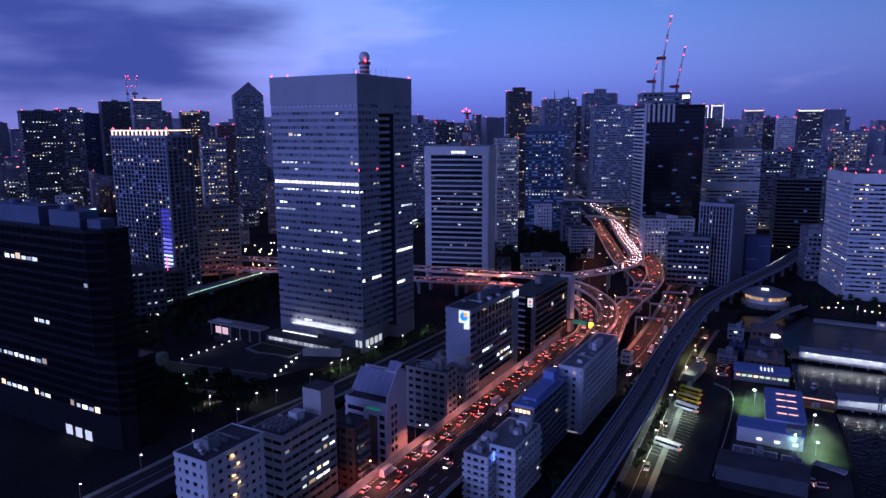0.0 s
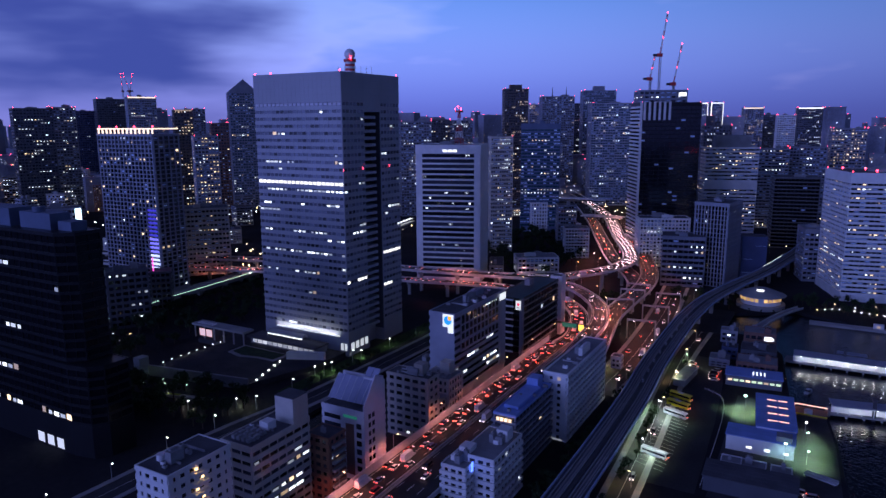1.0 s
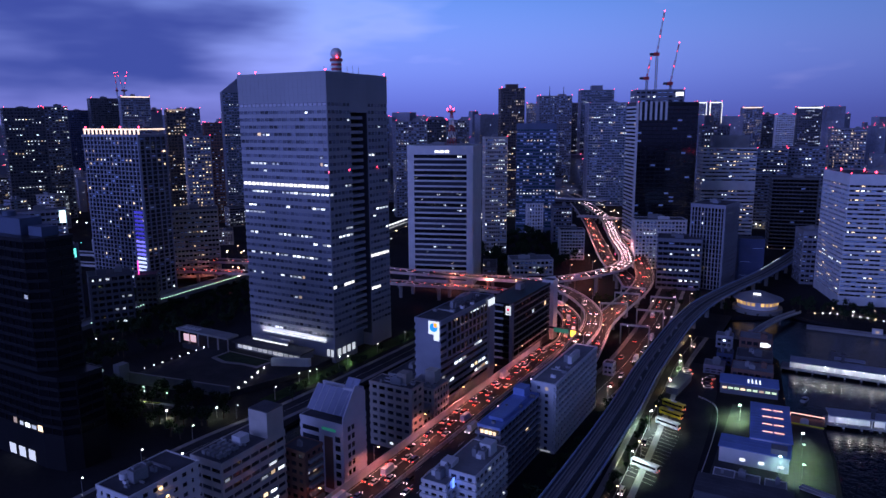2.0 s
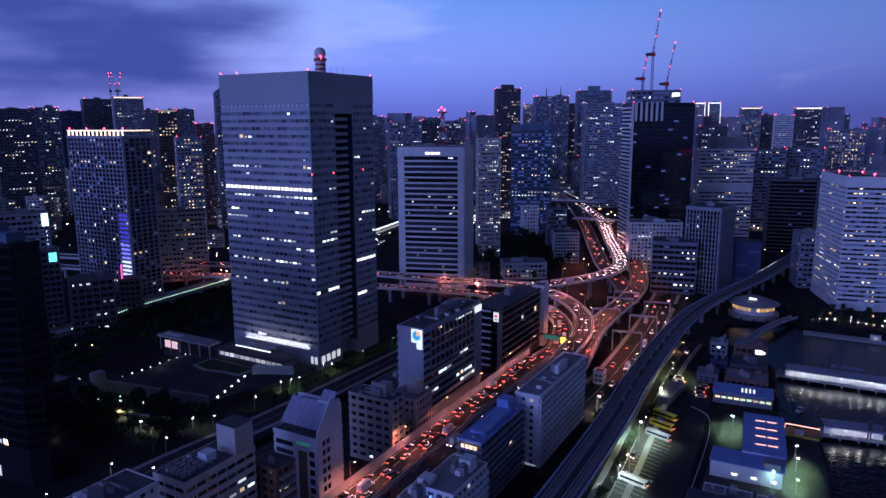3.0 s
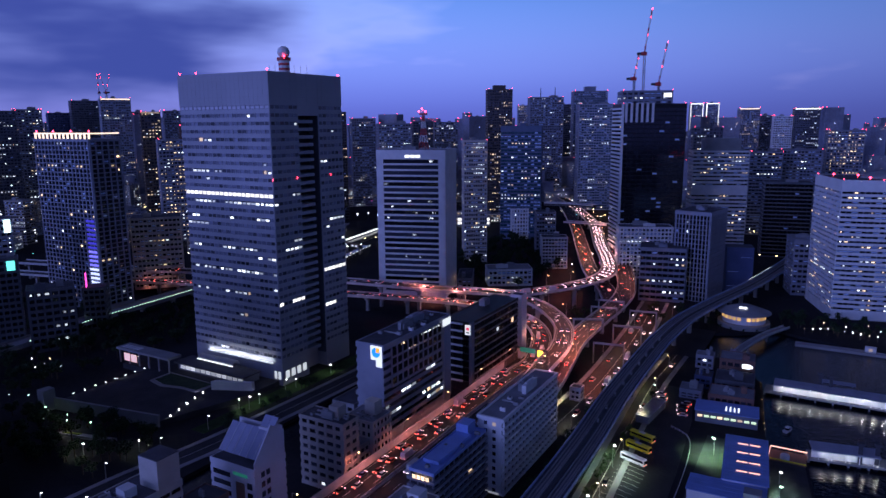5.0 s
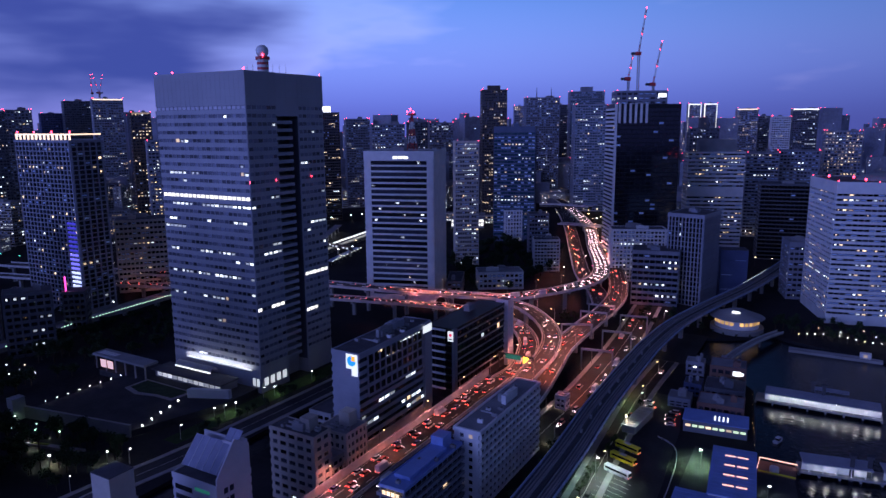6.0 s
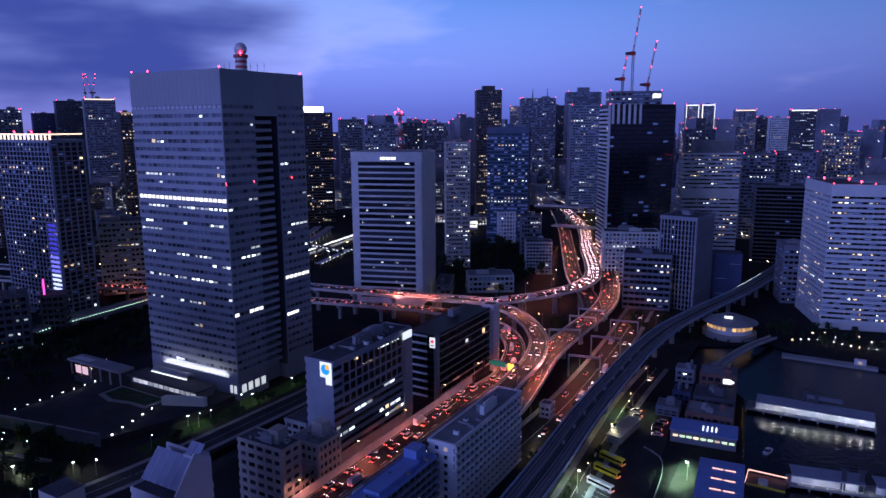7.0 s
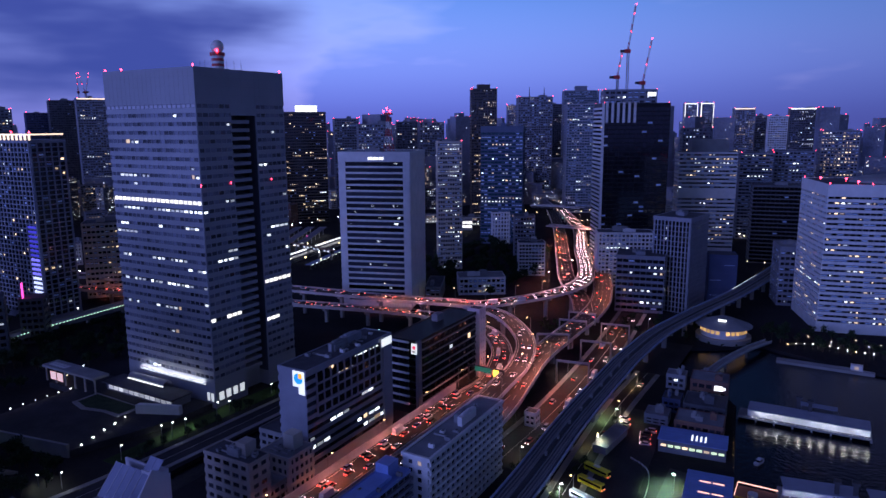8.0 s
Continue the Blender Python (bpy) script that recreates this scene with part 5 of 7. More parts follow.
mastw = thing("radio_mast", at(-283, 546, 118.6), "red and white lattice radio mast with dishes", "mast")
for k in range(5):
    col = "red_paint" if k % 2 == 0 else "white_mast"
    z0, z1 = k * 5.6, (k + 1) * 5.6
    r0, r1 = 3.6 * (1 - z0 / 34) ** 1.3 + 0.5, 3.6 * (1 - z1 / 34) ** 1.3 + 0.5
    bm = bmesh.new()
    for a in range(4):
        c0, c1 = math.pi / 4 + a * math.pi / 2, math.pi / 4 + (a + 1) * math.pi / 2
        add_tube(bm, (r0 * math.cos(c0), r0 * math.sin(c0), z0), (r1 * math.cos(c0), r1 * math.sin(c0), z1), 0.28, n=5)
        add_tube(bm, (r0 * math.cos(c0), r0 * math.sin(c0), z0), (r1 * math.cos(c1), r1 * math.sin(c1), z1), 0.16, n=4)
        add_tube(bm, (r1 * math.cos(c0), r1 * math.sin(c0), z1), (r1 * math.cos(c1), r1 * math.sin(c1), z1), 0.16, n=4)
    part("lattice", bm, col, mastw)
bm = bmesh.new()
bmesh.ops.create_cone(bm, segments=14, radius1=3.4, radius2=3.4, depth=1.6, cap_ends=True, matrix=at(0, 0, 28.4))
part("platform", bm, "red_paint", mastw)
bm = bmesh.new()
add_tube(bm, (0, 0, 28), (0, 0, 33), 0.3, 0.15, 6)
part("spike", bm, "red_paint", mastw)
for sx in (-3, 0, 3):
    warning_light(mastw, (sx, -2, 29.2 + (2 if sx == 0 else 0)), 0.8)

dk = block("office_tower", "black glass tower with pale corner stripe and open crown", -175, 742, -60, 39, 62, 157, 34, 5.0, "black", "glass_dark", sill=0.22, pier=0.04, proud=0.3, base=12, top=4, lit=0.02, seed=33, units=1, lamps=3)
for i in range(36):
    part("stripe", box_bm(-38, -1.0, 13 + i * 3.95, -1, -0.4, 15.0 + i * 3.95), "white", dk)
part("corner_pier", box_bm(-1.0, -1.1, 12, 1.0, 1.0, 157), "white", dk)
for i in range(6):
    part("crown_fin", box_bm(0.4, 2 + i * 5.2, 139, 1.3, 4.2 + i * 5.2, 157.5), "white", dk)
cap = block("office_tower", "concrete tower under construction with lit top floor", -145, 820, 22, 52, 38, 172, 38, 6, "mid", "glass_dark", lit=0.02, seed=34, lamps=4, units=0, rows={36: 0.4})
part("lit_panel", box_bm(-9, -0.6, 165, -1, -0.5, 169), "lit_strip", cap)


def tower_crane(x, y, z, mast_h, jib, lean, yaw, label="red and white luffing tower crane on a roof"):
    ob = thing("tower_crane", pose(x, y, z, 0, 0, yaw), label, "crane", "tower cranes")
    for k in range(4):
        bm = bmesh.new()
        z0, z1 = mast_h * k / 4, mast_h * (k + 1) / 4
        for sx, sy in ((-1, -1), (1, -1), (1, 1), (-1, 1)):
            add_tube(bm, (sx, sy, z0), (sx, sy, z1), 0.22, n=4)
        for q in range(4):
            u0, u1 = z0 + (z1 - z0) * q / 4, z0 + (z1 - z0) * (q + 1) / 4
            add_tube(bm, (-1, -1, u0), (1, -1, u1), 0.14, n=4)
            add_tube(bm, (1, -1, u0), (1, 1, u1), 0.14, n=4)
            add_tube(bm, (-1, 1, u0), (-1, -1, u1), 0.14, n=4)
        part("mast_section", bm, "steel", ob)
    part("slewing_cab", box_bm(-2.2, -4, mast_h, 2.2, 2, mast_h + 3.5), "red_paint", ob)
    part("counterweight", box_bm(-1.5, -8, mast_h + 0.5, 1.5, -4.02, mast_h + 3), "steel_dark", ob)
    c, s = math.cos(radians(lean)), math.sin(radians(lean))
    for k in range(5):
        bm = bmesh.new()
        for q in range(2):
            a, b = (k * 2 + q) / 10 * jib, (k * 2 + q + 1) / 10 * jib
            for sx in (-0.8, 0.8):
                add_tube(bm, (sx, a * c, mast_h + 2 + a * s), (sx, b * c, mast_h + 2 + b * s), 0.2, n=4)
                add_tube(bm, (sx, a * c, mast_h + 2 + a * s), (0, b * c - 1.2 * s, mast_h + 2 + b * s + 1.2 * c), 0.14, n=4)
            add_tube(bm, (0, a * c - 1.2 * s, mast_h + 2 + a * s + 1.2 * c), (0, b * c - 1.2 * s, mast_h + 2 + b * s + 1.2 * c), 0.2, n=4)
        part("jib_section", bm, "red_paint" if k % 2 == 0 else "white_mast", ob)
        if k % 2 == 1 or k == 4:
            warning_light(ob, (0, (k + 1) / 5 * jib * c, mast_h + 2.5 + (k + 1) / 5 * jib * s), 0.7)
    return ob


tower_crane(-179, 832, 171.6, 38, 45, 82, -60)
tower_crane(-164, 838, 171.6, 6, 43, 80, -60)
tower_crane(-188, 828, 171.6, 12, 25, 80, -60)

block("office_tower", "teal glass office block with lit floors", -296, 834, 20, 48, 40, 136, 30, 4, "blue_grey", "glass_teal", sill=0.34, pier=0.03, base=6, top=7, lit=0.04, seed=35, rows={26: 0.5, 18: 0.4, 10: 0.4, 6: 0.5, 5: 0.3, 14: 0.2}, run=0.75)
of = block("office_block", "pale hotel block with warm-lit banded windows", -74, 883, 20, 58, 30, 108, 24, 3.6, "white", "glass_dark", sill=0.58, pier=0.04, base=4, top=2, lit=0.14, lit_mat="lit_warm", seed=36, units=0, warm=0.4)
part("upper_storey", box_bm(-46, 4, 107.6, -8, 26, 121), "grey", of)
part("belt", box_bm(-58.5, -0.6, 60, 0.5, -0.36, 68), "white", of)
rbm = block("hotel_tower", "white curved harbour hotel with banded windows", 16, 613, -72, 58, 92, 99, 25, 3.8, "white", "glass_dark", sill=0.55, pier=0.03, proud=0.5, base=5, top=8, lit=0.13, lit_mat="lit_warm", seed=37, poly=[(-58, 0), (0, 0), (2.5, 25), (3, 46), (2.5, 67), (0, 92), (-58, 92)], units=0, lamps=4, warm=0.3, rows={(7, 0): 0.7, 0: 0.3, 1: 0.2})
bm = bmesh.new()
add_ball(bm, (0, 0, 0), 17, 24, 12)
bmesh.ops.scale(bm, vec=(1, 1.3, 0.32), verts=bm.verts[:])
part("roof_dome", bm, "grey", rbm, m=at(-25, 42, 98.6))
for i in range(9):
    part("sign_bar", box_bm(3.1, 38 + i * 1.9, 94.4, 3.4, 39.2 + i * 1.9, 96.2), "lit_bars", rbm)
for i in range(9):
    warning_light(rbm, (-rw.uniform(3, 55), rw.uniform(3, 88), 99.0), 0.8)
block("office_block", "dark ribbed office block with vertical fins", -69, 615, -10, 27, 36, 71, 18, 2.7, "slate_pale", "glass_dark", sill=0.12, pier=0.3, proud=0.7, top=3, lit=0.02, seed=38, units=2, faint=0.02)
block("office_block", "low dark office block with banded lit windows", -84, 607, 12, 34, 26, 43, 9, 4.2, "mid", "glass_dark", sill=0.45, pier=0.08, top=3, lit=0.03, seed=39, rows={6: 0.35, 3: 0.3}, run=0.7, units=2, faint=0.04)
block("office_block", "flat-roofed slate office block with rooftop plant", 8, 680, 15, 22, 28, 46, 10, 4.0, "mid", "glass_dark", sill=0.5, pier=0.2, top=4, lit=0.06, seed=40, units=4, roof="roof_pale")
block("apartment_block", "white lattice-balcony apartment block", -112, 690, 23, 46, 20, 47, 13, 3.2, "white", "glass_dark", sill=0.45, pier=0.35, top=2, lit=0.1, seed=41, units=3, proud=0.9)
block("sheeted_block", "building wrapped in dark blue scaffold sheeting", -42, 665, 16, 20, 16, 38, 6, 8, "navy", "navy", sill=0.9, pier=0.1, lit=0, seed=42, units=0)
block("office_block", "small arched white office building", -309, 829, 33, 21, 16, 38, 8, 3.5, "white", "glass_dark", lit=0.03, seed=43, pier=0.5, units=0)
block("office_block", "bronze glass tower with a bright lit crown", -618, 878, 44, 57, 44, 157, 38, 3.0, "bronze", "glass_dark", sill=0.4, pier=0.15, top=3, lit=0.09, lit_mat="lit_warm", seed=44, units=0)
o = thing("roof_sign_box", pose(-634, 873, 156.8, 0, 0, 44), "big glowing white rooftop sign box", "sign")
part("panel", box_bm(-26, 2, 0, 4, 12, 9), "lit_strip", o)
part("footing", box_bm(-27, 1.5, -0.2, 5, 12.5, -0.01), "steel_dark", o)
block("office_block", "white residential block beside the carriageway", -209, 688, 28, 24, 16, 31, 9, 3.0, "white", "glass_dark", lit=0.03, seed=45, units=2)
block("office_block", "small dark block behind the white block", -240, 738, 28, 20, 18, 48, 11, 3.0, "mid", "glass_dark", lit=0.05, seed=46, units=1)
lo = block("school_block", "low flat white-grey building by the gardens", -211, 606, 33, 38, 22, 15, 3, 4, "white", "glass_dark", lit=0.05, seed=47, units=3, roof="roof_pale", category="building")
block("low_wing", "long low wing beside the white office block", -246, 560, 25, 12, 40, 12, 3, 4, "grey", "glass_dark", lit=0.03, seed=48, units=1)
block("office_block", "cream office block with strip windows", -479, 461, 50, 40, 28, 62, 14, 3.2, "cream", "glass_dark", sill=0.55, lit=0.05, lit_mat="lit_warm", seed=49, units=2)
sb = block("office_block", "white street block carrying a lit screen", -490, 326, 62, 44, 14, 76, 18, 3.5, "slate_pale", "glass_dark", sill=0.5, pier=0.2, lit=0.07, seed=50, units=1, rows={4: 0.5, 3: 0.25})
part("screen", box_bm(-4.5, -0.9, 66, -0.5, -0.6, 75), "sign_cyan", sb, "bright pale cyan screen")
me = mesh_of(box_bm(-0.25, -0.5, 0, 0.25, -0.4, 0.6), "edge_lamp", "lamp_soft_white_dim")
for i in range(14):
    part("edge_lamp", me, "lamp_soft_white_dim", sb, m=at(-2, 0, 20 + i * 3.2))
block("office_block", "dark low block with curved lit floors", -400, 312, 60, 26, 18, 40, 9, 4, "dark", "glass_dark", lit=0.06, seed=51, run=0.8, units=2)
pk = block("office_block", "small dark block with a pink roof sign", -430, 336, -44, 14, 14, 30, 7, 4, "dark", "glass_dark", lit=0.05, seed=52, units=0)
part("roof_sign", box_bm(-4, 2, 30, -1, 2.4, 40), "sign_pink", pk, "upright glowing pink sign")

# railway viaduct with a line of small lights
rail = tagged(new("railway_viaduct"), "dark railway viaduct edged with small lights", "viaduct", kind="structure")
rl = curve_points([(-410, 200, 6), (-425, 304, 6), (-434, 342, 6), (-440, 404, 6), (-446, 470, 6), (-452, 560, 6)], 8)
part("deck", sweep_bm(rl, rect_section(-7, 7, -1.5, 0)), "concrete", rail)
part("parapet", sweep_bm(rl, rect_section(-7, -6.7, 0, 1.4)), "concrete", rail)
part("parapet", sweep_bm(rl, rect_section(6.7, 7, 0, 1.4)), "concrete", rail)
me = mesh_of(box_bm(-0.5, -0.12, 1.45, 0.5, 0.12, 1.95), "edge_lamp", "lamp_green_dim")
for i in range(70):
    p, t, n = along(rl, 90 + i * 2.7)
    part("edge_lamp", me, "lamp_green_dim", rail, m=Matrix.Translation(p + n * 6.8) @ pose(0, 0, 0, 0, 0, math.degrees(math.atan2(t.y, t.x))))
for i in range(12):
    p, t, n = along(rl, 10 + i * 30)
    part("column", box_bm(-1.5, -1.5, -6, 1.5, 1.5, -1.5), "concrete", rail, m=Matrix.Translation(p))
st = thing("station_roof", pose(-520, 735, 0, 0, 0, 118), "long station roofs with bright platforms", "station")
for i in range(3):
    part("platform_roof", box_bm(-60, i * 16, 9, 60, i * 16 + 9, 9.6), "roof_pale", st)
    part("platform_light", box_bm(-58, i * 16 + 3, 8.2, 58, i * 16 + 6, 8.9), "lit_strip", st)
    for j in range(6):
        part("post", box_bm(-55 + j * 22, i * 16 + 4, 0, -54.4 + j * 22, i * 16 + 4.6, 8.2), "steel", st)

for sd, (x, y, a, w) in enumerate(((-452, 960, 38, 44), (-398, 953, 34, 40), (-342, 925, 32, 36))):
    block("shop_row", "low row of brightly lit shops at street level", x, y, a, w, 14, 12, 3, 4.0, "cream", "glass", sill=0.35, pier=0.12, lit=0.55, lit_mat="lit_white", seed=80 + sd, units=1, warm=0.5, category="shops", rows={0: 0.95})

# ---- skyline ----
def sky(label, x, y, ang, w, d, h, wall="mid", glass="glass", lit=0.08, mat="lit_white", lamps=2, seed=0, crown=None, bay=4.0, sill=0.45, pier=0.25):
    fl = max(4, round(h / 4.2))
    ob = block("office_tower", label, x, y, ang, w, d, h, fl, bay, wall, glass, sill=sill, pier=pier, lit=min(0.5, lit * 1.15), lit_mat=mat, seed=seed + 200, lamps=lamps, units=1, group="skyline towers")
    if crown:
        part("crown_light", box_bm(-w + 1, -0.6, h - 2.2, -1, -0.4, h - 0.4), crown, ob)
    return ob


DK, PL, ML = "distant dark office tower with scattered lit windows", "distant pale tower with scattered lit windows", "distant slate tower with scattered lit windows"
sky(DK, -947, 590, 69, 48, 26, 160, "dark", seed=1)
sky(ML, -974, 641, 68, 34, 22, 163, "mid", lit=0.12, seed=2, lamps=4)
sky(DK, -1247, 866, 66, 46, 28, 164, "navy", lit=0.02, seed=3)
s4 = sky("dark tower under construction with roof cranes", -1178, 881, 64, 56, 35, 185, "dark", lit=0.01, seed=4)
s5 = sky("tapered pale tower with a bright crown", -1031, 827, 62, 46, 28, 184, "slate_pale", seed=5, crown="lit_crown", lit=0.05)
sky(ML, -1176, 965, 61, 32, 19, 166, "mid", seed=6)
sky("brown tower with a stepped glowing top", -767, 676, 60, 24, 15, 157, "bronze", lit=0.15, mat="lit_warm", seed=7, crown="lit_warm")
sky(ML, -1056, 955, 58, 34, 21, 166, "mid", seed=8)
sky("broad tower with a grid of warm windows", -673, 632, 58, 29, 18, 123, "slate_pale", lit=0.45, mat="lit_warm", seed=9)
sky(DK, -737, 711, 57, 23, 14, 139, "brown", lit=0.03, seed=10, lamps=4)
sp = sky("slender glass tower with a pointed roof", -794, 829, 53, 44, 30, 186, "mid", "glass_teal", lit=0.06, seed=11, lamps=1)
bm = bmesh.new()
v = [bm.verts.new(p) for p in ((-44, 0, 186), (0, 0, 186), (0, 30, 186), (-44, 30, 186), (-20, 10, 206), (-20, 20, 206))]
for f in ((0, 1, 4), (1, 2, 5, 4), (2, 3, 5), (3, 0, 4, 5), (3, 2, 1, 0)):
    bm.faces.new([v[i] for i in f])
part("pointed_roof", bm, "mid", sp)
sky(ML, -676, 1033, 44, 40, 28, 149, "mid", seed=13, lamps=4)
sky(DK, -519, 898, 41, 46, 33, 140, "mid", seed=14)
sky(DK, -568, 1042, 39, 32, 23, 143, "dark", seed=15)
sky(ML, -581, 1150, 37, 42, 31, 142, "mid", seed=16)
sky(PL, -656, 1391, 35, 23, 17, 152, "slate_pale", seed=17)
bn = sky("brown apartment tower with rounded top and many lights", -413, 1009, 33, 36, 26, 188, "bronze", lit=0.14, mat="lit_warm", seed=18, lamps=4, bay=3.2)
part("roof_drum", box_bm(-27, 6, 187.6, -9, 20, 194), "bronze", bn)
sky("pale tower with ribbed crown and lit base", -291, 679, 35, 23, 17, 123, "cream", lit=0.15, seed=19, lamps=1, bay=2.4)
sky(PL, -528, 1339, 31, 19, 14, 173, "slate_pale", seed=20, lit=0.2, mat="lit_warm")
s19 = sky("dark tower with twin roof masts", -431, 1273, 29, 60, 43, 185, "mid", lit=0.06, seed=21, lamps=4)
for xx in (-40, -14):
    bm = bmesh.new()
    add_tube(bm, (xx, 10, 184.5), (xx, 10, 202), 1.0, 0.4, 6)
    part("roof_mast", bm, "steel_dark", s19)
sky(DK, -492, 1500, 28, 44, 30, 178, "dark", seed=22)
s20 = sky("teal tower with a notched top", -401, 1441, 26, 66, 48, 201, "mid", "glass_teal", lit=0.03, seed=23, lamps=4)
part("roof_block", box_bm(-44, 8, 200.6, -22, 30, 210), "mid", s20)
sky("wide tower with pale head and greenish lit grid", -292, 1161, 25, 67, 50, 168, "slate_pale", "glass_teal", lit=0.07, seed=24)
sky(DK, -443, 1516, 26, 56, 34, 141, "dark", "glass_teal", lit=0.05, seed=25)
for dx, sd in ((0, 26), (33, 27)):
    tw = sky("slim tower edged with white light lines", -267 + dx, 1726 + dx * 0.15, 18, 28, 22, 180, "slate_pale", lit=0.15, seed=sd, crown="lit_strip")
    for xx in (-27, -1.4):
        part("edge_light", box_bm(xx, -0.7, 120, xx + 1.4, -0.4, 178), "lit_band", tw)
sky(DK, -125, 1040, 17, 36, 25, 132, "dark", lit=0.08, seed=28)
sky("tower with a glowing warm crown", -141, 1642, 14, 40, 28, 166, "mid", lit=0.15, mat="lit_warm", seed=29, crown="lit_crown")
sky(ML, -122, 1743, 13, 28, 19, 152, "mid", seed=30)
sky(PL, -74, 1546, 12, 33, 23, 149, "white", lit=0.03, seed=31, lamps=4)
sky("dark tower with a bright top sign strip", -26, 1549, 10, 46, 32, 163, "dark", lit=0.12, seed=32, crown="lit_strip", lamps=4)
sky(DK, -11, 1647, 9, 16, 11, 148, "dark", seed=33)
sky("slate tower with dense warm windows", 38, 1149, 8, 44, 28, 127, "mid", lit=0.3, mat="lit_warm", seed=34, lamps=4)
sky("pale banded office block", -49, 997, 13, 36, 24, 103, "slate_pale", lit=0.06, seed=35, pier=0.1)
sky(ML, -8, 1049, 10, 48, 32, 104, "mid", lit=0.08, seed=36)
sky("black long office block", -9, 849, 11, 44, 29, 78, "dark", "glass_black", lit=0.01, seed=37, lamps=0, sill=0.3, pier=0.02)
for cx, cy, cyaw in ((-1190, 895, 20), (-1205, 890, 60), (-1188, 892, 100)):
    tower_crane(cx, cy, 184.6, 14, 34, 70, cyaw, "distant red luffing crane on a tower")

# low city between the named buildings
def free(x, y, r):
    for ax, ay, ar in KEEP:
        if math.hypot(x - ax, y - ay) < ar + r:
            return False
    return True


# railway station between the towers
pf = thing("railway_platform", pose(-470, 620, 0, 0, 0, 11.3), "long railway platform with added glow panels for its lit surface", "platform")
part("slab", box_bm(-4, 0, 0, 4, 216, 1.1), "concrete", pf)
# added glowing panels stand in for the brightly lit platform and track surface
for i in range(17):
    part("light_panel", box_bm(-2.2, 0.6 + i * 12.6, 4.6, 2.2, 12.4 + i * 12.6, 4.9), "lit_strip", pf)
    part("post", box_bm(-0.2, 6.3 + i * 12.6, 1.1, 0.2, 6.7 + i * 12.6, 4.6), "steel_dark", pf)
part("canopy_edge", box_bm(2.3, 0, 4.5, 3.4, 216, 5.1), "roof_pale", pf)
part("canopy_edge", box_bm(-3.4, 0, 4.5, -2.3, 216, 5.1), "roof_pale", pf)
for s in (-9, -14, 8, 13):
    tk = thing("railway_track", pose(-470, 620, 0, 0, 0, 11.3), "dark railway track beside the platform", "track", "railway tracks")
    part("ballast", box_bm(s - 1.6, -20, 0, s + 1.6, 240, 0.35), "asphalt", tk)
    for r in (-0.75, 0.65):
        part("rail", box_bm(s + r, -20, 0.35, s + r + 0.1, 240, 0.5), "steel", tk)
fb = thing("footbridge", pose(-427, 651, 0, 0, 0, -13.5), "covered dark footbridge over the railway", "footbridge")
part("deck", box_bm(-78, 0, 7, 0, 5, 7.5), "steel_dark", fb)
part("roof", box_bm(-78, -0.3, 10.2, 0, 5.3, 10.5), "brown", fb)
for i in range(13):
    part("window", box_bm(-77 + i * 6, 0.05, 8, -73.5 + i * 6, 0.15, 9.6), "lit_dim" if i % 3 else "pane_black", fb)
    part("wall_panel", box_bm(-73.4 + i * 6, 0, 7.5, -71.1 + i * 6, 0.3, 10.2), "dark", fb)
for i in range(4):
    part("pillar", box_bm(-70 + i * 21, 1.5, 0, -69 + i * 21, 3.5, 7), "concrete", fb)
cn = thing("station_canopy", pose(-422, 605, 0, 0, 0, 15.8), "blue-roofed walkway canopy lit from below", "canopy")
part("roof", box_bm(-3, 0, 4.2, 3, 81, 4.6), "blue_roof", cn)
for i in range(9):
    part("post", box_bm(2.3, 1 + i * 9.8, 0, 2.6, 1.3 + i * 9.8, 4.2), "steel", cn)
    part("lamp", box_bm(2.7, 3 + i * 9.8, 3.5, 3.0, 7 + i * 9.8, 4.0), "lit_strip", cn)
sh = block("shopping_arcade", "two-storey shopping arcade with bright glazed fronts", -398, 905, 27.8, 44, 16, 13, 2, 4.4, "cream", "glass", sill=0.3, pier=0.12, base=1.5, top=1.5, lit=1.0, near=True, seed=71, units=3, rows={(0, 0): 1.0, (1, 0): 1.0, 0: 0.3, 1: 0.3}, roof="roof_pale")

KEEP = [(-270, 350, 110), (-300, 225, 90), (-121, 300, 95), (-70, 400, 120), (0, 400, 130), (-180, 490, 90), (-270, 555, 75), (-170, 640, 70), (-150, 760, 75), (-230, 800, 45), (-270, 920, 45), (-330, 1050, 45), (-410, 1200, 50), (-480, 385, 70), (-296, 850, 50), (-74, 890, 60), (40, 640, 90), (-70, 640, 70), (-30, 780, 55), (-310, 700, 90), (-345, 640, 70), (-435, 300, 60), (-445, 470, 50), (-640, 890, 70), (-520, 735, 80), (-480, 660, 45), (-560, 810, 45), (-470, 975, 50), (-410, 965, 50), (-355, 935, 50), (-560, 415, 40), (-620, 400, 40), (-330, 465, 30), (-150, 690, 60), (-5, 860, 50), (-490, 470, 45), (-8, 920, 20), (2, 990, 20), (-300, 190, 80), (-240, 700, 70), (-335, 745, 60), (-365, 810, 55), (-395, 870, 50)]
for ln, rr_ in ((road_b, 34), (road_c, 30), (road_d, 26), (ramp_low, 22), (far_hw, 26), (gw, 22), (rl, 20)):
    KEEP += [(p.x, p.y, rr_) for p, t, n in ln[::6]]
KEEP += [(-190 - i * 14, 700 + i * 40, 45) for i in range(9)]
rc = random.Random(77)
WALLS = ["grey", "mid", "cream", "white", "beige", "slate_pale", "dark", "brown", "grey", "mid", "mid"]
made = 0
tries = 0
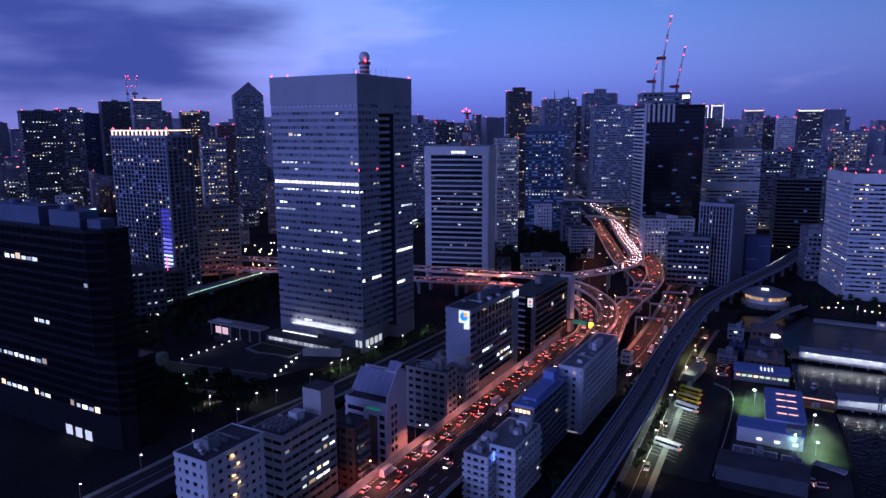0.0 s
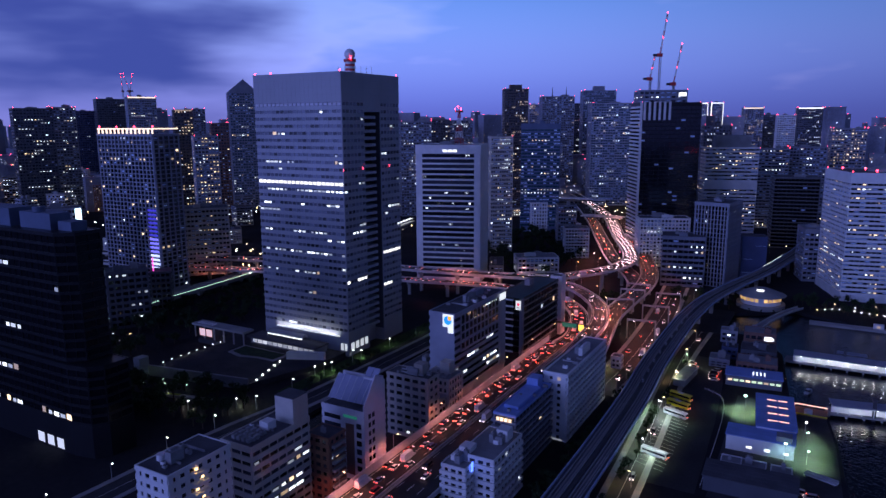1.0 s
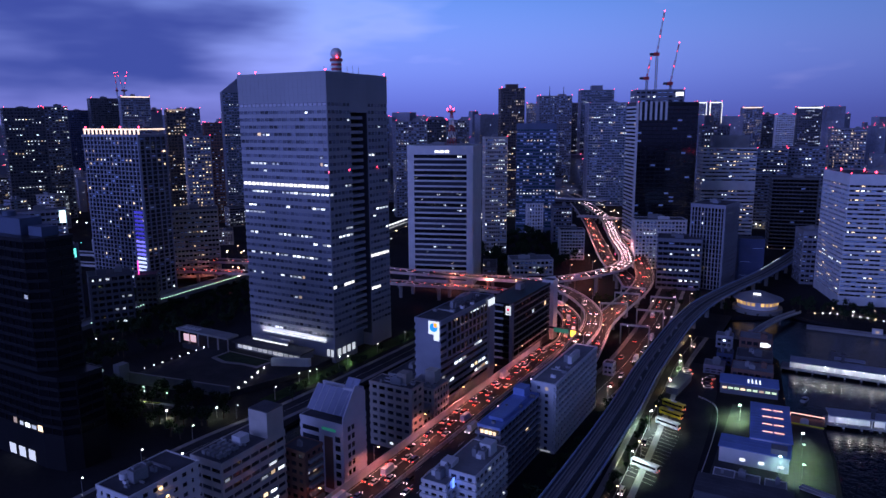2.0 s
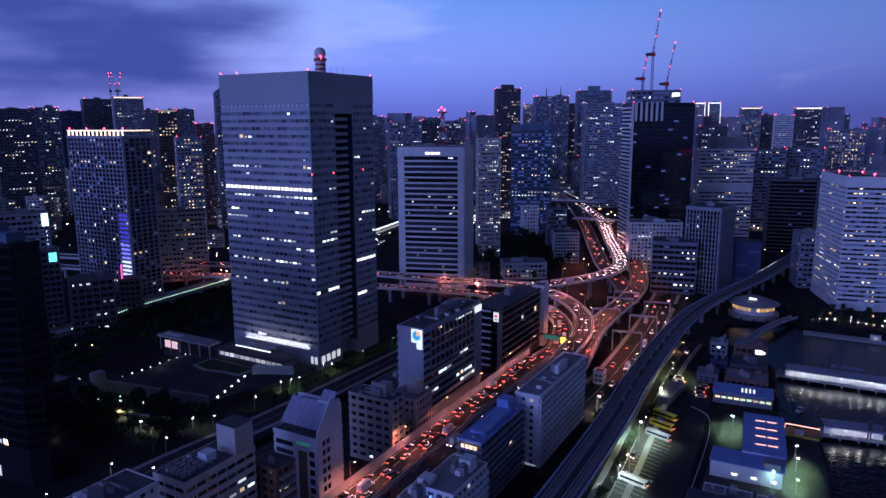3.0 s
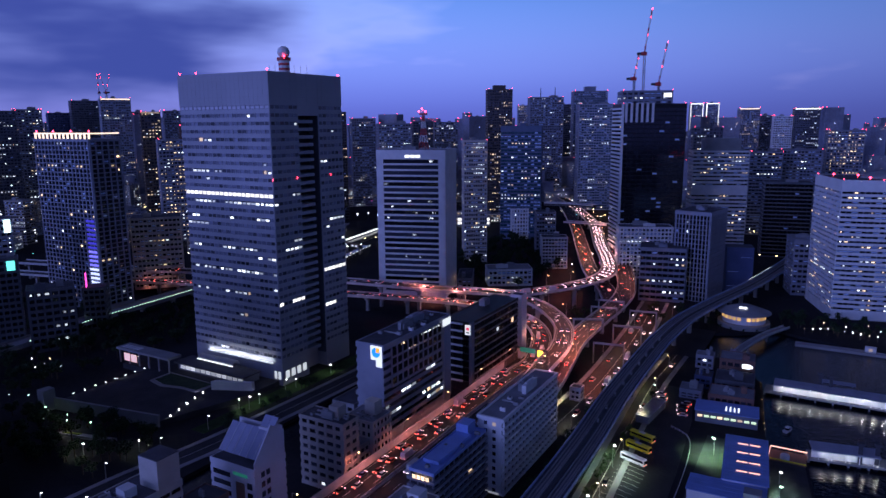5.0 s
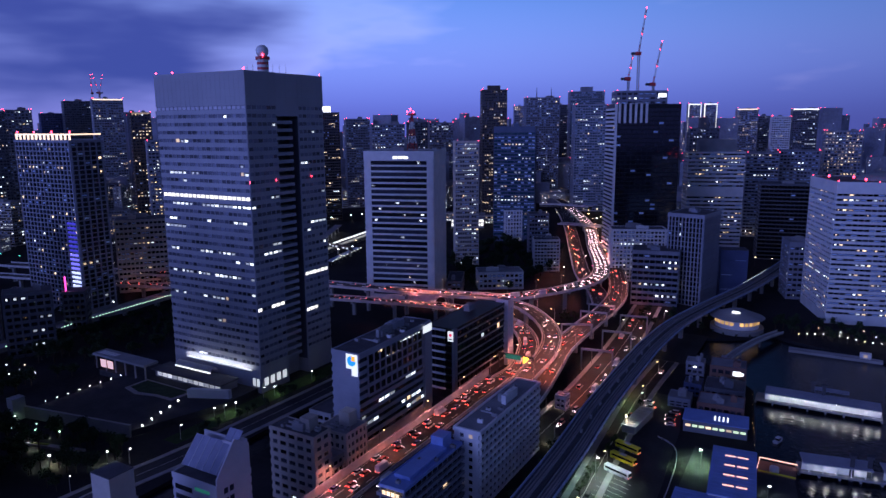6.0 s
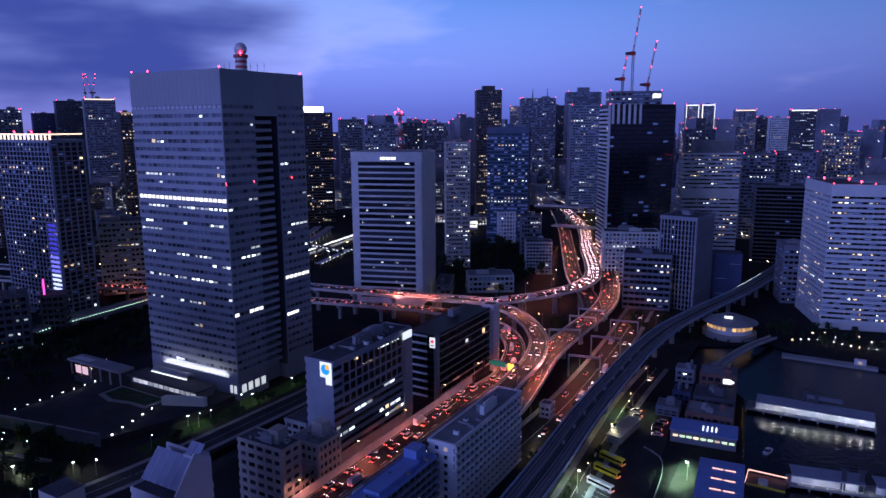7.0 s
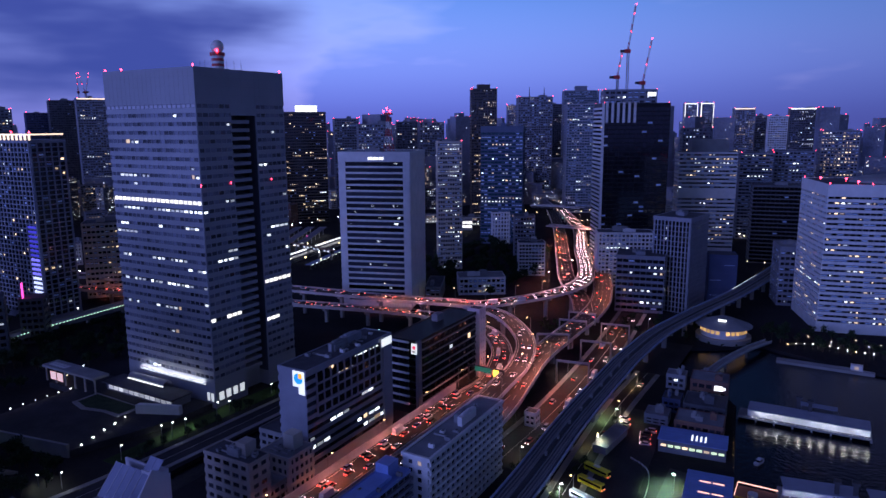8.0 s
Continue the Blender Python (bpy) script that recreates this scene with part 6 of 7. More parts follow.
while made < 135 and tries < 6000:
    tries += 1
    az = radians(rc.uniform(-12, 74))
    dist = 380 + 1000 * rc.random() ** 0.8
    x, y = -dist * math.sin(az), dist * math.cos(az) + 40
    w, d = rc.uniform(12, 30), rc.uniform(12, 26)
    if not free(x, y, 0.6 * max(w, d)) or (x > -20 and y < 600):
        continue
    h = rc.choice((14, 18, 22, 26, 30, 36, 44, 55)) * (1 + (dist > 800) * 0.2)
    if x < -380 and y < 330:
        h *= 0.6
    KEEP.append((x, y, 0.6 * max(w, d)))
    block("city_block", rc.choice(("ordinary mid-rise city block with a few lit windows", "plain mid-rise building among the dense city", "boxy urban block with flat roof and lit windows")), x, y, rc.choice((0, 0, 18, 30, 45, 60)) + rc.uniform(-4, 4), w, d, h, max(3, round(h / 3.6)), rc.uniform(2.8, 4.2), rc.choice(WALLS), rc.choice(("glass", "glass_dark")), sill=rc.uniform(0.4, 0.6), pier=rc.choice((0.1, 0.3, 0.45)), lit=rc.choice((0.08, 0.15, 0.26)), lit_mat=rc.choice(("lit_white", "lit_white", "lit_warm")), seed=300 + made, units=rc.choice((1, 2)), lamps=1 if h > 60 else 0, group="city blocks", roof=rc.choice(("roof", "roof_pale")))
    made += 1


def far_city():
    """The far districts out to the horizon: too many and too small to count."""
    r = random.Random(78)
    body = ([], [])
    light = {"far_lit_white": ([], []), "far_lit_warm": ([], []), "red_lamp": ([], [])}

    def cube(store, x, y, z, w, d, h, a):
        v, f = store
        k = len(v)
        c, s = math.cos(a), math.sin(a)
        for px, py, pz in ((-w, -d, 0), (w, -d, 0), (w, d, 0), (-w, d, 0), (-w, -d, h), (w, -d, h), (w, d, h), (-w, d, h)):
            v.append((x + px * c - py * s, y + px * s + py * c, z + pz))
        f.extend(tuple(k + i for i in q) for q in ((4, 5, 6, 7), (0, 1, 5, 4), (1, 2, 6, 5), (2, 3, 7, 6), (3, 0, 4, 7)))

    for i in range(2600):
        az = radians(r.uniform(-14, 78))
        dist = 1250 + 3500 * r.random() ** 1.1
        x, y = -dist * math.sin(az), dist * math.cos(az)
        w, d, a = r.uniform(9, 24), r.uniform(8, 20), r.uniform(0, 1.5)
        h = r.choice((14, 20, 28, 36, 50, 70)) * r.uniform(0.8, 1.3)
        if r.random() < 0.09:
            h = r.uniform(100, 170)
        cube(body, x, y, 0, w, d, h, a)
        ux, uy = -x / dist, -y / dist
        m = max(w, d) + 1.5
        for k in range(r.randrange(4, 16)):
            s = r.uniform(-0.8, 0.8) * w
            kind = "far_lit_white" if r.random() < 0.6 else "far_lit_warm"
            e = 0.3 + dist / 5200
            cube(light[kind], x + ux * m - uy * s, y + uy * m + ux * s, r.uniform(0.3, 0.97) * h, e * r.uniform(0.7, 2.0), 0.3, e * 1.3, math.atan2(uy, ux) + math.pi / 2)
        if h > 60:
            for s in (-w * 0.6, w * 0.6):
                cube(light["red_lamp"], x - uy * s, y + ux * s, h, 0.2 + dist / 6000, 0.2 + dist / 6000, 0.4 + dist / 3000, 0)
    ob = tagged(new("far_city"), "far dark city districts sprinkled with window lights", "far city", kind="stuff")
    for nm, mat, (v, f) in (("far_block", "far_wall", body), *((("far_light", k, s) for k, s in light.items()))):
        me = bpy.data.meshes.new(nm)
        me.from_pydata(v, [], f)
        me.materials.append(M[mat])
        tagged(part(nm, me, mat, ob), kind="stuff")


far_city()


def city_lamps():
    """Street lamps and shopfronts down in the dense city: too many to count."""
    r = random.Random(91)
    store = {k: ([], []) for k in ("steel_dark", "lamp_white", "lamp_warm", "sign_pink", "sign_teal", "red_lamp")}

    def cube(key, x, y, z0, z1, w):
        v, f = store[key]
        k = len(v)
        v.extend((x + px * w, y + py * w, z) for z in (z0, z1) for px, py in ((-1, -1), (1, -1), (1, 1), (-1, 1)))
        f.extend(tuple(k + i for i in q) for q in ((4, 5, 6, 7), (0, 1, 5, 4), (1, 2, 6, 5), (2, 3, 7, 6), (3, 0, 4, 7)))

    streets = [(r.uniform(-12, 74), r.uniform(430, 1500), r.uniform(0, math.pi)) for i in range(130)]
    for az, dist, turn in streets:
        x0, y0 = -dist * math.sin(radians(az)), dist * math.cos(radians(az)) + 40
        kind = r.choice(("lamp_white", "lamp_white", "lamp_warm", "lamp_warm", "sign_pink", "sign_teal"))
        n = 3 if kind.startswith("sign") else r.randrange(8, 18)
        for i in range(n):
            x = x0 + math.cos(turn) * i * 17 + r.uniform(-3, 3)
            y = y0 + math.sin(turn) * i * 17 + r.uniform(-3, 3)
            if (x > -300 and y < 640) or (x > -60 and y < 760) or (-420 < x < -235 and y < 830) or y < 430:
                continue
            h = r.uniform(6, 11)
            cube("steel_dark", x, y, 0, h, 0.1)
            e = 0.22 + dist / 5200
            cube(kind, x, y, h, h + 1.6 * e, e)
    ob = tagged(new("city_street_lamps"), "far street lamps and small signs along dense city streets", "street lamps", kind="stuff")
    for key, (v, f) in store.items():
        if not v:
            continue
        me = bpy.data.meshes.new("lamps")
        me.from_pydata(v, [], f)
        me.materials.append(M[key])
        tagged(part("lamps", me, key, ob), kind="stuff")


city_lamps()

# ---- harbour side ----
def hall(name, label, x, y, ang, w, d, h, wall="white", roof="blue_roof", ridge=0.0, category="building"):
    ob = thing(name, pose(x, y, 0, 0, 0, ang), label, category)
    part("wall", prism_bm(rect(w, d), 0, h), wall, ob)
    bm = bmesh.new()
    e = 0.5
    ring = [(-w - e, -e, h + 0.02), (e, -e, h + 0.02), (e, d + e, h + 0.02), (-w - e, d + e, h + 0.02)]
    lo = [bm.verts.new(p) for p in ring]
    hi = [bm.verts.new((p[0], p[1], p[2] + 0.35)) for p in ring]
    bm.faces.new(lo[::-1])
    for i in range(4):
        bm.faces.new((lo[i], lo[(i + 1) % 4], hi[(i + 1) % 4], hi[i]))
    if ridge:
        a, b = bm.verts.new((-w / 2, -e, h + 0.37 + ridge)), bm.verts.new((-w / 2, d + e, h + 0.37 + ridge))
        bm.faces.new((hi[0], hi[1], a))
        bm.faces.new((hi[1], hi[2], b, a))
        bm.faces.new((hi[2], hi[3], b))
        bm.faces.new((hi[3], hi[0], a, b))
    else:
        bm.faces.new(hi)
    part("roof", bm, roof, ob)
    for i in range(int(d // 3)):
        part("seam", box_bm(-w - 0.4, i * 3 + 1, h + 0.372, 0.4, i * 3 + 1.1, h + 0.43), roof, ob) if not ridge else None
    return ob


wh = hall("terminal_hall", "blue flat-roofed ferry terminal hall with lit skylights", 0.8, 320.6, 5.5, 15.5, 40, 7.6)
for i in range(4):
    for j in range(2):
        part("skylight", box_bm(-11 + j * 4.6, 7.5 + i * 8.3, 7.98, -7.2 + j * 4.6, 8.0 + i * 8.3, 8.2), "sky_amber", wh)
for i in range(6):
    part("lit_window", box_bm(-15.62, 5 + i * 5.7, 2.5, -15.52, 8 + i * 5.7, 5), "lit_shop" if i < 5 else "lit_strip", wh)
fw = hall("terminal_wing", "blue-roofed front wing of the ferry terminal", 0.8, 308, 2, 26, 12, 6.6)
for i in range(3):
    part("lit_window", box_bm(-18 + i * 7, -0.12, 2, -16 + i * 7, -0.02, 2.9), "lit_strip", fw)
part("rooftop_box", box_bm(-7, 1, 6.98, -1, 6, 9.2), "grey", fw)
cb = hall("quay_shop", "long quay building with lit shopfront and roof lamps", -9, 388, 6, 27, 13, 5.6, "mid", "blue_roof")
for i in range(4):
    part("roof_lamp", box_bm(-14 + i * 1.8, 3, 5.98, -13.5 + i * 1.8, 8, 6.2), "lit_strip", cb)
for i in range(9):
    part("lit_window", box_bm(-26 + i * 2.9, -0.14, 2.7, -23.9 + i * 2.9, -0.02, 3.7), "lit_shop" if i % 3 else "lit_warm", cb)
bk = block("brick_warehouse", "dark brick harbour warehouse with a lit upper room", -17, 446, 5, 17, 14, 13.5, 3, 3.2, "brown", "glass_dark", lit=0.12, near=True, seed=60, units=2, roof="roof_pale")
part("lit_window", box_bm(-6, -0.5, 9, -2, -0.38, 11.5), "lit_strip", bk)
for sd, (x, y, w, d, h, wl) in enumerate(((-15, 424, 18, 16, 9, "dark"), (-13, 405, 20, 14, 8, "brown"), (-36, 430, 8, 9, 7, "navy"), (-40, 462, 9, 8, 8, "slate_pale"), (-26, 466, 7, 7, 9, "slate_pale"), (-38, 412, 10, 10, 5, "mid"))):
    block("warehouse", "small dark harbour building with cluttered roof", x, y, 4, w, d, h, 2, 3.0, wl, "glass_dark", lit=0.08, near=True, seed=61 + sd, units=3, roof="roof_pale" if sd % 2 else "roof", category="warehouse")
shed = hall("bus_shelter", "long pale flat shelter roof beside the park", -54, 370, -6, 6, 24, 3.4, "grey", "roof_pale", category="shelter")
hall("yard_shed", "dark front shed at the quay yard", 4, 268, 2, 32, 14, 6, "dark", "roof", category="shed")
for sd, (x, y, w, d, h) in enumerate(((-8, 284, 10, 8, 4.5), (1, 287, 7, 6, 4), (-17, 285, 7, 6, 5))):
    block("yard_office", "small yard office with lit windows", x, y, 3, w, d, h, 1, 2.5, "white", "glass_dark", lit=0.3, near=True, seed=70 + sd, units=1, roof="roof_pale", category="office")

# round restaurant on the far bank
rr = thing("round_restaurant", at(-36, 566, 0), "round waterside restaurant with warm windows and shallow roof", "restaurant")
circ = lambda r, n=28: [(r * math.cos(2 * math.pi * i / n), r * math.sin(2 * math.pi * i / n)) for i in range(n)]
part("plinth", prism_bm(circ(17), 0, 3.2), "concrete", rr)
part("drum", prism_bm(circ(14), 3.2, 9.6), "white", rr)
for i in range(28):
    a = 2 * math.pi * (i + 0.5) / 28
    if i % 7:
        part("lit_window", box_bm(-1.15, 0, 6.0, 1.15, 0.12, 8.2), "lit_amber", rr, m=pose(13.95 * math.cos(a), 13.95 * math.sin(a), 0, 0, 0, math.degrees(a) - 90))
bm = bmesh.new()
bmesh.ops.create_cone(bm, segments=28, radius1=17.5, radius2=5, depth=4.5, cap_ends=True, matrix=at(0, 0, 11.9))
part("roof", bm, "grey", rr)
part("roof_sign", box_bm(-2.5, -8, 13.2, 2.5, -7.6, 14.6), "lit_strip", rr)
# quay wall curve and foot bridge
fb = curve_points([(-33, 484, 2), (-27, 510, 3.2), (-18, 540, 3.4), (-9, 566, 2.2)], 4)
foot = tagged(new("foot_bridge"), "pale curved foot bridge over the canal mouth", "bridge", kind="structure")
part("deck", sweep_bm(fb, rect_section(-2.2, 2.2, -0.8, 0)), "concrete", foot)
for s in (-2.2, 2.0):
    part("rail", sweep_bm(fb, rect_section(s, s + 0.2, 0, 1.1)), "barrier", foot)
for s in (28, 56):
    p, t, n = along(fb, s)
    part("column", box_bm(-0.6, -0.6, -7, 0.6, 0.6, -0.8), "concrete", foot, m=Matrix.Translation(p))

# piers in the basin
def pier(name, label, x0, y0, x1, y1, w, roofs, group="harbour piers"):
    dx, dy = x1 - x0, y1 - y0
    ln = math.hypot(dx, dy)
    ob = thing(name, pose(x0, y0, 0, 0, 0, math.degrees(math.atan2(dy, dx))), label, "pier", group)
    part("deck", box_bm(0, -w / 2, -0.6, ln, w / 2, 0.3), "concrete", ob)
    n = int(ln // 7)
    for i in range(n + 1):
        part("pile", box_bm(i * ln / n - 0.4, -w / 2 + 0.5, -2.6, i * ln / n + 0.4, w / 2 - 0.5, -0.6), "concrete", ob)
    for a, b in roofs:
        part("canopy", box_bm(a, -w / 2 - 0.3, 4.0, b, w / 2 + 0.3, 4.4), "pier_roof", ob)
        part("back_wall", box_bm(a, -w / 2 + 2.2, 0.3, b, -w / 2 + 2.4, 4.0), "white", ob)
        m = int((b - a) // 4.5)
        for i in range(m):
            q = a + (i + 0.5) * (b - a) / m
            part("post", box_bm(q - 0.15, -w / 2 + 0.3, 0.3, q + 0.15, -w / 2 + 0.6, 4.0), "white", ob)
            part("pier_lamp", box_bm(q + 1.5, -w / 2 + 0.7, 3.6, q + 2.0, -w / 2 + 1.0, 3.85), "lamp_soft_white", ob)
    return ob


pier("pier", "long roofed ferry pier with a row of lamps", -11, 446, 44, 447, 11, [(4, 54.5)])
pier("pier", "low roofed landing pier with lamps", 12, 373, 70, 384, 9, [(1, 26), (30, 57)])
for x, y in ((14, 455), (19, 452), (31, 374), (37, 376)):
    o = thing("mooring_tower", at(x, y, -2.5), "black square mooring tower rising from the water", "mooring post", "mooring towers")
    part("leg", box_bm(-0.8, -0.8, 0, 0.8, 0.8, 11), "steel_dark", o)
    part("cap", box_bm(-1.3, -1.3, 11, 1.3, 1.3, 12), "steel_dark", o)
pl = thing("pontoon_shed", at(22, 467, -1.9), "small white flat pontoon roof on the water", "pontoon")
part("float", box_bm(-9, -3, 0, 9, 3, 1.2), "concrete", pl)
part("roof", box_bm(-8.5, -2.6, 3.6, 8.5, 2.6, 3.9), "pier_roof", pl)
for xx in (-7, 0, 7):
    part("post", box_bm(xx - 0.15, -0.15, 1.2, xx + 0.15, 0.15, 3.6), "steel", pl)
pt = thing("pontoon", at(-2, 546, -1.9), "long low pontoon moored at the promenade", "pontoon")
part("float", box_bm(0, -9, 0, 50, -3, 1.8), "concrete", pt)
part("rail", box_bm(0, -9, 2.6, 50, -8.9, 2.8), "steel", pt)
for i in range(9):
    part("rail_post", box_bm(i * 6, -9, 1.8, i * 6 + 0.12, -8.9, 2.6), "steel", pt)
part("cabin", box_bm(38, -7.5, 1.8, 44, -4.5, 5), "white", pt)
part("cabin_light", box_bm(40, -7.65, 2.6, 42, -7.52, 4.2), "lit_warm", pt)
bt = thing("motor_boat", pose(3, 398, -1.85, 0, 0, 70), "small white motor boat moored in the basin", "boat")
bm = bmesh.new()
v = [bm.verts.new(p) for p in ((-3.2, -1.2, 1), (1.6, -1.2, 1), (3.8, 0, 1.2), (1.6, 1.2, 1), (-3.2, 1.2, 1), (-3, -0.8, -0.2), (1.5, -0.8, -0.2), (2.8, 0, -0.1), (1.5, 0.8, -0.2), (-3, 0.8, -0.2))]
bm.faces.new(v[:5])
for i in range(5):
    bm.faces.new((v[i], v[(i + 1) % 5], v[(i + 1) % 5 + 5], v[i + 5]))
bm.faces.new(v[5:][::-1])
part("hull", bm, "white", bt)
part("cabin", box_bm(-1.4, -0.8, 1.0, 1.0, 0.8, 2.1), "car_glass", bt)
part("cabin_roof", box_bm(-1.6, -0.9, 2.1, 1.1, 0.9, 2.25), "white", bt)
gp = thing("gangway", pose(11, 296, 0.1, 0, 0, -20), "folded white passenger gangway on the quay", "gangway")
part("ramp", box_bm(-6, -1.2, 0.6, 6, 1.2, 0.9), "white", gp)
for s in (-1.2, 1.1):
    part("side_rail", box_bm(-6, s, 0.9, 6, s + 0.1, 1.9), "steel", gp)
for xx in (-5, 5):
    part("wheel_frame", box_bm(xx - 0.4, -1.3, 0, xx + 0.4, 1.3, 0.6), "steel_dark", gp)
# red-lit boarding deck by the landing pier
bd = thing("boarding_deck", at(-2, 360, 0.1), "brown boarding deck edged with a red light strip", "deck")
part("deck", box_bm(0, 0, 0, 14, 11, 0.25), "brown", bd)
part("light_strip", box_bm(0, 10.8, 1.3, 14, 11.0, 1.7), "sky_amber", bd)
part("side_strip", box_bm(-0.2, 0, 1.3, 0, 10.7, 1.6), "sky_amber", bd)
for xx in (0, 7, 13.8):
    part("strip_post", box_bm(xx, 10.8, 0.25, xx + 0.2, 11, 1.3), "steel", bd)
part("barrier_rail", box_bm(0.4, -0.2, 0.6, 14, 0.2, 1.1), "yellow", bd)
part("dome_tent", prism_bm(circ(1.8, 12), 0.25, 2.2), "white", bd, m=at(6, 3, 0))

# coaches
def coach(x, y, yaw, paint, label):
    ob = thing("coach", pose(x, y, 0.1, 0, 0, yaw), label, "coach", "parked coaches")
    bm = bmesh.new()
    add_box(bm, -5.8, -1.22, 0.4, 5.8, 1.22, 3.2)
    bmesh.ops.bevel(bm, geom=bm.edges[:], offset=0.18, segments=2, affect="EDGES")
    part("body", bm, paint, ob)
    for s in (-1.24, 1.22):
        part("window_band", box_bm(-5.0, s, 1.7, 5.3, s + 0.02, 2.65), "car_glass", ob)
    part("windscreen", box_bm(5.79, -1.0, 1.4, 5.83, 1.0, 2.8), "car_glass", ob)
    part("roof_unit", box_bm(-1.5, -0.8, 3.2, 1.2, 0.8, 3.42), "white", ob)
    for xx in (-3.6, 3.8):
        for s in (-1.1, 1.1):
            bm = bmesh.new()
            bmesh.ops.create_cone(bm, segments=14, radius1=0.5, radius2=0.5, depth=0.28, cap_ends=True, matrix=pose(0, 0, 0, 90, 0, 0))
            wheel = part("wheel", bm, "tyre", ob, m=at(xx, s, 0.5))
            bm = bmesh.new()
            bmesh.ops.create_cone(bm, segments=12, radius1=0.28, radius2=0.28, depth=0.32, cap_ends=True, matrix=pose(0, 0, 0, 90, 0, 0))
            part("rim", bm, "steel", wheel, "grey steel rim")
    for s in (-0.9, 0.9):
        part("tail_light", box_bm(5.8, s - 0.15, 0.8, 5.86, s + 0.15, 1.1), "tail", ob)
    return ob


coach(-52.5, 353, -20, "yellow", "bright yellow coach parked in a row")
coach(-51.5, 342, -20, "yellow", "bright yellow coach parked in a row")
coach(-50.5, 330, -20, "white", "white coach parked beside yellow coaches")
coach(-50, 285, -16, "white", "white coach parked alone in the coach park")
for i, (x, y, yw) in enumerate(((-55, 404, 80), (-56, 398, 80), (-56, 392, 80), (-44, 398, 100), (-43.5, 393, 100), (-43, 402, 95), (-57, 410, 80), (-47, 415, 10), (-42, 388, 100))):
    car(("saloon", "van")[i % 2], PAINTS[i % 6], pose(x, y, 0.1, 0, 0, yw), "parked cars")
for i, (x, y, yw) in enumerate(((-10, 280, 20), (-4, 279, 60), (4, 281, 80), (8, 279, 100), (-12, 276, 5))):
    car("van", ("car_white", "car_silver")[i % 2], pose(x, y, 0.12, 0, 0, yw), "parked cars")
for i in range(14):
    car(("saloon", "van")[i % 2], PAINTS[(i * 3) % 6], pose(-228 + (i % 7) * 5.5, 434 + (i // 7) * 13, 0.1, 0, 0, 10 + (i % 3)), "parked cars")
for gx, gy in ((-232, 442), (-214, 452), (-196, 440)):
    lamp_post(gx, gy, 0, 7, "lamp_white", 6000, (0.85, 0.95, 1.0), "car park lamps", 90, 0.35, 0.5)
for i in range(6):
    globe_lamp(-236 + i * 14, 462 + i * 1.5, 0, 4, "lamp_green", 0.35, "viaduct lamps")
fence = thing("yard_fence", at(0, 0, 0), "low pale fence along the coach park edge", "fence")
fl = curve_points([(-29, 268, 0), (-30, 320, 0), (-32, 352, 0), (-36, 366, 0), (-44, 372, 0)], 4)
part("rail", sweep_bm(fl, rect_section(-0.06, 0.06, 0.9, 1.05)), "barrier", fence)
part("rail", sweep_bm(fl, rect_section(-0.06, 0.06, 0.45, 0.55)), "barrier", fence)
for i in range(44):
    p, t, n = along(fl, i * 2.6)
    part("post", box_bm(-0.08, -0.08, 0, 0.08, 0.08, 1.15), "barrier", fence, m=Matrix.Translation(p))

# lamps of the harbour side
GREEN, COOL, WARM = (0.55, 1.0, 0.62), (0.75, 0.88, 1.0), (1.0, 0.72, 0.45)
lamp_post(-22.5, 353, 0, 7.5, "lamp_green", 19000, GREEN, "yard lamps", 180, 0.55, 0.4)
lamp_post(4.6, 326, 0, 6, "lamp_green", 9000, GREEN, "yard lamps", 0, 0.4, 0.4)
lamp_post(5.5, 307, 0, 6, "lamp_green", 9000, GREEN, "yard lamps", 0, 0.45, 0.4)
lamp_post(-2.5, 306, 0, 8, "lamp_green", 1600, (0.5, 0.95, 0.9), "yard lamps", 270, 0.6, 0.4)
lamp_post(3.6, 340, 0, 5, "lamp_white", 700, COOL, "yard lamps", 0, 0.4, 0.4)
lamp_post(-57, 322, 0, 9.5, "lamp_white", 15000, (0.7, 1.0, 0.9), "car park lamps", 0, 0.45, 0.6)
lamp_post(-59, 372, 0, 7, "lamp_white", 1300, (0.75, 1.0, 0.8), "car park lamps", 0, 0.35, 0.6)
lamp_post(-60, 404, 0, 7, "lamp_green", 6500, GREEN, "car park lamps", 0, 0.3, 0.6)
lamp_post(-55, 282, 0, 8, "lamp_white", 9000, (0.7, 1.0, 0.85), "car park lamps", 0, 0.3, 0.6)
for i in range(7):
    lamp_post(-49.6 - i * 2.2, 215 + i * 40, 0, 6.5, "lamp_warm", 1100, WARM, "quay street lamps", 180, 0.3, 1.0)
for i in range(7):
    lamp_post(-83 - (i % 2) * 18, 345 + i * 36, 0, 8, "lamp_white", 2600, (1.0, 0.86, 0.72), "surface street lamps", 180 * (i % 2), 0.35, 1.2)
for i in range(9):
    lamp_post(-231, 110 + i * 26, 0, 7, "lamp_white", 500 if i % 2 else 0, (0.9, 0.95, 1.0), "canal road lamps", 0, 0.3, 1.0)
for i in range(24):
    globe_lamp(2 + i * 4.6, 562 + 5 * math.sin(i * 0.5) + i * 0.8, 0, 3.2, "lamp_white" if i % 4 else "lamp_warm", 0.24, "promenade lamps")
for i in range(14):
    globe_lamp(6 + i * 6.6, 580 + (i % 3) * 5, 0, 3.2, "lamp_warm" if i % 3 else "lamp_white", 0.22, "promenade lamps")
for i in range(12):
    globe_lamp(-5.5 - i * 0.75, 383 + i * 6, 0.1, 1.0, "lamp_soft", 0.06, "quay edge lamps")
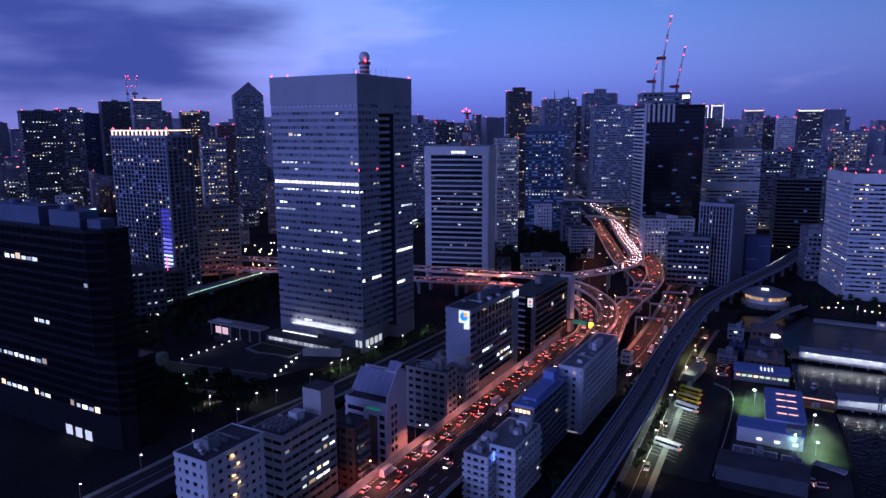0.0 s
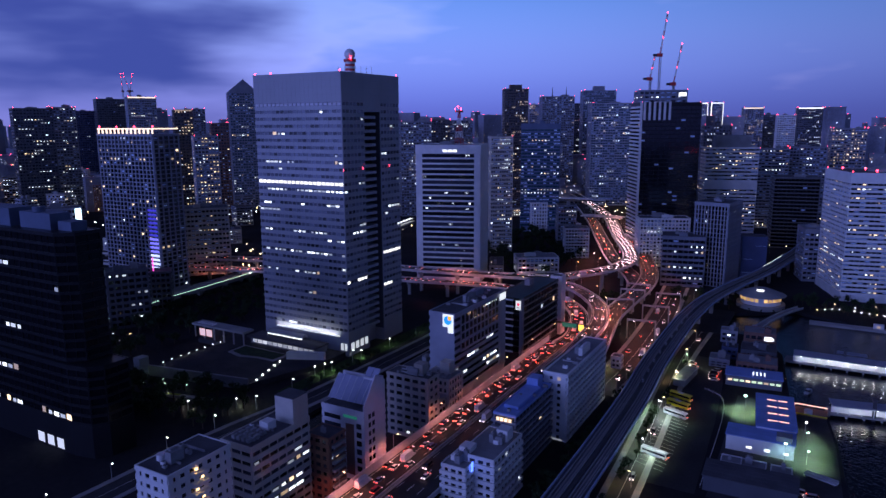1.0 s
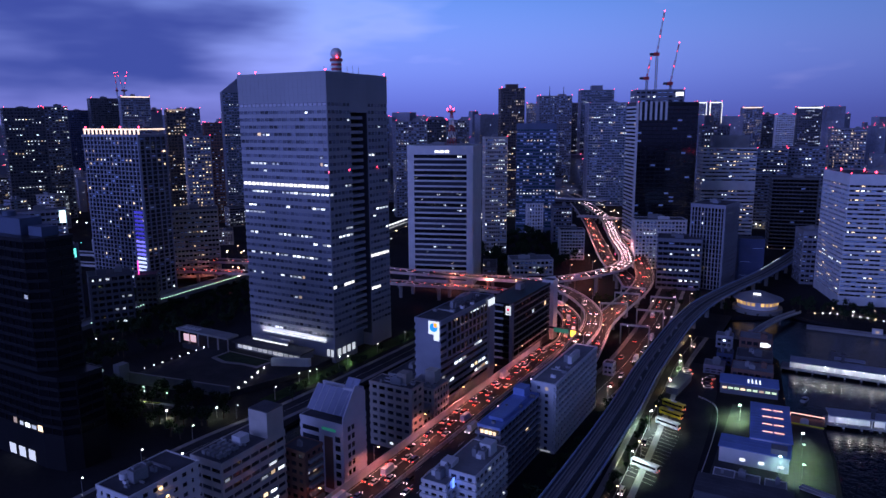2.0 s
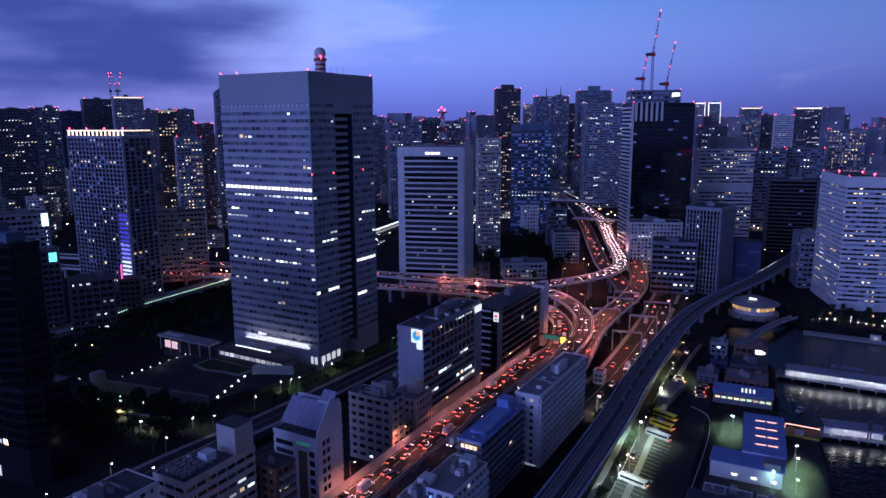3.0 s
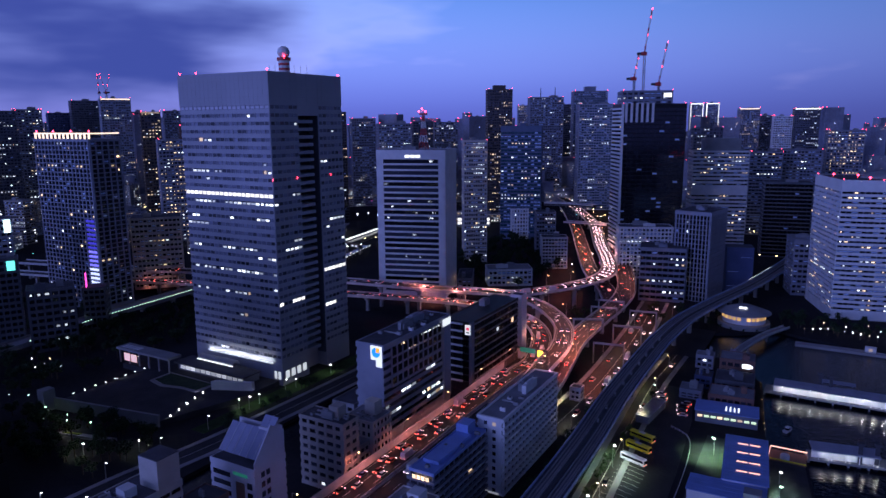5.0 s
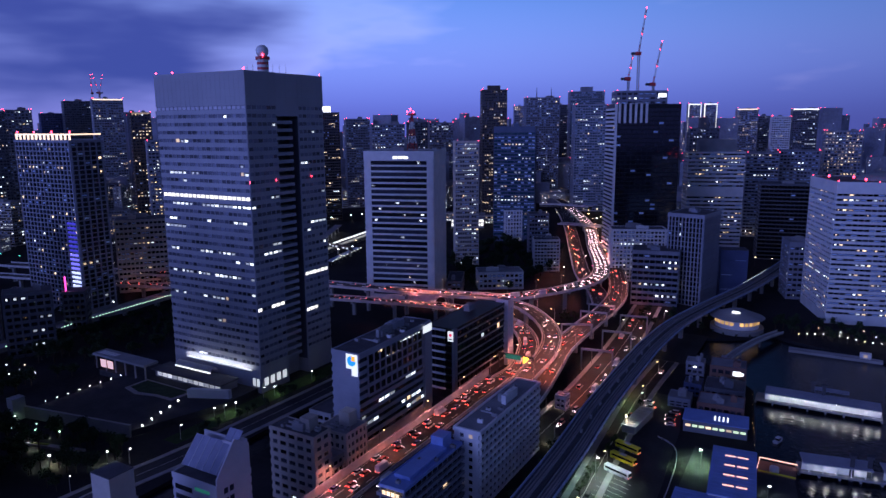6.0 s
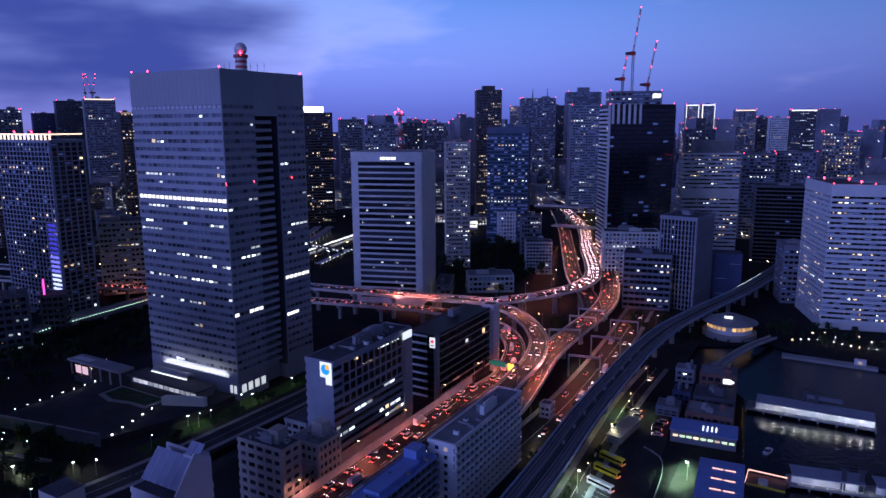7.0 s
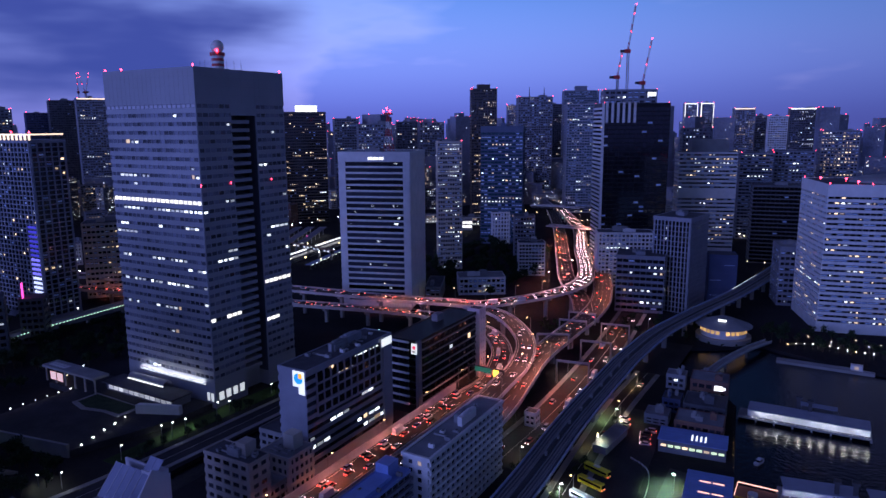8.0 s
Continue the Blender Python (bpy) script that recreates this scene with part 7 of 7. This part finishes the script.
pw = new("lamp_light", bpy.data.lights.new("pier_light", "AREA"))
pw.data.shape, pw.data.size, pw.data.size_y, pw.data.energy, pw.data.color = "RECTANGLE", 48, 0.5, 80, (0.9, 0.95, 1.0)
pw.matrix_world = look((19, 441.5, 3.3), (19, 447, 0.5))
for i in range(24):
    rq = random.Random(500 + i)
    globe_lamp(-rq.uniform(330, 430), rq.uniform(190, 330), 0, 3.5, rq.choice(("lamp_white", "lamp_warm", "lamp_green")), 0.22, "park lamps")

# ---- trees ----
DARK = "dark evergreen tree in the night park"
grove(-290, 206, -236, 246, 46, 1, DARK, "park trees", 0.8, 1.3)
thicket(-345, 190, -292, 236, 40, 2, "dark mass of evergreen trees in the night park", 0.8, 1.3)
thicket(-420, 190, -350, 330, 80, 3, "dark mass of evergreen trees in the night park", 0.8, 1.4)
thicket(-425, 330, -352, 440, 110, 21, "dark mass of evergreen trees behind the plaza", 0.7, 1.2)
thicket(-560, 230, -462, 370, 120, 22, "dark mass of evergreen trees beyond the railway", 0.7, 1.2)
grove(-228, 268, -221, 420, 26, 4, "dark street tree beside the canal road", "canal trees", 0.5, 0.75)
grove(-82, 190, -76, 470, 44, 5, "dark street tree beside the guideway", "guideway trees", 0.5, 0.85)
grove(-58.5, 225, -56, 300, 12, 6, "dark clipped street tree on the pavement", "pavement trees", 0.45, 0.6)
grove(-60, 300, -58, 420, 14, 7, "dark clipped street tree on the pavement", "pavement trees", 0.45, 0.6)
thicket(-350, 585, -215, 690, 110, 8, "dark garden trees in the old park", 1.0, 1.6)
thicket(-330, 690, -240, 810, 90, 9, "dark garden trees in the old park", 1.0, 1.6)
grove(-16, 566, 70, 602, 44, 10, "dark promenade tree on the far bank", "promenade trees", 0.6, 1.0)
grove(-100, 545, -55, 590, 18, 11, "dark tree beside the guideway curve", "garden trees", 0.7, 1.0)
grove(-155, 520, -125, 545, 10, 12, "dark tree between the ramps", "ramp trees", 0.6, 0.9)
grove(-190, 440, -160, 462, 12, 13, "dark tree below the viaduct", "viaduct trees", 0.6, 1.0)
for i in range(7):
    a = math.pi * (1.15 + i * 0.13)
    tree(-36 + 20.5 * math.cos(a), 566 + 20.5 * math.sin(a), 0.32, random.Random(i), "small clipped shrub before the restaurant", "restaurant shrubs", 0)
